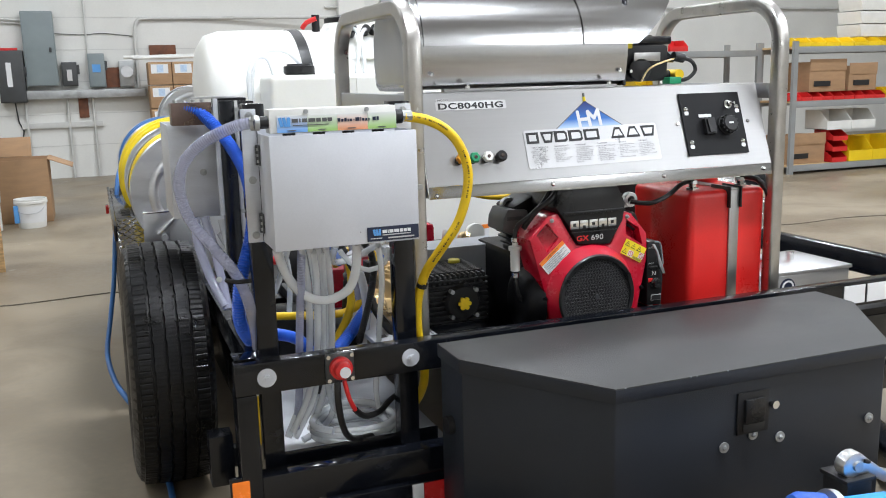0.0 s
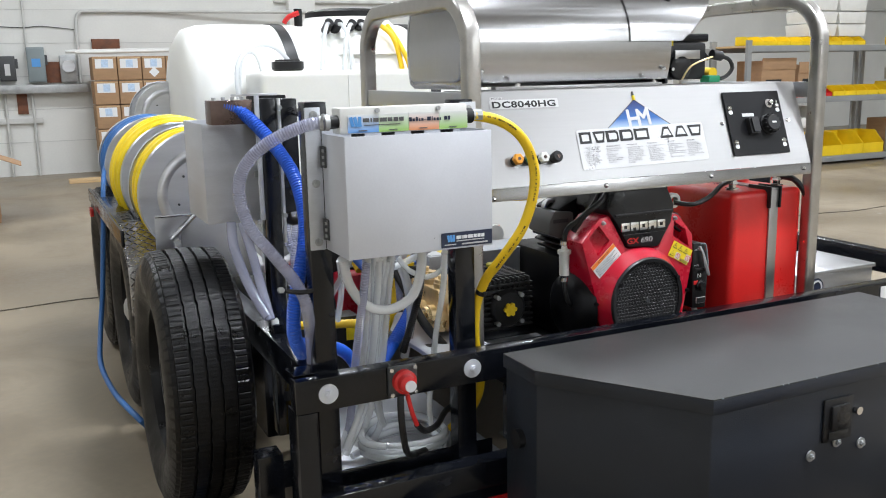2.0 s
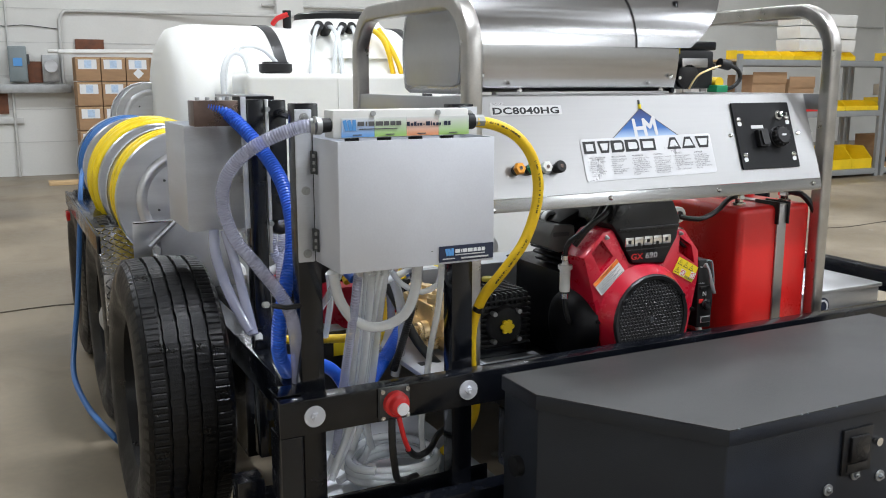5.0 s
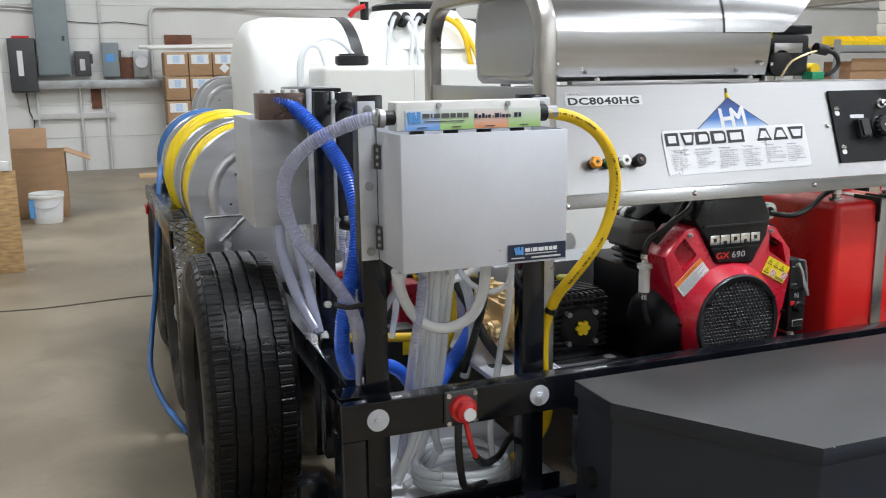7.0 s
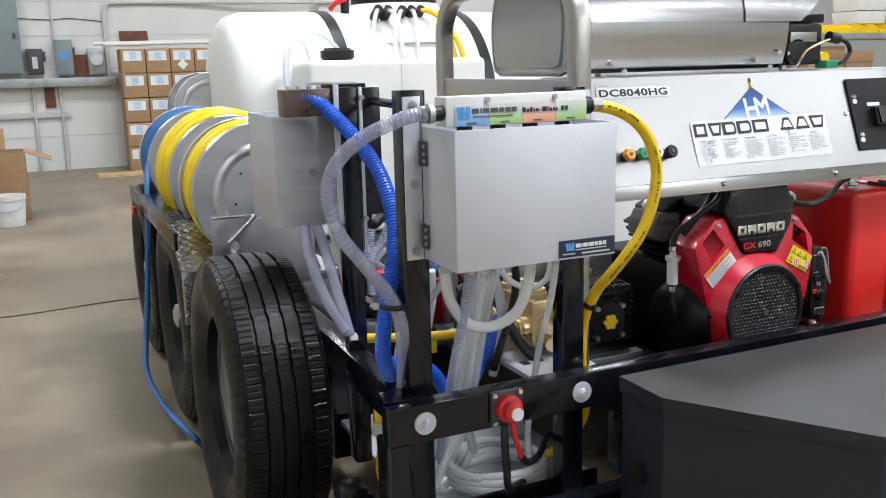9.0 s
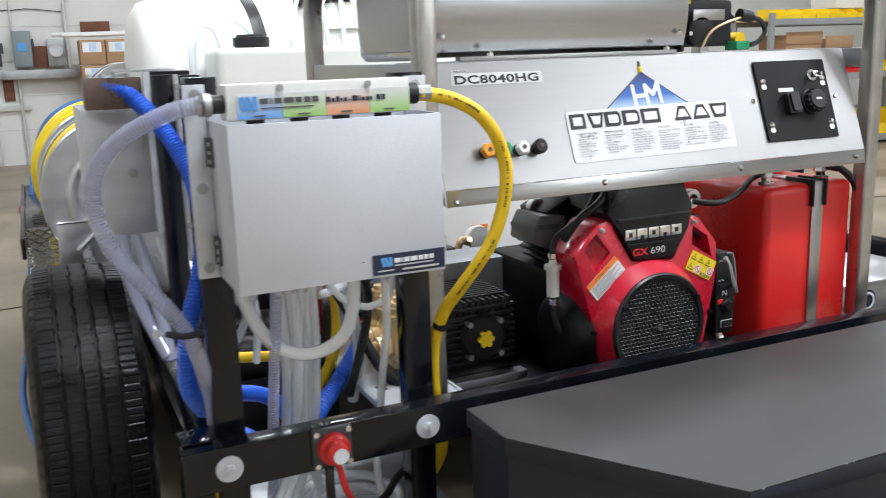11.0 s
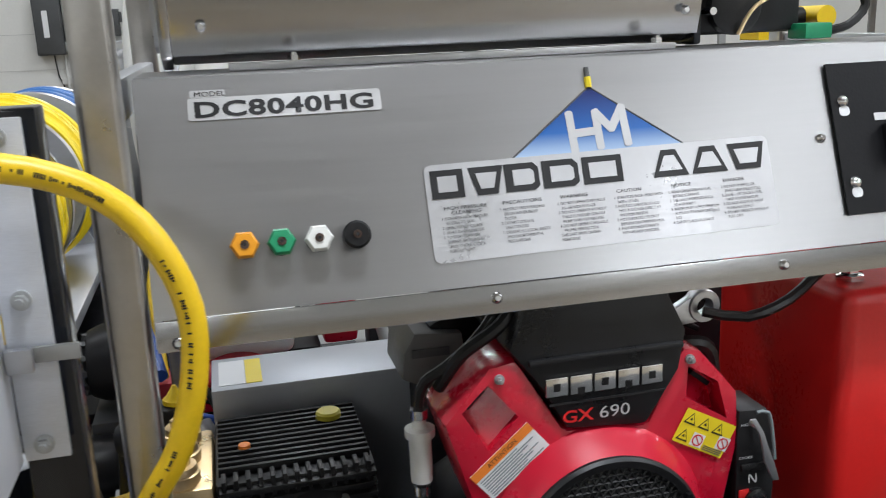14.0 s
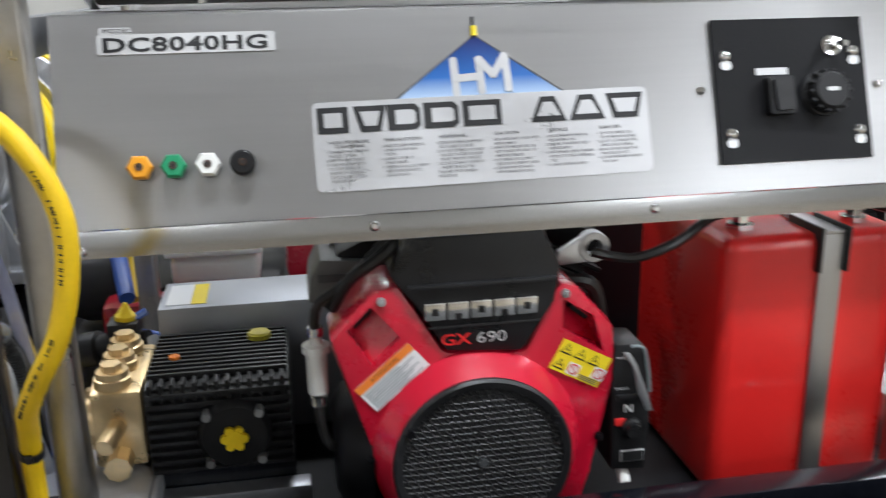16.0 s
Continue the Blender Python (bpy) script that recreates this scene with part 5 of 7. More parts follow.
        part("valve_cover", vc, BLACK_PLATE, e)
    part("side_cover", lathe(bmesh.new(), (1.055, 2.19, 0.575), (1.10, 2.19, 0.575), [(0, 0.06), (0.3, 0.085), (1, 0.10)], 32), BLACK_PLATE, e)
    for x, y, z, way in ((1.089, 2.300, 0.833, 1), (1.418, 2.178, 0.838, -1)):
        lg = bmesh.new()
        lathe(lg, (x, y, z), (x, y + 0.020, z), [(0, 0.0115), (0, 0.0205), (0.1, 0.0215), (0.9, 0.0215), (1, 0.0205), (1, 0.0115), (0, 0.0115)], 24, False)
        prism(lg, [(x + way * 0.014, z + 0.015), (x + way * 0.050, z - 0.004), (x + way * 0.052, z - 0.024), (x + way * 0.004, z - 0.0205), (x + way * 0.0125, z - 0.004)], "y", y + 0.003, y + 0.017, 0.002)
        part("lifting_eye", lg, ALU, e, "bare metal lifting eye")
    # control box on the flank
    cb = part("engine_control_box", prism(bmesh.new(), [(1.422, 0.545), (1.419, 0.690), (1.421, 0.729), (1.460, 0.727), (1.470, 0.690), (1.474, 0.62), (1.470, 0.541)], "y", 2.097, 2.16, 0.004), BLACK_PLASTIC, e)
    part("key_switch", lathe(bmesh.new(), (1.447, 2.097, 0.608), (1.447, 2.082, 0.608), [(0, 0.015), (0.4, 0.015), (0.5, 0.011), (1, 0.010)], 20), BLACK_COVER, cb)
    part("red_mark", B(1.424, 1.438, 2.094, 2.0965, 0.612, 0.623, 0.001), RED_PLASTIC, cb)
    part("white_mark", T([(1.438, 2.0955, 0.631), (1.438, 2.0955, 0.642), (1.447, 2.0955, 0.631), (1.447, 2.0955, 0.642)], 0.0010, 6, 0.002), LABEL_WHITE, cb)
    part("dark_rocker", B(1.425, 1.462, 2.092, 2.0965, 0.648, 0.658, 0.002), BLACK_COVER, cb)
    lever = bmesh.new()
    prism(lever, [(1.428, 0.722), (1.436, 0.722), (1.447, 0.704), (1.455, 0.682), (1.464, 0.660), (1.472, 0.636), (1.463, 0.636), (1.450, 0.664), (1.446, 0.684), (1.441, 0.702)], "y", 2.083, 2.087, 0.001)
    part("choke_lever", lever, STEEL_DULL, cb, "bare metal lever")
    part("lever_pivot", R((1.438, 2.087, 0.712), (1.438, 2.097, 0.712), 0.004, 10), GALV, cb)
    part("lever_guard", T([(1.442, 2.093, 0.726), (1.458, 2.092, 0.724), (1.466, 2.092, 0.690), (1.470, 2.092, 0.660)], 0.0022, 8, 0.006), GREY_ENAMEL, cb)
    part("indicator_frame", B(1.434, 1.467, 2.0945, 2.0965, 0.557, 0.574, 0.001), LABEL_SILVER, cb)
    part("indicator", B(1.4355, 1.4655, 2.0935, 2.0944, 0.5585, 0.5725, 0), INK, cb)
    part("cable_end", R((1.442, 2.12, 0.55), (1.444, 2.10, 0.522), 0.008, 10), WHITE_PLASTIC, cb)
    up = Matrix(((1, 0, 0, 0), (0, 0, -1, 2.0962), (0, 1, 0, 0), (0, 0, 0, 1)))
    text_mesh("MAX", 0.0055, up @ Matrix.Translation((1.4235, 0.708, 0)), LABEL_WHITE, "small_lettering", cb)
    text_mesh("CHOKE", 0.0055, up @ Matrix.Translation((1.4225, 0.664, 0)), LABEL_WHITE, "small_lettering", cb)
    # fuel filter and hoses
    part("fuel_filter", lathe(bmesh.new(), (1.037, 2.155, 0.672), (1.037, 2.155, 0.752), [(0, 0.006), (0.02, 0.013), (0.72, 0.0135), (0.74, 0.018), (0.86, 0.018), (0.88, 0.009), (1, 0.007)], 20), WHITE_PLASTIC, e, "white inline fuel filter")
    part("filter_clip", R((1.037, 2.155, 0.656), (1.037, 2.155, 0.668), 0.0105, 14), CHROME, e)
    part("filter_clip", R((1.037, 2.155, 0.754), (1.037, 2.155, 0.765), 0.0105, 14), CHROME, e)
    part("fuel_hose", T([(1.037, 2.155, 0.672), (1.038, 2.15, 0.63), (1.05, 2.15, 0.595), (1.08, 2.17, 0.59), (1.10, 2.2, 0.62)], 0.0065, 8, 0.01), CABLE, e)
    part("fuel_hose", T([(1.037, 2.155, 0.75), (1.037, 2.155, 0.775), (1.045, 2.15, 0.80), (1.07, 2.14, 0.82), (1.11, 2.13, 0.86), (1.16, 2.16, 0.91)], 0.0065, 8, 0.01), CABLE, e)
    part("wire_loom", T([(1.06, 2.15, 0.79), (1.085, 2.13, 0.835), (1.13, 2.12, 0.87), (1.165, 2.14, 0.905)], 0.008, 8, 0.01), CABLE, e)
    part("wire_loom", T([(1.35, 2.16, 0.80), (1.40, 2.15, 0.80), (1.42, 2.16, 0.76), (1.43, 2.17, 0.70)], 0.010, 8, 0.01), CABLE, e)
    cover = bmesh.new()
    prism(cover, [(1.032, 0.772), (1.036, 0.806), (1.050, 0.832), (1.112, 0.826), (1.116, 0.772), (1.068, 0.756)], "y", 2.225, 2.33, 0.006)
    hc = part("head_cover", cover, COVER_GREY, e, "dark grey moulded head cover")
    part("raised_bar", B(1.046, 1.094, 2.2225, 2.2255, 0.800, 0.811, 0.001), DARK_ENAMEL, hc)
    part("silencer_shell", lathe(bmesh.new(), (1.17, 2.44, 0.828), (1.30, 2.44, 0.832), [(0, 0.012), (0.1, 0.026), (0.9, 0.026), (1, 0.012)], 20), GALV, e)
    part("base_foot", B(1.10, 1.38, 2.13, 2.55, 0.4625, 0.478, 0.003), BLACK_PAINT, e)


engine()


def pump():
    p = thing("pressure_pump", (0.87, 2.35, 0.463), "black finned high pressure pump with a brass head", "pump")
    part("crankcase", B(0.795, 1.00, 2.262, 2.46, 0.515, 0.650, 0.01), BLACK_PLASTIC, p, "black finned crankcase")
    for k in range(9):
        z = 0.522 + k * 0.0145
        part("side_fin", B(0.800, 0.998, 2.250, 2.266, z, z + 0.006, 0.001), BLACK_PLASTIC, p)
    for k in range(11):
        y = 2.285 + k * 0.015
        part("top_fin", B(0.80, 0.995, y, y + 0.006, 0.648, 0.660, 0.001), BLACK_PLASTIC, p)
    for k in range(13):
        x = 0.803 + k * 0.0152
        part("front_fin", B(x, x + 0.006, 2.254, 2.280, 0.622, 0.657, 0.001), BLACK_PLASTIC, p)
    part("bearing_cover", lathe(bmesh.new(), (0.918, 2.262, 0.577), (0.918, 2.238, 0.577), [(0, 0.055), (0.7, 0.052), (1, 0.045)], 32), BLACK_PLASTIC, p)
    star = bmesh.new()
    rod(star, (0.918, 2.238, 0.577), (0.918, 2.228, 0.577), 0.013, 16)
    for k in range(6):
        a = math.pi * k / 3
        rod(star, (0.918 + 0.013 * math.cos(a), 2.236, 0.577 + 0.013 * math.sin(a)), (0.918 + 0.013 * math.cos(a), 2.229, 0.577 + 0.013 * math.sin(a)), 0.0065, 10)
    part("oil_plug", star, YELLOW_PLASTIC, p, "yellow star-shaped oil plug")
    for dx in (-0.036, 0.036):
        for dz in (-0.036, 0.036):
            part("cover_bolt", R((0.918 + dx, 2.25, 0.577 + dz), (0.918 + dx, 2.230, 0.577 + dz), 0.0062, 10), GALV, p)
    part("filler_cap", lathe(bmesh.new(), (0.955, 2.40, 0.660), (0.955, 2.40, 0.670), [(0, 0.018), (0.7, 0.018), (1, 0.015)], 20), OLIVE_PLASTIC, p, "dull yellow filler cap")
    part("red_dot", R((0.835, 2.33, 0.6645), (0.835, 2.33, 0.669), 0.008, 12), LABEL_ORANGE, p)
    hd = part("brass_head", B(0.722, 0.793, 2.27, 2.45, 0.53, 0.645, 0.008), BRASS, p, "cast brass pump head")
    for k in range(3):
        y = 2.30 + k * 0.06
        m = bmesh.new()
        lathe(m, (0.752, y, 0.643), (0.752, y, 0.668), [(0, 0.026), (0.6, 0.026), (0.65, 0.023), (1, 0.022)], 20)
        rod(m, (0.752, y, 0.668), (0.752, y, 0.678), 0.015, 6)
        part("valve_cap", m, BRASS, hd)
        m = bmesh.new()
        lathe(m, (0.722, y, 0.575), (0.695, y, 0.575), [(0, 0.026), (0.6, 0.026), (0.65, 0.023), (1, 0.022)], 20)
        rod(m, (0.695, y, 0.575), (0.685, y, 0.575), 0.015, 6)
        part("valve_cap", m, BRASS, hd)
    part("outlet", R((0.757, 2.27, 0.595), (0.745, 2.225, 0.585), 0.013, 10), BRASS, hd)
    part("inlet", R((0.757, 2.27, 0.545), (0.757, 2.235, 0.545), 0.019, 8), BRASS, hd)
    part("mount", B(0.80, 1.0, 2.27, 2.45, 0.463, 0.514, 0.004), BLACK_PAINT, p)
    part("mount_channel", B(0.79, 1.02, 2.235, 2.268, 0.463, 0.490, 0.003), STEEL_DULL, p)
    g = thing("belt_guard", (1.0, 2.55, 0.463), "plain grey steel belt guard with a yellow notice", "guard")
    part("cover", B(0.795, 1.16, 2.475, 2.61, 0.463, 0.69, 0.004), GUARD_GREY, g)
    part("notice", B(0.806, 0.845, 2.49, 2.59, 0.6902, 0.6910, 0), LABEL_WHITE, g)
    part("notice", B(0.846, 0.870, 2.49, 2.59, 0.6902, 0.6910, 0), LABEL_YELLOW, g, "yellow notice")


pump()


def fuel_tank():
    t = thing("fuel_tank", (1.72, 2.3, 0.463), "red enamelled steel fuel tank strapped to the skid", "fuel tank")
    part("body", B(1.582, 1.850, 2.124, 2.42, 0.463, 0.852, 0.020, seg=3), RED_TANK, t)
    part("strap", B(1.716, 1.750, 2.1185, 2.1235, 0.465, 0.852, 0.001), STEEL, t, "stainless strap")
    part("strap", B(1.716, 1.750, 2.1185, 2.42, 0.8525, 0.857, 0.001), STEEL, t)
    for x in (1.711, 1.7505):
        part("strap_pad", B(x, x + 0.0045, 2.112, 2.20, 0.80, 0.862, 0.001), BLACK_PLASTIC, t)
    for x, y in ((1.628, 2.18), (1.80, 2.18)):
        m = bmesh.new()
        lathe(m, (x, y, 0.852), (x, y, 0.880), [(0, 0.020), (0.25, 0.020), (0.3, 0.012), (0.6, 0.012), (0.65, 0.016), (1, 0.015)], 6)
        part("fitting", m, CHROME, t)
    part("filler_neck", R((1.79, 2.35, 0.852), (1.79, 2.35, 0.895), 0.05, 24), RED_TANK, t)
    part("strap_bolt", R((1.733, 2.1185, 0.475), (1.733, 2.100, 0.475), 0.008, 8), CHROME, t)


fuel_tank()
single("fuel_line", T([(1.628, 2.18, 0.88), (1.58, 2.17, 0.872), (1.52, 2.15, 0.845), (1.46, 2.15, 0.828), (1.41, 2.17, 0.835)], 0.007, 8), CABLE, "black rubber fuel line", "fuel line")
single("fuel_line", T([(1.80, 2.18, 0.878), (1.835, 2.15, 0.875), (1.858, 2.115, 0.82), (1.86, 2.112, 0.7), (1.858, 2.115, 0.50)], 0.009, 8), CABLE, "black hose down the side of the fuel tank", "fuel line")
single("fire_board", B(1.42, 1.70, 2.58, 2.60, 0.463, 0.92, 0.003), BLACK_PLATE, "black plate beside the fuel tank", "plate")

bb = thing("battery_box", (2.08, 2.32, 0.463), "bare aluminium battery box on the trailer deck", "battery box")
part("body", B(1.915, 2.285, 2.212, 2.47, 0.463, 0.545, 0.003), ALU, bb)
part("lid", B(1.908, 2.292, 2.205, 2.477, 0.546, 0.558, 0.003), ALU, bb)
part("round_mark", R((2.03, 2.2115, 0.505), (2.03, 2.2095, 0.505), 0.030, 24), LABEL_NAVY, bb, "round dark blue mark")
part("mark_ring", lathe(bmesh.new(), (2.03, 2.209, 0.505), (2.03, 2.2075, 0.505), [(0, 0.018), (0, 0.024), (1, 0.024), (1, 0.018)], 24, False), LABEL_WHITE, bb)
for x, y in ((2.0, 2.30), (2.17, 2.36)):
    part("knob", R((x, y, 0.558), (x, y, 0.585), 0.014, 12), CHROME, bb)



# ---- mixer box ----
def mixer_box():
    b = thing("mixer_box", (0.52, 1.94, 0.836), "grey aluminium box hung on the front posts", "box")
    part("front_panel", B(0.333, 0.653, 1.845, 1.848, 0.846, 1.087, 0.001), ALU_GREY, b)
    part("side_panel", B(0.333, 0.336, 1.8485, 1.981, 0.846, 1.087, 0.001), ALU_GREY, b)
    part("side_panel", B(0.650, 0.653, 1.8485, 1.981, 0.846, 1.087, 0.001), ALU_GREY, b)
    part("back_panel", B(0.333, 0.653, 1.9815, 1.9845, 0.846, 1.12, 0.001), ALU_GREY, b)
    part("bottom_panel", B(0.3365, 0.6495, 1.8485, 1.981, 0.846, 0.849, 0.001), ALU_GREY, b)
    pl = part("name_plate", B(0.533, 0.651, 1.8430, 1.8445, 0.850, 0.881, 0), LABEL_NAVY, b, "dark blue plate with pale bars")
    for k in range(3):
        part("emblem", B(-0.0026, 0.0026, 1.8420, 1.8428, -0.007, 0.007, 0, Matrix.Translation((0.549 + 0.006 * k, 0, 0.869)) @ Matrix.Rotation(radians(-14 if k < 2 else 0), 4, "Y")), LABEL_BLUE, pl)
    for x0, x1 in ((0.567, 0.577), (0.579, 0.581), (0.583, 0.592), (0.594, 0.605), (0.607, 0.614), (0.616, 0.623), (0.625, 0.632)):
        part("name_block", B(x0, x1, 1.8420, 1.8428, 0.8665, 0.8735, 0), LABEL_WHITE, pl)
    part("name_bar", B(0.567, 0.632, 1.8420, 1.8428, 0.8615, 0.8635, 0), LABEL_SILVER, pl)
    part("name_bar", B(0.540, 0.566, 1.8420, 1.8428, 0.855, 0.857, 0), LABEL_SILVER, pl)
    part("name_bar", B(0.580, 0.640, 1.8420, 1.8428, 0.854, 0.857, 0), LABEL_SILVER, pl)
    part("scratch", B(0.517, 0.5195, 1.8443, 1.8448, 0.872, 0.8735, 0), DARK_ENAMEL, b)
    br = part("hinge_bracket", B(0.300, 0.3325, 1.986, 1.992, 0.845, 1.140, 0.001), SHEET, b, "long steel hinge strip")
    for z in (0.862, 0.985, 1.125):
        mm = bmesh.new()
        bolt(mm, (0.317, 1.986, z), (0, -1, 0), 0.006, 0.005, 0.0085)
        part("bolt", mm, GALV, br)
    for z in (0.890, 1.040):
        part("hinge", R((0.3295, 1.978, z - 0.022), (0.3295, 1.978, z + 0.022), 0.0045, 10), DARK_ENAMEL, b)
        part("hinge_leaf", B(0.3295, 0.3325, 1.958, 1.974, z - 0.022, z + 0.022, 0.001), DARK_ENAMEL, b)
        for dz in (-0.013, 0.0, 0.013):
            part("knuckle", R((0.3285, 1.966, z + dz - 0.003), (0.3285, 1.966, z + dz + 0.003), 0.003, 8), GALV, b)
    rb = part("right_bracket", B(0.6535, 0.691, 1.986, 1.992, 0.845, 1.140, 0.001), SHEET, b, "long steel strip")
    for z in (0.860, 0.990, 1.125):
        mm = bmesh.new()
        bolt(mm, (0.671, 1.986, z), (0, -1, 0), 0.006, 0.005, 0.0085)
        part("bolt", mm, GALV, rb)
    ct = part("catch", B(0.656, 0.712, 1.978, 1.983, 0.936, 0.950, 0.001), GALV, b, "small spring catch")
    part("catch_body", B(0.654, 0.676, 1.968, 1.9775, 0.931, 0.952, 0.002), STEEL_DULL, ct)
    mx = thing("mixing_manifold", (0.49, 1.92, 1.088), "white chemical mixing manifold with coloured printed label", "manifold")
    part("body", B(0.346, 0.628, 1.905, 1.955, 1.088, 1.140, 0.004), WHITE_PLASTIC, mx)
    x = 0.362
    for w, mt in ((0.066, FADE_BLUE), (0.066, FADE_GREEN), (0.068, FADE_PEACH), (0.066, FADE_GREEN)):
        part("label_field", B(x, x + w - 0.0005, 1.9035, 1.9045, 1.090, 1.126, 0), mt, mx)
        part("label_bar", B(x + 0.022, x + 0.040, 1.9025, 1.9032, 1.0930, 1.0950, 0), INK_GREY, mx)
        part("port", R((x + 0.03, 1.93, 1.088), (x + 0.03, 1.93, 1.066), 0.014, 12), BLACK_PLASTIC, mx)
        x += w
    for k in range(3):
        part("emblem", B(-0.0035, 0.0035, 1.9025, 1.9032, -0.010, 0.010, 0, Matrix.Translation((0.370 + 0.0085 * k, 0, 1.112)) @ Matrix.Rotation(radians(-14 if k < 2 else 0), 4, "Y")), LABEL_BLUE, mx)
    for k, (wd, gap) in enumerate(((0.013, 0.003), (0.003, 0.003), (0.011, 0.003), (0.015, 0.002), (0.010, 0.003), (0.010, 0.002), (0.010, 0.0))):
        x0 = 0.394 + sum(a + b for a, b in ((0.013, 0.003), (0.003, 0.003), (0.011, 0.003), (0.015, 0.002), (0.010, 0.003), (0.010, 0.002), (0.010, 0.0))[:k])
        part("name_block", B(x0, x0 + wd, 1.9025, 1.9032, 1.1105, 1.1185, 0), INK_GREY, mx)
    part("name_bar", B(0.396, 0.474, 1.9025, 1.9032, 1.1040, 1.1055, 0), INK_GREY, mx)
    for x0, x1, top in ((0.494, 0.500, 1.1165), (0.502, 0.507, 1.114), (0.509, 0.514, 1.1165), (0.516, 0.519, 1.114), (0.521, 0.526, 1.114), (0.528, 0.532, 1.112), (0.534, 0.543, 1.1165),
                        (0.545, 0.547, 1.1165), (0.549, 0.554, 1.114), (0.556, 0.561, 1.114), (0.563, 0.566, 1.114), (0.573, 0.580, 1.1165), (0.582, 0.587, 1.1165)):
        part("name_block", B(x0, x1, 1.9025, 1.9032, 1.1085 if top > 1.113 else 1.1105, top, 0), LABEL_NAVY, mx)
    for sx in (0.425, 0.56):
        part("screw", R((sx, 1.905, 1.133), (sx, 1.901, 1.133), 0.005, 10), GALV, mx)
    part("end_fitting", R((0.346, 1.92, 1.113), (0.325, 1.92, 1.112), 0.0135, 12), BLACK_PLASTIC, mx)
    part("hose_clamp", R((0.327, 1.92, 1.112), (0.317, 1.92, 1.112), 0.0165, 16), GALV, mx)
    part("end_fitting", R((0.628, 1.92, 1.114), (0.645, 1.92, 1.114), 0.016, 12), BLACK_PLASTIC, mx)
    part("barb", R((0.645, 1.92, 1.114), (0.668, 1.918, 1.114), 0.0125, 8), GALV, mx)


mixer_box()


def hose(name, pts, r, material, label, ribs=0.0, pitch=0.006, seg=10, step=0.015, group="hoses"):
    return single(name, T(pts, r, seg, step, ribs=ribs, pitch=pitch), material, label, "hose", group)


LOOP = [(0.65, 1.918, 1.114), (0.704, 1.926, 1.104), (0.752, 1.928, 1.081), (0.786, 1.926, 1.043), (0.807, 1.928, 0.985), (0.804, 1.931, 0.924), (0.786, 1.940, 0.861), (0.760, 1.952, 0.815), (0.735, 1.976, 0.768), (0.723, 2.008, 0.728)]
hose("yellow_hose", LOOP + [(0.712, 2.036, 0.66), (0.712, 2.044, 0.57), (0.730, 2.055, 0.46), (0.728, 2.10, 0.38), (0.70, 2.16, 0.31)], 0.0115, YELLOW_HOSE,
     "yellow rubber hose looping from the manifold", seg=14)
tie = thing("cable_tie", (0.722, 2.025, 0.695), "black cable tie round the yellow hose", "cable tie")
part("band", lathe(bmesh.new(), (0.7190, 2.019, 0.702), (0.7176, 2.023, 0.692), [(0, 0.0118), (0, 0.0135), (1, 0.0135), (1, 0.0118)], 20, False), BLACK_PLASTIC, tie)
part("lock", B(0.715, 0.722, 2.004, 2.009, 0.690, 0.700, 0.001), BLACK_PLASTIC, tie)
suction = hose("ribbed_hose", [(0.325, 1.92, 1.112), (0.284, 1.930, 1.108), (0.216, 1.960, 1.076), (0.174, 1.990, 1.031), (0.162, 2.010, 0.975), (0.179, 2.010, 0.905), (0.221, 2.000, 0.843), (0.261, 1.995, 0.786), (0.286, 2.000, 0.730), (0.312, 2.060, 0.626), (0.322, 2.100, 0.510)], 0.0128, CLEAR_RIB,
     "clear wire-reinforced suction hose", 0.0010, 0.005, 14)
part("hose_clamp", R((0.316, 1.9215, 1.1115), (0.309, 1.9230, 1.1110), 0.0150, 18), GALV, suction, "narrow steel hose clamp")
part("clamp_screw", R((0.3125, 1.908, 1.118), (0.3125, 1.908, 1.130), 0.0032, 8), GALV, suction)
hose("blue_hose", [(0.220, 2.370, 1.137), (0.262, 2.360, 1.118), (0.308, 2.300, 1.056), (0.337, 2.220, 0.980), (0.340, 2.160, 0.900), (0.325, 2.120, 0.833), (0.294, 2.080, 0.758), (0.281, 2.080, 0.686), (0.289, 2.100, 0.618), (0.341, 2.160, 0.534), (0.424, 2.250, 0.443)], 0.0150, BLUE_HOSE,
     "blue ribbed vinyl suction hose", 0.0022, 0.0065, 14)
cl = thing("hose_clamp_bracket", (0.29, 2.0, 0.756), "small metal clamp holding two hoses to a post", "clamp")
part("band", T([(0.243, 1.985, 0.767), (0.265, 1.972, 0.763), (0.298, 1.985, 0.760)], 0.005, 6, 0.01), BLACK_PLASTIC, cl)
part("bolt", R((0.230, 1.990, 0.768), (0.228, 1.970, 0.773), 0.007, 6), GALV, cl)


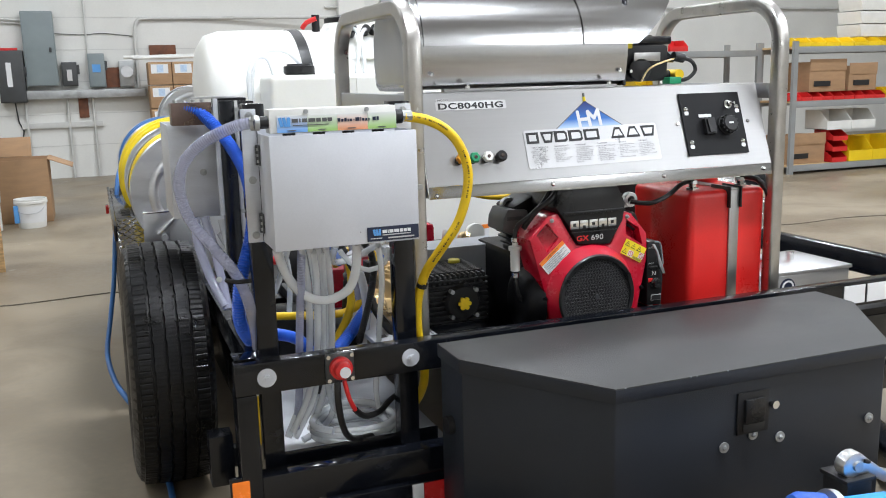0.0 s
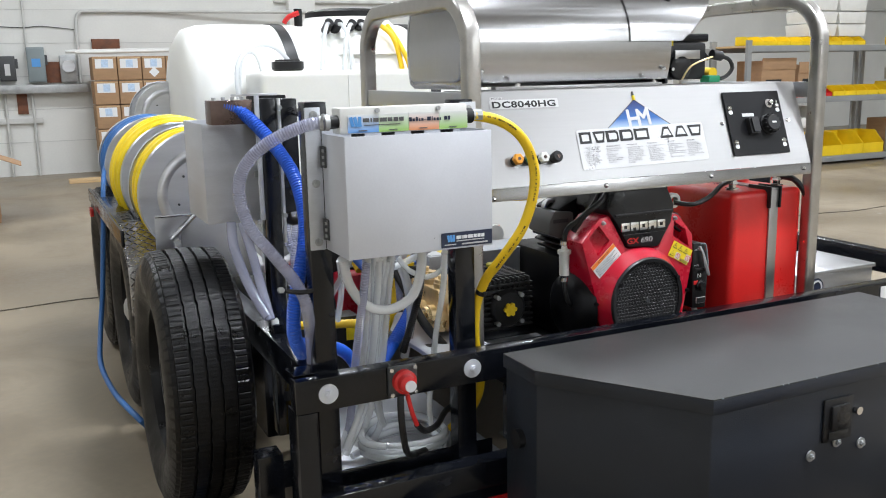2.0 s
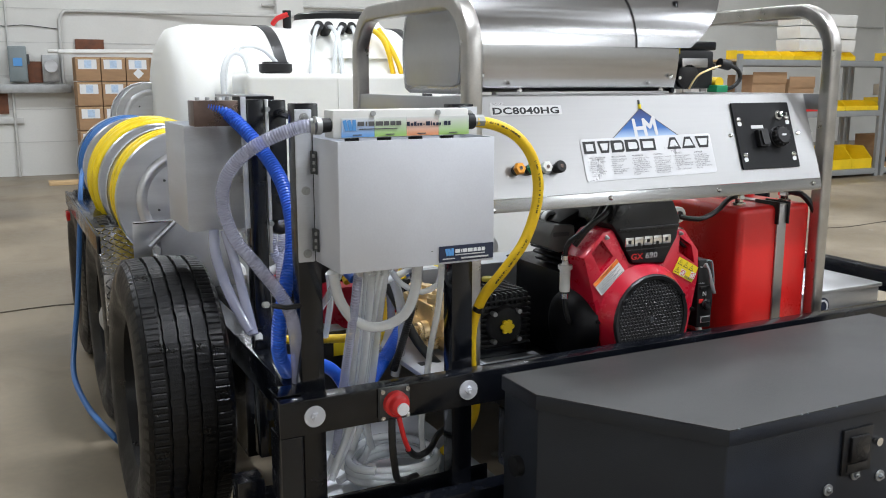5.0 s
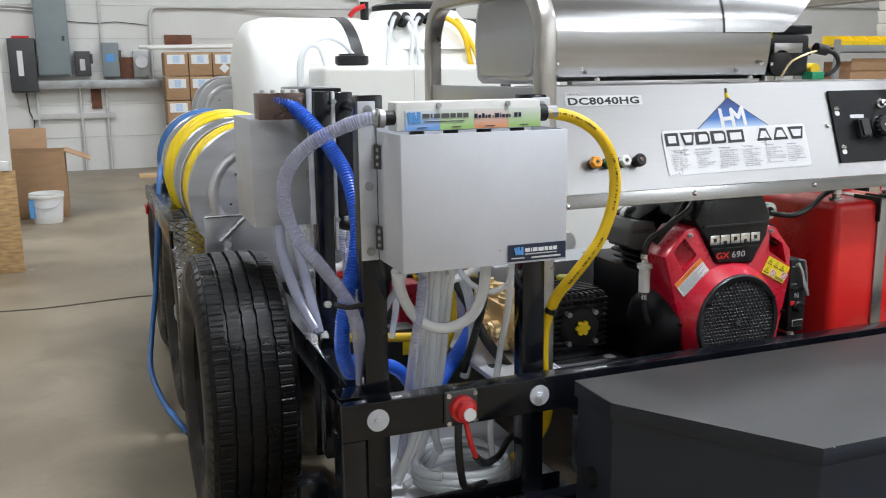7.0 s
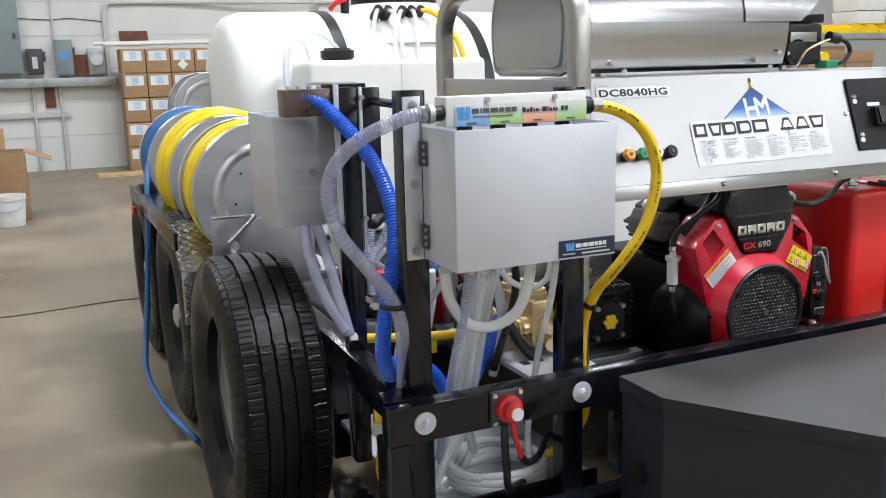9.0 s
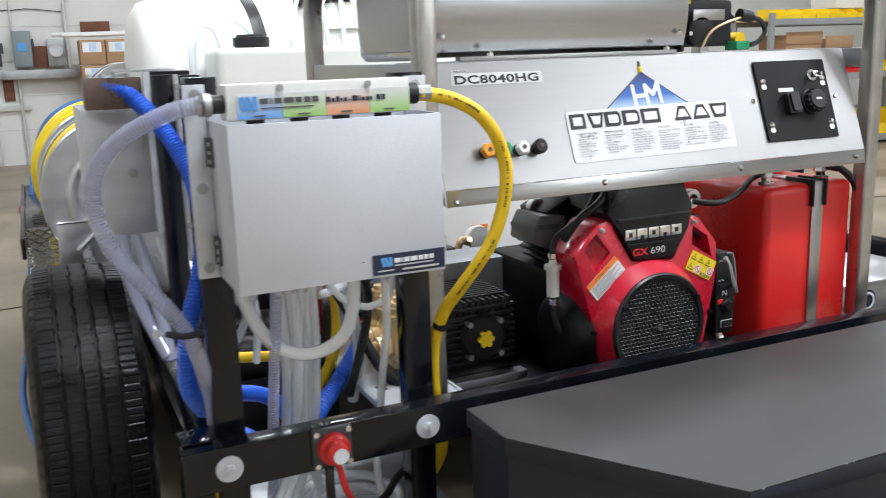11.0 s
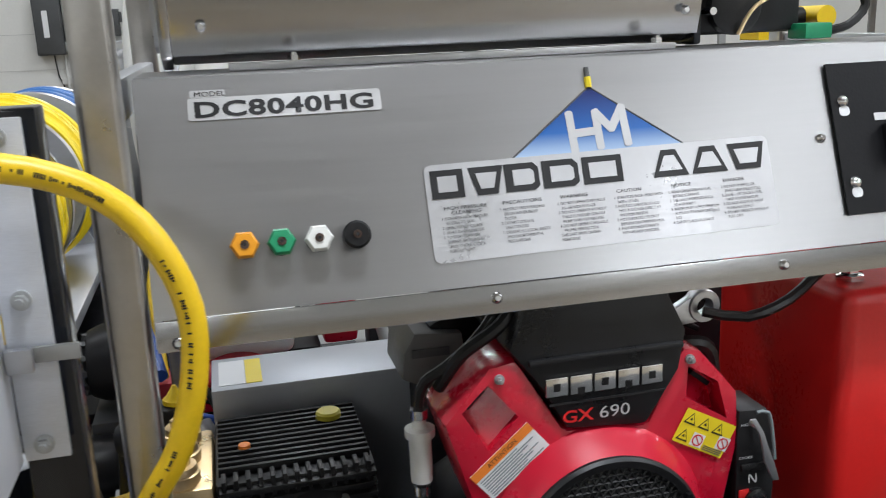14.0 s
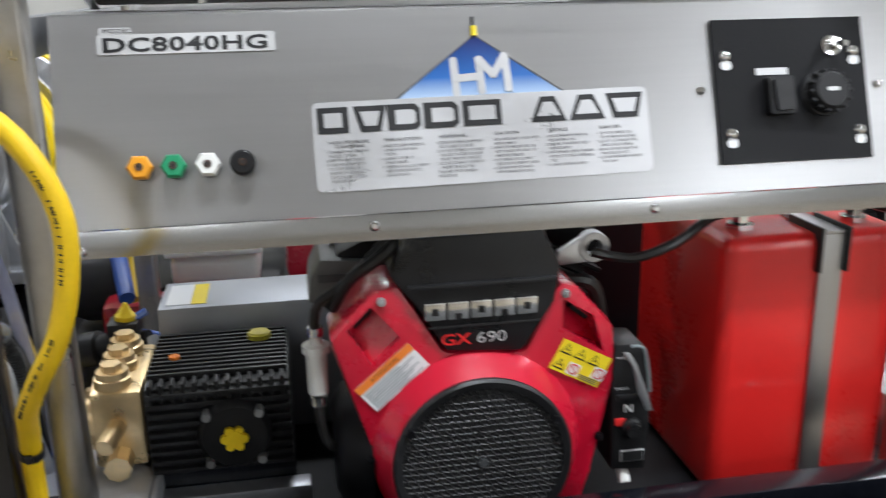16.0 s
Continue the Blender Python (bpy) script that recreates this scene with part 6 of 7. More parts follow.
# side box and posts
def side_box():
    s = thing("side_box", (0.255, 2.56, 0.845), "open grey aluminium box bolted to the side posts", "box")
    x0, x1, y0, y1, z0, z1 = 0.178, 0.335, 2.445, 2.69, 0.845, 1.092
    part("front_panel", B(x0, x1, y0, y0 + 0.003, z0, z1, 0.001), SHEET, s)
    part("back_panel", B(x0, x1, y1 - 0.003, y1, z0, z1, 0.001), SHEET, s)
    part("side_panel", B(x0, x0 + 0.003, y0 + 0.0035, y1 - 0.0035, z0, z1, 0.001), SHEET, s)
    part("side_panel", B(x1 - 0.003, x1, y0 + 0.0035, y1 - 0.0035, z0, z1, 0.001), SHEET, s)
    part("bottom_panel", B(x0 + 0.0035, x1 - 0.0035, y0 + 0.0035, y1 - 0.0035, z0, z0 + 0.003, 0.001), SHEET, s)
    mm = bmesh.new()
    bolt(mm, (0.262, 2.445, 0.965), (0, -1, 0), 0.006, 0.005, 0.009)
    part("bolt", mm, GALV, s)
    part("catch", B(0.30, 0.35, 2.436, 2.442, 0.955, 0.972, 0.001), GALV, s)


side_box()
mf = thing("outlet_manifold", (0.24, 2.38, 1.09), "dark bronze metal outlet manifold block", "manifold")
part("block", B(0.185, 0.285, 2.355, 2.42, 1.093, 1.150, 0.003), DARK_BRONZE, mf)
for k in range(4):
    part("stud", R((0.197 + k * 0.022, 2.37, 1.150), (0.197 + k * 0.022, 2.37, 1.157), 0.005, 8), GALV, mf)
sp = thing("post_frame", (0.36, 2.40, 0.571), "black steel posts with aluminium strips beside the side box", "post frame")
part("strip", B(0.287, 0.299, 2.345, 2.352, 0.86, 1.158, 0.001), SHEET, sp, "bare aluminium strip")
part("post", B(0.300, 0.338, 2.34, 2.39, 0.5715, 1.152, 0.003), BLACK_PAINT, sp)
part("post_foot", B(0.300, 0.338, 2.34, 2.39, 0.300, 0.4945, 0.003), BLACK_PAINT, sp)
part("strip", B(0.339, 0.347, 2.335, 2.345, 0.80, 1.152, 0.001), ALU, sp, "bare aluminium strip")
part("short_post", B(0.348, 0.389, 2.34, 2.39, 0.875, 1.150, 0.003), BLACK_PAINT, sp)
part("tie_bar", R((0.372, 2.338, 1.121), (0.338, 2.070, 1.121), 0.009, 10), BLACK_PAINT, sp)
part("cap", B(0.30, 0.38, 2.40, 2.48, 1.10, 1.158, 0.003), BLACK_PLATE, sp)
part("top_strip", B(0.235, 0.346, 2.352, 2.360, 1.1585, 1.164, 0.001), ALU, sp)
for z in (0.87, 1.0, 1.13):
    part("bolt", R((0.343, 2.335, z), (0.343, 2.325, z), 0.006, 6), GALV, sp)
part("angle_fitting", T([(0.355, 2.36, 0.875), (0.36, 2.37, 0.855), (0.385, 2.39, 0.845), (0.41, 2.41, 0.86)], 0.012, 10, 0.01), BLACK_PLASTIC, sp)
for pts in ([(0.410, 2.50, 0.880), (0.392, 2.50, 0.80), (0.405, 2.50, 0.745), (0.445, 2.50, 0.705)], [(0.470, 2.50, 0.840), (0.440, 2.49, 0.785), (0.405, 2.48, 0.745), (0.395, 2.46, 0.66)], [(0.455, 2.54, 0.90), (0.43, 2.54, 0.82), (0.42, 2.53, 0.72), (0.43, 2.52, 0.62)]):
    hose("drain_hose", pts, 0.011, CLEAR_RIB, "clear ribbed hose behind the side posts", 0.0014, 0.006, 12)

sw = thing("battery_switch", (0.49, 1.96, 0.533), "red rotary battery cut-off switch on a grey plate", "switch")
part("plate", B(0.452, 0.522, 1.958, 1.9695, 0.500, 0.572, 0.006), DARK_ENAMEL, sw)
part("dial", lathe(bmesh.new(), (0.487, 1.958, 0.537), (0.487, 1.925, 0.537), [(0, 0.027), (0.4, 0.027), (0.5, 0.021), (0.9, 0.019), (1, 0.015)], 28), RED_PLASTIC, sw)
part("dial_face", R((0.490, 1.925, 0.534), (0.490, 1.9215, 0.534), 0.013, 20), LABEL_WHITE, sw)
for dx in (-0.028, 0.028):
    for dz in (-0.028, 0.029):
        part("screw", R((0.487 + dx, 1.958, 0.536 + dz), (0.487 + dx, 1.954, 0.536 + dz), 0.005, 10), CHROME, sw)
hose("battery_cable", [(0.478, 1.955, 0.505), (0.476, 1.95, 0.46), (0.485, 1.96, 0.40), (0.51, 2.0, 0.345), (0.56, 2.06, 0.31), (0.62, 2.10, 0.30)], 0.008, CABLE, "black battery cable below the switch", group="cables")
hose("battery_cable", [(0.494, 1.955, 0.505), (0.503, 1.95, 0.46), (0.52, 1.965, 0.425)], 0.0055, RED_PLASTIC, "red battery cable below the switch", group="cables")
hose("battery_cable", [(0.52, 1.965, 0.425), (0.55, 1.99, 0.395), (0.60, 2.03, 0.385), (0.66, 2.09, 0.395), (0.75, 2.12, 0.40)], 0.0075, CABLE, "black sleeved battery cable", group="cables")

# clear tubes hanging below the mixer box
random.seed(4)
TUBES = [([(0.355, 1.950, 0.829), (0.378, 1.980, 0.765), (0.419, 2.000, 0.710), (0.472, 2.000, 0.691), (0.523, 1.990, 0.713), (0.539, 1.970, 0.768), (0.537, 1.950, 0.829)], 0.0112),
         ([(0.407, 1.940, 0.837), (0.439, 2.040, 0.709), (0.450, 2.120, 0.525), (0.434, 2.140, 0.417), (0.401, 2.130, 0.348), (0.384, 2.120, 0.319)], 0.0088),
         ([(0.425, 1.940, 0.835), (0.460, 2.050, 0.704), (0.472, 2.130, 0.519), (0.465, 2.160, 0.404), (0.427, 2.150, 0.335), (0.406, 2.140, 0.306)], 0.0088),
         ([(0.444, 1.940, 0.833), (0.479, 2.060, 0.700), (0.492, 2.150, 0.509), (0.512, 2.180, 0.389), (0.530, 2.200, 0.337)], 0.0088),
         ([(0.462, 1.940, 0.832), (0.500, 2.070, 0.695), (0.517, 2.170, 0.499), (0.492, 2.200, 0.371), (0.457, 2.200, 0.295)], 0.0088),
         ([(0.586, 1.940, 0.821), (0.609, 2.000, 0.724), (0.618, 2.060, 0.610), (0.615, 2.080, 0.515), (0.613, 2.100, 0.417), (0.627, 2.120, 0.339)], 0.0072),
         ([(0.50, 2.0, 0.82), (0.53, 2.15, 0.75), (0.60, 2.22, 0.74), (0.66, 2.18, 0.78), (0.67, 2.05, 0.84)], 0.009),
         ([(0.385, 1.96, 0.84), (0.38, 2.1, 0.72), (0.36, 2.2, 0.62), (0.37, 2.25, 0.5)], 0.007),
         ([(0.435, 1.945, 0.820), (0.456, 2.020, 0.717), (0.463, 2.090, 0.543), (0.440, 2.120, 0.416), (0.393, 2.100, 0.338)], 0.0085),
         ([(0.457, 1.955, 0.816), (0.488, 2.080, 0.673), (0.509, 2.180, 0.494), (0.542, 2.260, 0.331), (0.481, 2.220, 0.256)], 0.0080),
         ([(0.502, 2.200, 0.401), (0.523, 2.200, 0.365), (0.518, 2.200, 0.329), (0.481, 2.180, 0.301), (0.430, 2.160, 0.289)], 0.0085),
         ([(0.525, 2.060, 0.795), (0.548, 2.060, 0.763), (0.596, 2.060, 0.739), (0.637, 2.060, 0.754), (0.646, 2.060, 0.790)], 0.0065),
         ([(0.405, 2.120, 0.788), (0.418, 2.150, 0.717), (0.422, 2.200, 0.625)], 0.0072)]
for pts, r in TUBES:
    hose("clear_tube", pts, r, CLEAR_HOSE, "clear vinyl tube hanging below the mixer box", group="clear tubes")
hose("braided_hose", [(0.410, 1.955, 0.822), (0.410, 1.980, 0.744), (0.412, 2.030, 0.633), (0.416, 2.080, 0.527), (0.418, 2.120, 0.420), (0.410, 2.140, 0.332)], 0.0088, CLEAR_RIB, "clear wire-reinforced tube in the frame", 0.0018, 0.006, 12)
hose("blue_hose", [(0.333, 2.200, 0.579), (0.435, 2.260, 0.537), (0.481, 2.280, 0.494), (0.499, 2.280, 0.443), (0.452, 2.280, 0.416), (0.376, 2.250, 0.452)], 0.0155, BLUE_HOSE, "blue vinyl hose curling in the frame", seg=14)
hose("blue_hose", [(0.687, 2.360, 0.586), (0.652, 2.330, 0.555), (0.603, 2.300, 0.513), (0.551, 2.260, 0.477), (0.497, 2.250, 0.406)], 0.017, BLUE_HOSE, "blue vinyl hose running to the pump head", 0.0015, 0.0065, 14)
hose("yellow_hose", [(0.36, 2.6, 0.52), (0.50, 2.55, 0.515), (0.64, 2.50, 0.52), (0.70, 2.5, 0.55)], 0.012, YELLOW_HOSE, "yellow hose running behind the tubes")
hose("yellow_hose", [(0.350, 2.32, 0.470), (0.341, 2.30, 0.430), (0.340, 2.30, 0.393), (0.347, 2.30, 0.351), (0.340, 2.30, 0.297), (0.352, 2.30, 0.240)], 0.0105, YELLOW_HOSE, "short yellow hose by the corner post")
ft = thing("hose_joiner", (0.340, 2.30, 0.39), "white plastic joiner on a yellow hose", "hose joiner")
part("sleeve", lathe(bmesh.new(), (0.3405, 2.30, 0.408), (0.340, 2.30, 0.380), [(0, 0.0108), (0, 0.0150), (0.3, 0.0135), (0.7, 0.0135), (1, 0.0150), (1, 0.0108)], 18, False), WHITE_PLASTIC, ft)
hose("black_hose", [(0.60, 2.35, 0.75), (0.64, 2.30, 0.66), (0.68, 2.26, 0.56), (0.72, 2.2, 0.5)], 0.012, CABLE, "black rubber hose in front of the pump")
# coil of clear tube on the floor plate
pts = []
for k in range(66):
    a = 2 * math.pi * k / 14
    rr = 0.102 + 0.008 * math.sin(k * 1.3)
    pts.append((0.572 + 0.012 * math.sin(k * 0.17) + rr * 1.0 * math.cos(a), 2.165 + 0.010 * math.cos(k * 0.13) + rr * 0.8 * math.sin(a), 0.278 + 0.012 * (k / 14) + 0.007 * math.sin(k * 0.45)))
hose("tube_coil", pts, 0.0095, CLEAR_HOSE, "coil of clear vinyl tube lying on the floor plate")

# more hoses between wheel and posts
for i, (pts, r, mt) in enumerate((([(0.230, 2.420, 0.850), (0.229, 2.400, 0.788), (0.249, 2.360, 0.702), (0.278, 2.300, 0.628)], 0.013, CLEAR_RIB),
                                  ([(0.252, 2.400, 0.851), (0.264, 2.380, 0.789), (0.274, 2.350, 0.715), (0.284, 2.300, 0.621)], 0.012, CLEAR_RIB),
                                  ([(0.304, 2.500, 0.791), (0.330, 2.500, 0.747), (0.386, 2.500, 0.720), (0.445, 2.500, 0.765)], 0.014, CLEAR_HOSE),
                                  ([(0.301, 2.450, 0.833), (0.311, 2.420, 0.750), (0.312, 2.380, 0.664), (0.306, 2.340, 0.594)], 0.010, CLEAR_HOSE))):
    hose("drain_hose", pts, r, mt, "clear hose hanging beside the wheel")


# ---- hose reels ----
def reel(y0, y1, x, z, R0, hosemat, label, crank=False, hub=0.10, fill=0.9):
    r = thing("hose_reel", (x, (y0 + y1) / 2, z - R0), label, "hose reel", "hose reels")
    for y, s in ((y0, -1), (y1, 1)):
        m = bmesh.new()
        lathe(m, (x, y, z), (x, y + 0.02 * s, z), [(0, 0.02), (0, R0 - 0.012), (0.3, R0 - 0.012), (0.3, R0), (-0.5, R0 + 0.004), (-0.6, R0), (0.0, R0 - 0.004)], 64, False)
        lathe(m, (x, y + 0.001 * s, z), (x, y + 0.012 * s, z), [(0, 0.15), (0.8, 0.142), (1, 0.134), (0.8, 0.126), (0.1, 0.118), (0.1, 0.02)], 64, False)
        d = part("flange", m, ALU, r, "spun steel flange")
        for k in range(6):
            a = k * math.pi / 3 + 0.3
            part("rivet", R((x + 0.09 * math.cos(a), y + 0.002 * s, z + 0.09 * math.sin(a)), (x + 0.09 * math.cos(a), y + 0.007 * s, z + 0.09 * math.sin(a)), 0.004, 8), DARK_ENAMEL, d)
    part("drum", R((x, y0 + 0.004, z), (x, y1 - 0.004, z), hub, 32), STEEL_DULL, r)
    if hosemat:
        n = int((y1 - y0 - 0.03) / 0.019)
        turns = []
        for j in range(40 * n):
            a = 2 * math.pi * j / 40
            v = (j // 40 + 0.5) / n
            rr = R0 * fill + 0.012 * (1 - (2 * v - 1) ** 2) + 0.006 * math.sin(v * 19.0 + 0.9 * math.sin(a)) + 0.002 * math.sin(j * 0.31)
            turns.append((x + rr * math.cos(a), y0 + 0.025 + 0.019 * j / 40 + 0.002 * math.sin(a * 2.3), z + rr * math.sin(a)))
        part("wound_hose", T(turns, 0.0102, 7, 0.05), hosemat, r, "hose wound in a spiral")
        part("inner_winding", R((x, y0 + 0.012, z), (x, y1 - 0.012, z), R0 * fill - 0.006, 40), hosemat, r)
    return r


reel(3.10, 3.36, 0.300, 0.838, 0.205, YELLOW_REEL, "steel hose reel wound with yellow hose", fill=0.88)
reel(3.56, 3.86, 0.300, 0.838, 0.205, YELLOW_REEL, "steel hose reel wound with bright yellow hose", fill=0.98)
reel(4.12, 4.44, 0.300, 0.838, 0.205, PALE_BLUE, "steel hose reel wound with blue hose", fill=0.9)
reel(5.15, 5.40, 0.53, 1.0, 0.18, None, "bare steel hose reel mounted high on the trailer")
rs = thing("reel_stand", (0.33, 3.65, 0.463), "steel stand carrying the hose reels", "stand")
for y in (3.06, 3.46, 3.99, 4.50):
    part("upright", prism(bmesh.new(), [(0.20, 0.571), (0.46, 0.571), (0.36, 0.86), (0.29, 0.86)], "y", y, y + 0.008, 0.001), STEEL_DULL, rs)
part("base", B(0.16, 0.50, 3.04, 4.53, 0.571, 0.60, 0.004), STEEL_DULL, rs)
part("plate", B(0.20, 0.42, 3.012, 3.018, 0.60, 0.78, 0.002), STEEL_DULL, rs)
bracket = [(0.122, 2.990, 0.798), (0.241, 2.990, 0.793), (0.172, 2.990, 0.717), (0.170, 2.990, 0.616), (0.119, 2.990, 0.621)]
part("bracket_plate", prism(bmesh.new(), [(p[0], p[2]) for p in bracket], "y", 2.988, 2.992, 0.0005), ALU, rs, "folded bright steel bracket")
part("bracket_lip", B(bracket[0][0], bracket[1][0], 2.972, 2.987, bracket[0][2] - 0.006, bracket[0][2], 0.002), CHROME, rs)
part("bracket_brace", R((0.241, 2.975, 0.795), (0.164, 2.975, 0.724), 0.0075, 8), STEEL_DULL, rs)
part("side_sheet", prism(bmesh.new(), [(2.992, 0.60), (2.992, 0.74), (3.40, 0.70), (3.40, 0.60)], "x", 0.186, 0.190, 0.0005), STEEL_DULL, rs)
part("bracket_bolt", R((0.184, 2.985, 0.712), (0.182, 2.965, 0.712), 0.010, 8), GALV, rs)
part("reel_riser", B(0.40, 0.66, 5.2, 5.35, 0.463, 0.83, 0.01), STEEL_DULL, rs)
hose("blue_hose", [(0.112, 4.28, 0.90), (0.108, 4.22, 0.86), (0.078, 4.080, 0.802), (0.047, 3.950, 0.599), (0.021, 3.880, 0.394), (-0.009, 3.780, 0.247), (-0.029, 3.600, 0.173), (-0.011, 3.300, 0.155), (0.029, 3.050, 0.152), (0.077, 3.056, 0.076), (0.10, 2.62, 0.074), (0.111, 2.468, 0.076), (0.10, 1.9, 0.076)], 0.0095, PALE_BLUE, "pale blue hose hanging down onto the floor")


# ---- tanks ----
MARK = (1.458, 4.666, 1.358)
GROMMETS = [(1.262, 4.660, 1.453), (1.312, 4.660, 1.451), (1.385, 4.660, 1.450), (1.433, 4.660, 1.451), (1.482, 4.660, 1.452)]


def water_tank():
    t = thing("water_tank", (1.25, 4.98, 0.463), "large white polyethylene water tank with a black lid", "water tank")
    m = bmesh.new()
    prof = [(0.0, 0.02), (0.0, 0.30), (0.012, 0.42), (0.035, 0.475), (0.08, 0.497), (0.13, 0.50), (0.87, 0.50), (0.92, 0.497), (0.965, 0.475), (0.988, 0.42), (1, 0.3), (1, 0.02)]
    lathe(m, (0.53, 4.98, 0.965), (2.15, 4.98, 0.965), prof, 72)
    part("shell", m, POLY, t)
    part("saddle", B(0.62, 2.05, 4.62, 5.34, 0.463, 0.62, 0.02), POLY, t)
    for x in (1.02, 1.75):
        sm = bmesh.new()
        lathe(sm, (x, 4.98, 0.965), (x + 0.055, 4.98, 0.965), [(0, 0.501), (0, 0.505), (1, 0.505), (1, 0.501)], 72, False)
        part("strap", sm, BLACK_PLASTIC, t, "black hold-down strap")
    part("neck", lathe(bmesh.new(), (1.47, 4.98, 1.30), (1.47, 4.98, 1.50), [(0, 0.42), (0.4, 0.36), (0.8, 0.26), (0.9, 0.235), (1, 0.225)], 48), POLY, t)
    part("lid", lathe(bmesh.new(), (1.47, 4.98, 1.50), (1.47, 4.98, 1.545), [(0, 0.215), (0.1, 0.222), (0.6, 0.222), (0.8, 0.205), (1, 0.15)], 48), BLACK_PLASTIC, t, "round black lid")
    for p in GROMMETS:
        p = Vector(p)
        part("grommet", R(p + Vector((0, 0.06, -0.03)), p + Vector((0, -0.012, 0.008)), 0.023, 16), BLACK_PLASTIC, t)
    p = Vector(MARK)
    out = Vector((0, p.y - 4.98, p.z - 0.965)).normalized()
    part("maker_mark", R(p - out * 0.02, p + out * 0.003, 0.045, 28), LABEL_BLUE, t, "blue round mark")
    part("vent_valve", T([(1.10, 4.90, 1.47), (1.12, 4.88, 1.50), (1.17, 4.86, 1.52)], 0.013, 10), RED_PLASTIC, t, "red valve handle")
    part("vent_base", R((1.17, 4.88, 1.45), (1.17, 4.88, 1.54), 0.022, 12), BLACK_PLASTIC, t)


water_tank()
for i, g in enumerate(GROMMETS):
    g = Vector(g)
    way = (-0.09, 0.03, -0.10, -0.02, 0.14)[i]
    line = [g, g + Vector((0.3 * way, -0.05, -0.01)), g + Vector((0.7 * way, -0.10, -0.09)), g + Vector((way, -0.12, -0.30))]
    if i < 4:
        hose("clear_tube", line, 0.011, CLEAR_HOSE, "clear tube running down the water tank", group="clear tubes")
    else:
        hose("yellow_hose", line, 0.013, YELLOW_HOSE, "yellow hose running down the water tank")
hose("yellow_hose", [(1.563, 4.620, 1.445), (1.597, 4.560, 1.361), (1.631, 4.520, 1.264), (1.646, 4.500, 1.167)], 0.013, YELLOW_HOSE, "yellow hose running down the water tank")
dt = thing("detergent_tank", (1.15, 4.36, 0.463), "white rectangular detergent tank with a black cap", "detergent tank")
part("shell", B(0.785, 1.62, 4.23, 4.52, 0.463, 1.222, 0.03, seg=4), POLY, dt)
part("cap", lathe(bmesh.new(), (0.955, 4.37, 1.222), (0.955, 4.37, 1.275), [(0, 0.062), (0.2, 0.075), (0.8, 0.075), (0.85, 0.06), (1, 0.058)], 28), BLACK_PLASTIC, dt, "ribbed black cap")
part("seam", B(1.2, 1.206, 4.226, 4.231, 0.5, 1.2, 0.001), POLY, dt)
hose("clear_tube", [(0.83, 4.33, 1.20), (0.80, 4.34, 1.30), (0.74, 4.33, 1.30), (0.70, 4.3, 1.22), (0.70, 4.28, 1.05)], 0.011, CLEAR_HOSE, "clear tube looping out of the detergent tank", group="clear tubes")
hose("clear_tube", [(1.0, 4.42, 1.24), (0.92, 4.44, 1.33), (0.82, 4.44, 1.34), (0.74, 4.4, 1.26), (0.72, 4.38, 1.05)], 0.011, CLEAR_HOSE, "clear tube looping out of the detergent tank", group="clear tubes")


# ---- second engine behind ----
def small_engine():
    e = thing("small_engine", (0.88, 3.0, 0.463), "small red petrol engine with a white fuel tank", "engine")
    part("shroud", lathe(bmesh.new(), (0.56, 2.96, 0.585), (0.68, 2.96, 0.585), [(0, 0.065), (0.2, 0.075), (1, 0.08)], 32), BLACK_PLASTIC, e)
    part("recoil_grille", lathe(bmesh.new(), (0.552, 2.96, 0.585), (0.56, 2.96, 0.585), [(0, 0.05), (1, 0.062)], 24), BLACK_PLATE, e)
    for k in range(12):
        a = math.pi * k / 6
        part("grille_bar", R((0.550, 2.96 + 0.03 * math.cos(a), 0.585 + 0.03 * math.sin(a)), (0.554, 2.96 + 0.060 * math.cos(a), 0.585 + 0.060 * math.sin(a)), 0.006, 6), DARK_ENAMEL, e)
    part("block", B(0.68, 1.0, 2.87, 3.12, 0.463, 0.60, 0.02), BLACK_PLATE, e)
    part("fuel_tank", B(0.768, 0.946, 2.86, 3.06, 0.592, 0.665, 0.025, seg=4), POLY, e, "white plastic fuel tank")
    part("tank_flange", B(0.760, 0.954, 2.85, 3.07, 0.662, 0.674, 0.005), POLY, e)
    part("tank_band", B(0.755, 0.96, 2.855, 3.05, 0.578, 0.5915, 0.004), RED_ENGINE, e)
    part("air_cleaner", B(1.0, 1.07, 2.86, 3.0, 0.60, 0.70, 0.015), RED_ENGINE, e)
    part("silencer", R((0.83, 3.2, 0.74), (1.05, 3.2, 0.74), 0.045, 24), GALV, e)
    part("base_rail", B(0.56, 1.1, 2.86, 3.15, 0.463, 0.50, 0.004), DARK_ENAMEL, e)


small_engine()
# booster pump, fittings and clutter between the frames
cl = thing("transfer_pump", (0.55, 2.85, 0.28), "black transfer pump with hose fittings", "pump")
part("body", lathe(bmesh.new(), (0.48, 2.85, 0.42), (0.62, 2.85, 0.42), [(0, 0.05), (0.1, 0.06), (0.9, 0.06), (1, 0.05)], 24), BLACK_PLASTIC, cl)
part("motor", R((0.62, 2.85, 0.42), (0.78, 2.85, 0.42), 0.048, 24), GALV, cl)
part("foot", B(0.5, 0.76, 2.80, 2.90, 0.20, 0.37, 0.006), BLACK_PLASTIC, cl)
vl = thing("ball_valve", (0.79, 2.62, 0.70), "black ball valve with a yellow handle", "valve")
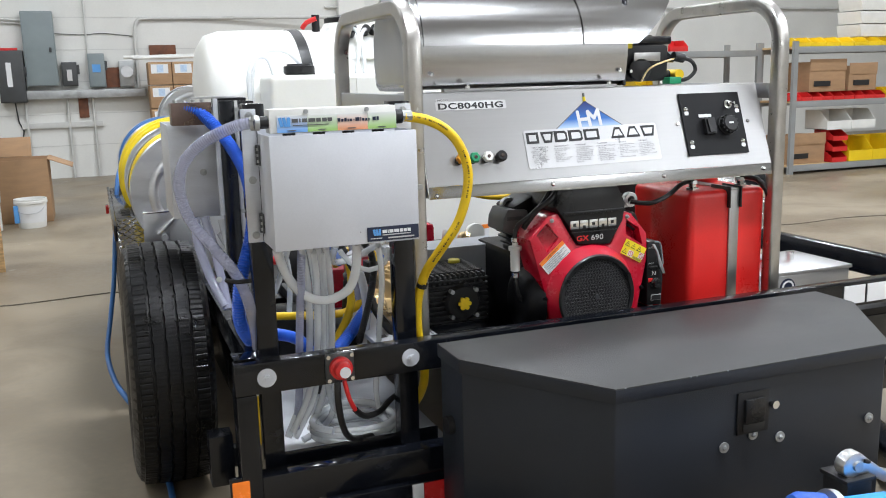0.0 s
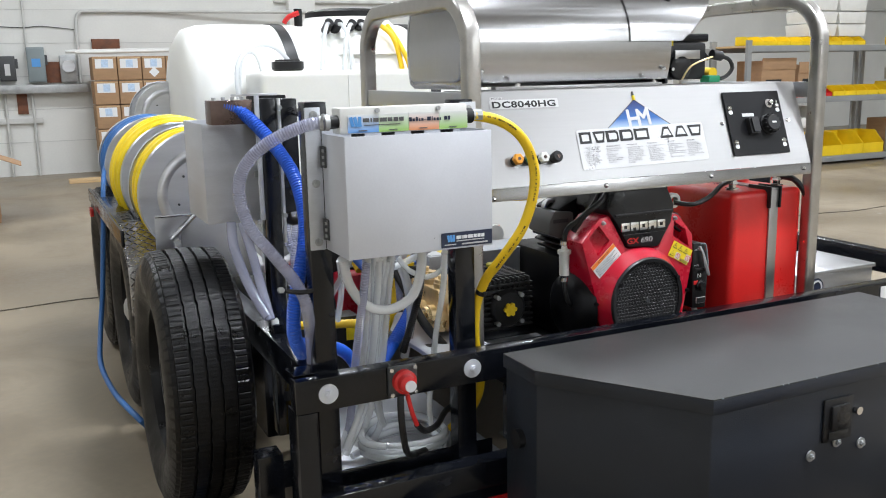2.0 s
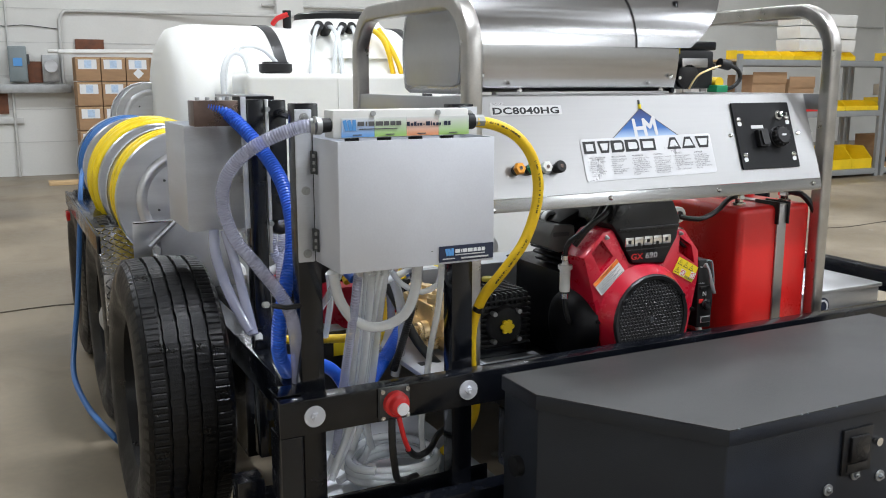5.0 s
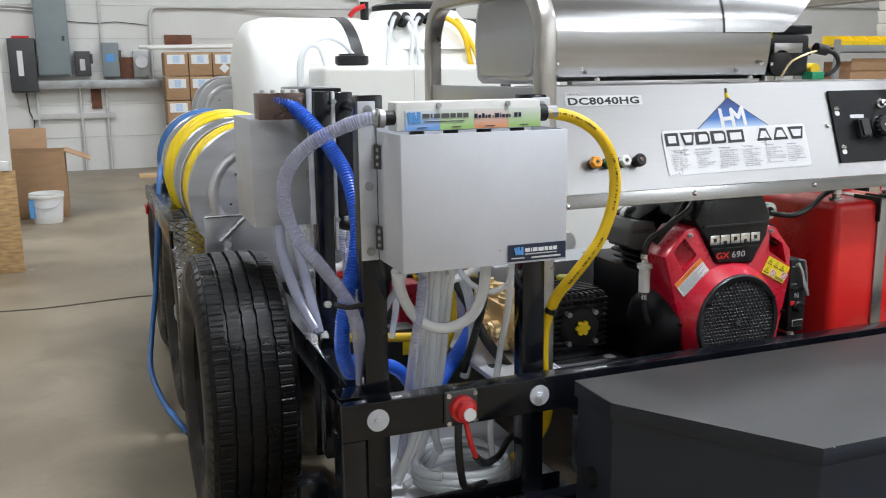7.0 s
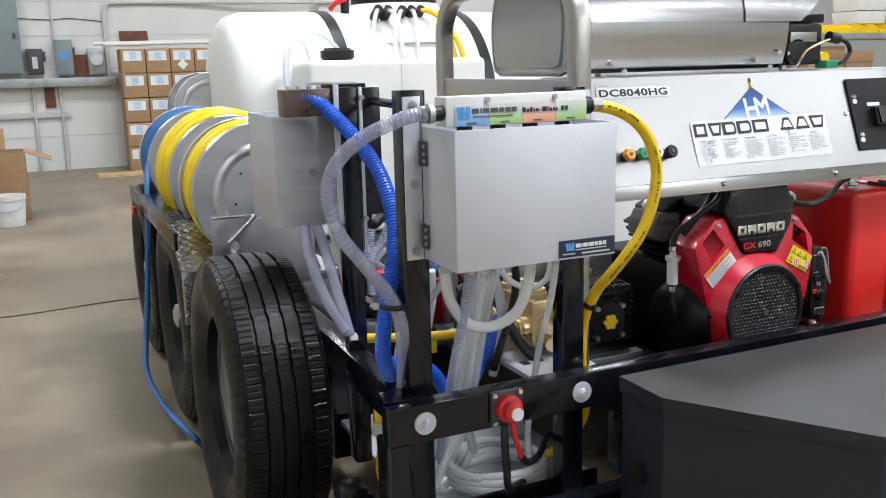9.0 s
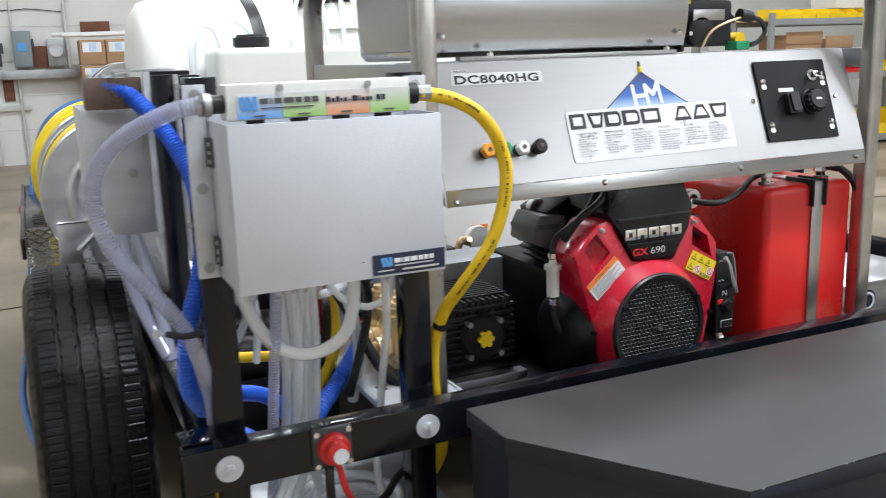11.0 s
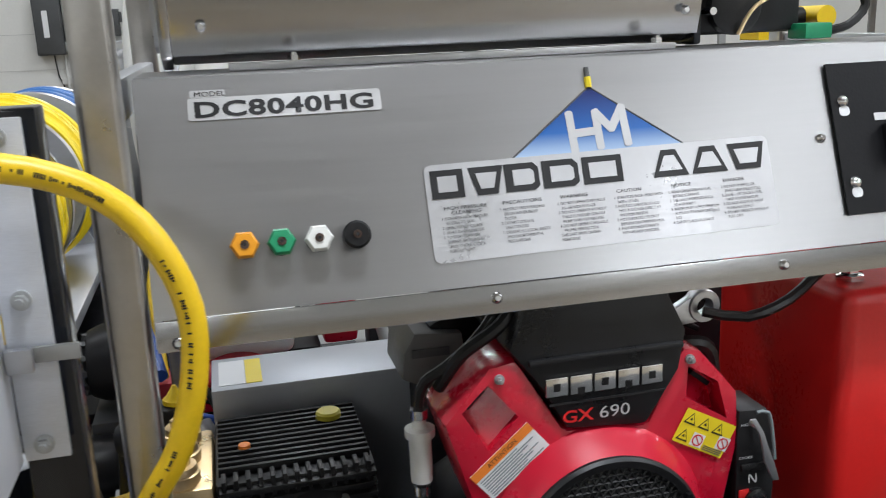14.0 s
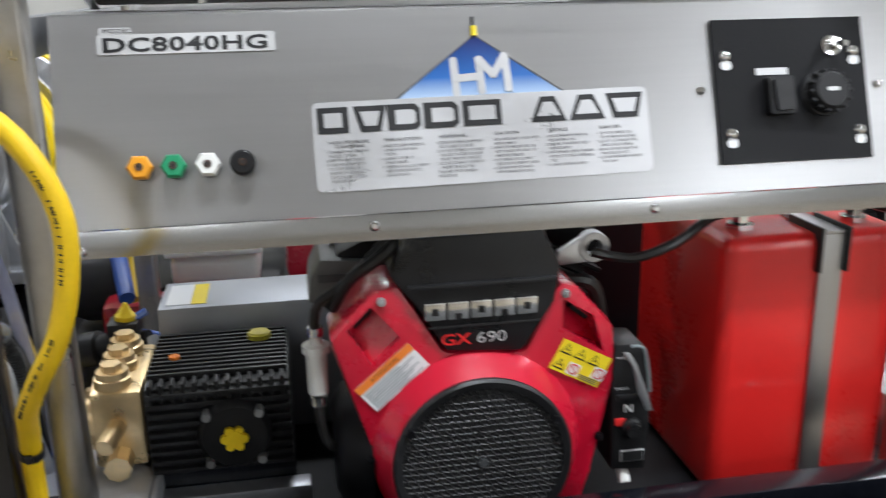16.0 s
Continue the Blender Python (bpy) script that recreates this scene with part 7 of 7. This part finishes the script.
part("body", lathe(bmesh.new(), (0.655, 2.53, 0.608), (0.775, 2.50, 0.632), [(0, 0.024), (0.1, 0.029), (0.30, 0.029), (0.32, 0.022), (0.45, 0.022), (0.5, 0.027), (0.78, 0.027), (0.8, 0.018), (1, 0.016)], 20), BLACK_PLASTIC, vl)
part("bonnet", B(0.712, 0.762, 2.48, 2.53, 0.640, 0.668, 0.006), BLACK_PLASTIC, vl)
part("handle", lathe(bmesh.new(), (0.740, 2.503, 0.669), (0.742, 2.503, 0.697), [(0, 0.017), (0.25, 0.017), (0.4, 0.012), (1, 0.003)], 12), YELLOW_PLASTIC, vl, "yellow handle")
part("lever_end", R((0.752, 2.505, 0.668), (0.772, 2.515, 0.676), 0.007, 8), BLUE_PLASTIC, vl)
part("barb", R((0.777, 2.50, 0.632), (0.790, 2.48, 0.612), 0.013, 10), STEEL_DULL, vl)
part("hose_nut", R((0.787, 2.484, 0.616), (0.795, 2.475, 0.604), 0.016, 6), CHROME, vl)
part("drop_pipe", R((0.668, 2.527, 0.608), (0.660, 2.53, 0.52), 0.018, 12), BLACK_PLASTIC, vl)
hose("blue_hose", [(0.70, 2.75, 0.62), (0.66, 2.9, 0.70), (0.62, 3.0, 0.78), (0.66, 3.1, 0.82)], 0.016, BLUE_PLASTIC, "dark blue hose behind the pump")
hose("yellow_hose", [(0.70, 2.8, 0.60), (0.69, 2.95, 0.72), (0.72, 3.05, 0.84)], 0.013, YELLOW_HOSE, "yellow hose behind the pump")
hose("yellow_hose", [(1.14, 3.0, 0.86), (1.20, 2.9, 0.80), (1.30, 2.86, 0.775), (1.4, 2.84, 0.78)], 0.010, YELLOW_HOSE, "yellow hose behind the engine")
bk = thing("engine_control_box", (0.567, 2.58, 0.261), "black engine control box with a yellow label", "control box")
part("body", B(0.535, 0.600, 2.55, 2.62, 0.261, 0.530, 0.004), BLACK_PLASTIC, bk)
part("yellow_label", B(0.562, 0.598, 2.5475, 2.5495, 0.460, 0.505, 0), LABEL_YELLOW, bk)
# recoil starter of the small engine facing the front
rcl = thing("recoil_starter", (0.833, 2.800, 0.517), "red pressed-steel recoil starter with radial slots", "starter")
rc = Vector((0.833, 2.800, 0.517))
part("cowl", lathe(bmesh.new(), rc + Vector((0, 0.10, 0)), rc, [(0, 0.092), (0.75, 0.091), (0.9, 0.087), (1, 0.078), (1, 0.004)], 36), RED_ENGINE, rcl)
for k in range(16):
    a = math.pi * k / 8
    u = Vector((math.cos(a), 0, math.sin(a)))
    part("slot", R(rc + u * 0.035 + Vector((0, -0.001, 0)), rc + u * 0.072 + Vector((0, -0.001, 0)), 0.004, 6), BLACK_PLATE, rcl)
part("starter_hub", R(rc, rc + Vector((0, -0.012, 0)), 0.022, 18), BLACK_PLASTIC, rcl)
part("bracket", B(rc.x - 0.05, rc.x + 0.05, 2.905, 2.93, 0.463, rc.z, 0.004), RED_ENGINE, rcl)
hd = Vector((0.712, 2.800, 0.573))
part("cylinder_shroud", B(hd.x - 0.075, hd.x + 0.06, 2.80, 2.95, hd.z - 0.12, hd.z + 0.015, 0.018), RED_ENGINE, rcl)
part("spark_lead", T([hd + Vector((0.02, -0.012, 0.05)), hd + Vector((0.06, -0.05, 0.02)), hd + Vector((0.09, -0.06, -0.06)), hd + Vector((0.10, -0.03, -0.13))], 0.006, 8, 0.01), CABLE, rcl)
hose("fuel_hose", [(0.709, 2.600, 0.583), (0.723, 2.580, 0.607), (0.753, 2.560, 0.618), (0.791, 2.560, 0.606)], 0.010, BLUE_PLASTIC, "blue and black fuel hose over the starter")
pb = thing("pump_base", (0.72, 2.45, 0.463), "grey sheet steel base cover below the pump head", "base cover")
part("cover", B(0.635, 0.800, 2.11, 2.55, 0.508, 0.520, 0.002), SHEET, pb)
part("cover_leg", B(0.8035, 0.810, 2.11, 2.55, 0.463, 0.520, 0.001), SHEET, pb)
part("marking", B(0.66, 0.68, 2.20, 2.225, 0.5205, 0.5212, 0), INK, pb)
hose("red_hose", [(0.33, 2.5, 0.70), (0.38, 2.5, 0.705), (0.45, 2.48, 0.70)], 0.012, RED_PLASTIC, "short red hose behind the front post")

# jack and strap on the tongue
jk = thing("tongue_jack", (1.27, 1.19, 0.12), "black tongue jack with a bright folding handle", "jack")
part("jack_tube", B(1.238, 1.300, 1.17, 1.232, 0.12, 0.438, 0.006), BLACK_PLASTIC, jk)
part("cap", B(1.233, 1.304, 1.166, 1.236, 0.438, 0.447, 0.003), BLACK_PLASTIC, jk)
handle = bmesh.new()
eye = [(1.266 + 0.030 * math.cos(radians(a)), 0.467 + 0.026 * math.sin(radians(a))) for a in (70, 95, 120, 145, 170, 195, 220, 245)]
prism(handle, [(1.420, 0.424), (1.375, 0.432), (1.340, 0.444), (1.315, 0.462), (1.293, 0.478)] + eye + [(1.275, 0.4475), (1.300, 0.4475), (1.340, 0.420), (1.375, 0.410), (1.420, 0.402)], "y", 1.180, 1.205, 0.003)
hb = part("handle", handle, ALU, jk, "bright folding handle")
part("handle_pivot", R((1.268, 1.174, 0.467), (1.268, 1.182, 0.467), 0.010, 16), STEEL_DULL, hb)
part("handle_slot", R((1.284, 1.1785, 0.475), (1.296, 1.1785, 0.471), 0.004, 8), INK, hb)
st = thing("ratchet_strap", (1.27, 1.13, 0.40), "coiled bright blue strap on the tongue", "strap")
part("coil", lathe(bmesh.new(), (1.14, 1.11, 0.40), (1.42, 1.08, 0.40), [(0, 0.015), (0, 0.045), (0.1, 0.052), (0.45, 0.049), (0.5, 0.044), (0.55, 0.049), (0.9, 0.052), (1, 0.045), (1, 0.015)], 28, False), BLUE_BRIGHT, st)
part("end_cap", lathe(bmesh.new(), (1.070, 1.135, 0.435), (1.138, 1.12, 0.425), [(0, 0.018), (0.08, 0.032), (0.25, 0.038), (0.9, 0.038), (1, 0.030)], 24), BLUE_PLASTIC, st)
part("steel_ring", lathe(bmesh.new(), (1.139, 1.118, 0.42), (1.152, 1.115, 0.418), [(0, 0.02), (0, 0.05), (1, 0.05), (1, 0.02)], 28, False), STEEL_DULL, st)
part("stand_block", B(1.06, 1.46, 1.04, 1.16, 0.122, 0.348, 0.006), CARD, st)


# printed marking along the big yellow hose
def hose_marking():
    line = smooth_path(LOOP, 0.0022)
    rnd = random.Random(7)
    m = bmesh.new()
    for i in range(4, len(line) - 3):
        if (i // 26) % 3 == 2 or rnd.random() < 0.28:
            continue
        p, d = line[i], (line[i + 1] - line[i - 1]).normalized()
        out = Vector((-0.25, -0.95, 0.15))
        out = (out - d * out.dot(d)).normalized()
        side = d.cross(out)
        c = p + out * 0.0117
        h = 0.0020 if rnd.random() < 0.7 else 0.0011
        q = [c + d * a * 0.0008 + side * b * h for a, b in ((-1, -1), (1, -1), (1, 1), (-1, 1))]
        lo = [m.verts.new(v) for v in q]
        hi = [m.verts.new(v + out * 0.0003) for v in q]
        m.faces.new(hi)
        for k in range(4):
            m.faces.new((lo[k], lo[(k + 1) % 4], hi[(k + 1) % 4], hi[k]))
    return m


yellow = bpy.data.objects["yellow_hose"]
tagged(part("printed_marking", hose_marking(), INK, yellow, "small black printed marking", 0), kind="stuff")

# tubes between the mixer box and the washer skid
hose("yellow_hose", [(0.617, 2.350, 0.742), (0.631, 2.360, 0.648), (0.624, 2.380, 0.547), (0.578, 2.400, 0.454)], 0.012, YELLOW_HOSE, "yellow hose hanging beside the skid hoop")
hose("clear_tube", [(0.602, 2.250, 0.749), (0.631, 2.260, 0.677), (0.648, 2.280, 0.579), (0.643, 2.320, 0.465)], 0.012, CLEAR_HOSE, "clear tube hanging beside the skid hoop", group="clear tubes")
hose("black_hose", [(0.618, 2.220, 0.790), (0.651, 2.220, 0.741), (0.654, 2.240, 0.651), (0.623, 2.280, 0.492)], 0.009, CABLE, "black corrugated loom beside the skid hoop", 0.0015, 0.005, 10)

# tee and hoses hidden behind the mixer box from the front
tee = thing("hose_tee", (0.61, 2.30, 0.94), "black plastic hose tee with steel clamps", "hose fitting")
part("run", R((0.575, 2.30, 0.973), (0.636, 2.30, 0.972), 0.0115, 14), BLACK_PLASTIC, tee)
part("branch", R((0.618, 2.30, 0.965), (0.621, 2.30, 0.940), 0.010, 14), BLACK_PLASTIC, tee)
for x in (0.590, 0.628):
    part("collar", R((x - 0.005, 2.30, 0.973), (x + 0.005, 2.30, 0.973), 0.0155, 8), BLACK_PLASTIC, tee)
part("clamp", R((0.6195, 2.30, 0.951), (0.6205, 2.30, 0.944), 0.0135, 14), GALV, tee, "steel clamp")
hose("drain_hose", [(0.621, 2.30, 0.944), (0.629, 2.30, 0.918), (0.626, 2.30, 0.890), (0.609, 2.30, 0.855), (0.583, 2.30, 0.836), (0.560, 2.31, 0.80)], 0.0085, CLEAR_RIB, "clear ribbed hose below a black tee", 0.0012, 0.005, 12)
hose("yellow_hose", [(0.600, 2.315, 1.040), (0.606, 2.318, 1.000), (0.602, 2.320, 0.940), (0.586, 2.32, 0.898), (0.570, 2.32, 0.85)], 0.0095, YELLOW_HOSE, "yellow hose behind the mixer box")
hose("clear_tube", [(0.604, 2.33, 0.869), (0.621, 2.33, 0.796), (0.634, 2.33, 0.70), (0.640, 2.33, 0.60)], 0.010, CLEAR_RIB, "clear tube behind the mixer box", group="clear tubes")

# float tank and fittings behind the belt guard
fl = thing("float_tank", (1.38, 3.32, 0.463), "white polyethylene float tank behind the engine", "tank")
part("shell", B(1.00, 1.76, 3.20, 3.44, 0.463, 0.90, 0.02, seg=3), POLY, fl)
part("tag", B(1.365, 1.425, 3.1975, 3.1995, 0.545, 0.603, 0), LABEL_WHITE, fl, "white notice")
part("tag_bar", B(1.365, 1.425, 3.1975, 3.1995, 0.604, 0.620, 0), LABEL_ORANGE, fl, "orange heading bar")
ul = thing("unloader_valve", (1.13, 2.92, 0.463), "black unloader valve block with brass fittings", "valve")
part("block", B(1.095, 1.168, 2.90, 2.96, 0.555, 0.625, 0.006), DARK_ENAMEL, ul)
part("riser", R((1.13, 2.93, 0.463), (1.13, 2.93, 0.556), 0.016, 12), GALV, ul)
part("pale_elbow", T([(1.128, 2.89, 0.575), (1.120, 2.885, 0.61), (1.116, 2.885, 0.64), (1.124, 2.895, 0.665)], 0.012, 12, 0.01), WHITE_PLASTIC, ul, "pale plastic elbow")
part("elbow", T([(1.176, 2.91, 0.590), (1.178, 2.905, 0.625), (1.188, 2.90, 0.645), (1.206, 2.90, 0.640)], 0.011, 12, 0.01), BRASS, ul, "brass elbow")
part("nut", R((1.176, 2.91, 0.586), (1.177, 2.908, 0.604), 0.016, 6), BRASS, ul, "brass nut")
part("nut", R((1.196, 2.90, 0.643), (1.212, 2.90, 0.637), 0.015, 6), BRASS, ul, "brass nut")
part("gauge", lathe(bmesh.new(), (1.242, 2.93, 0.645), (1.242, 2.90, 0.645), [(0, 0.030), (0.7, 0.036), (1, 0.034)], 28), POLY, ul, "round white cap")
part("gauge_stem", R((1.242, 2.94, 0.463), (1.242, 2.94, 0.63), 0.010, 10), GALV, ul)
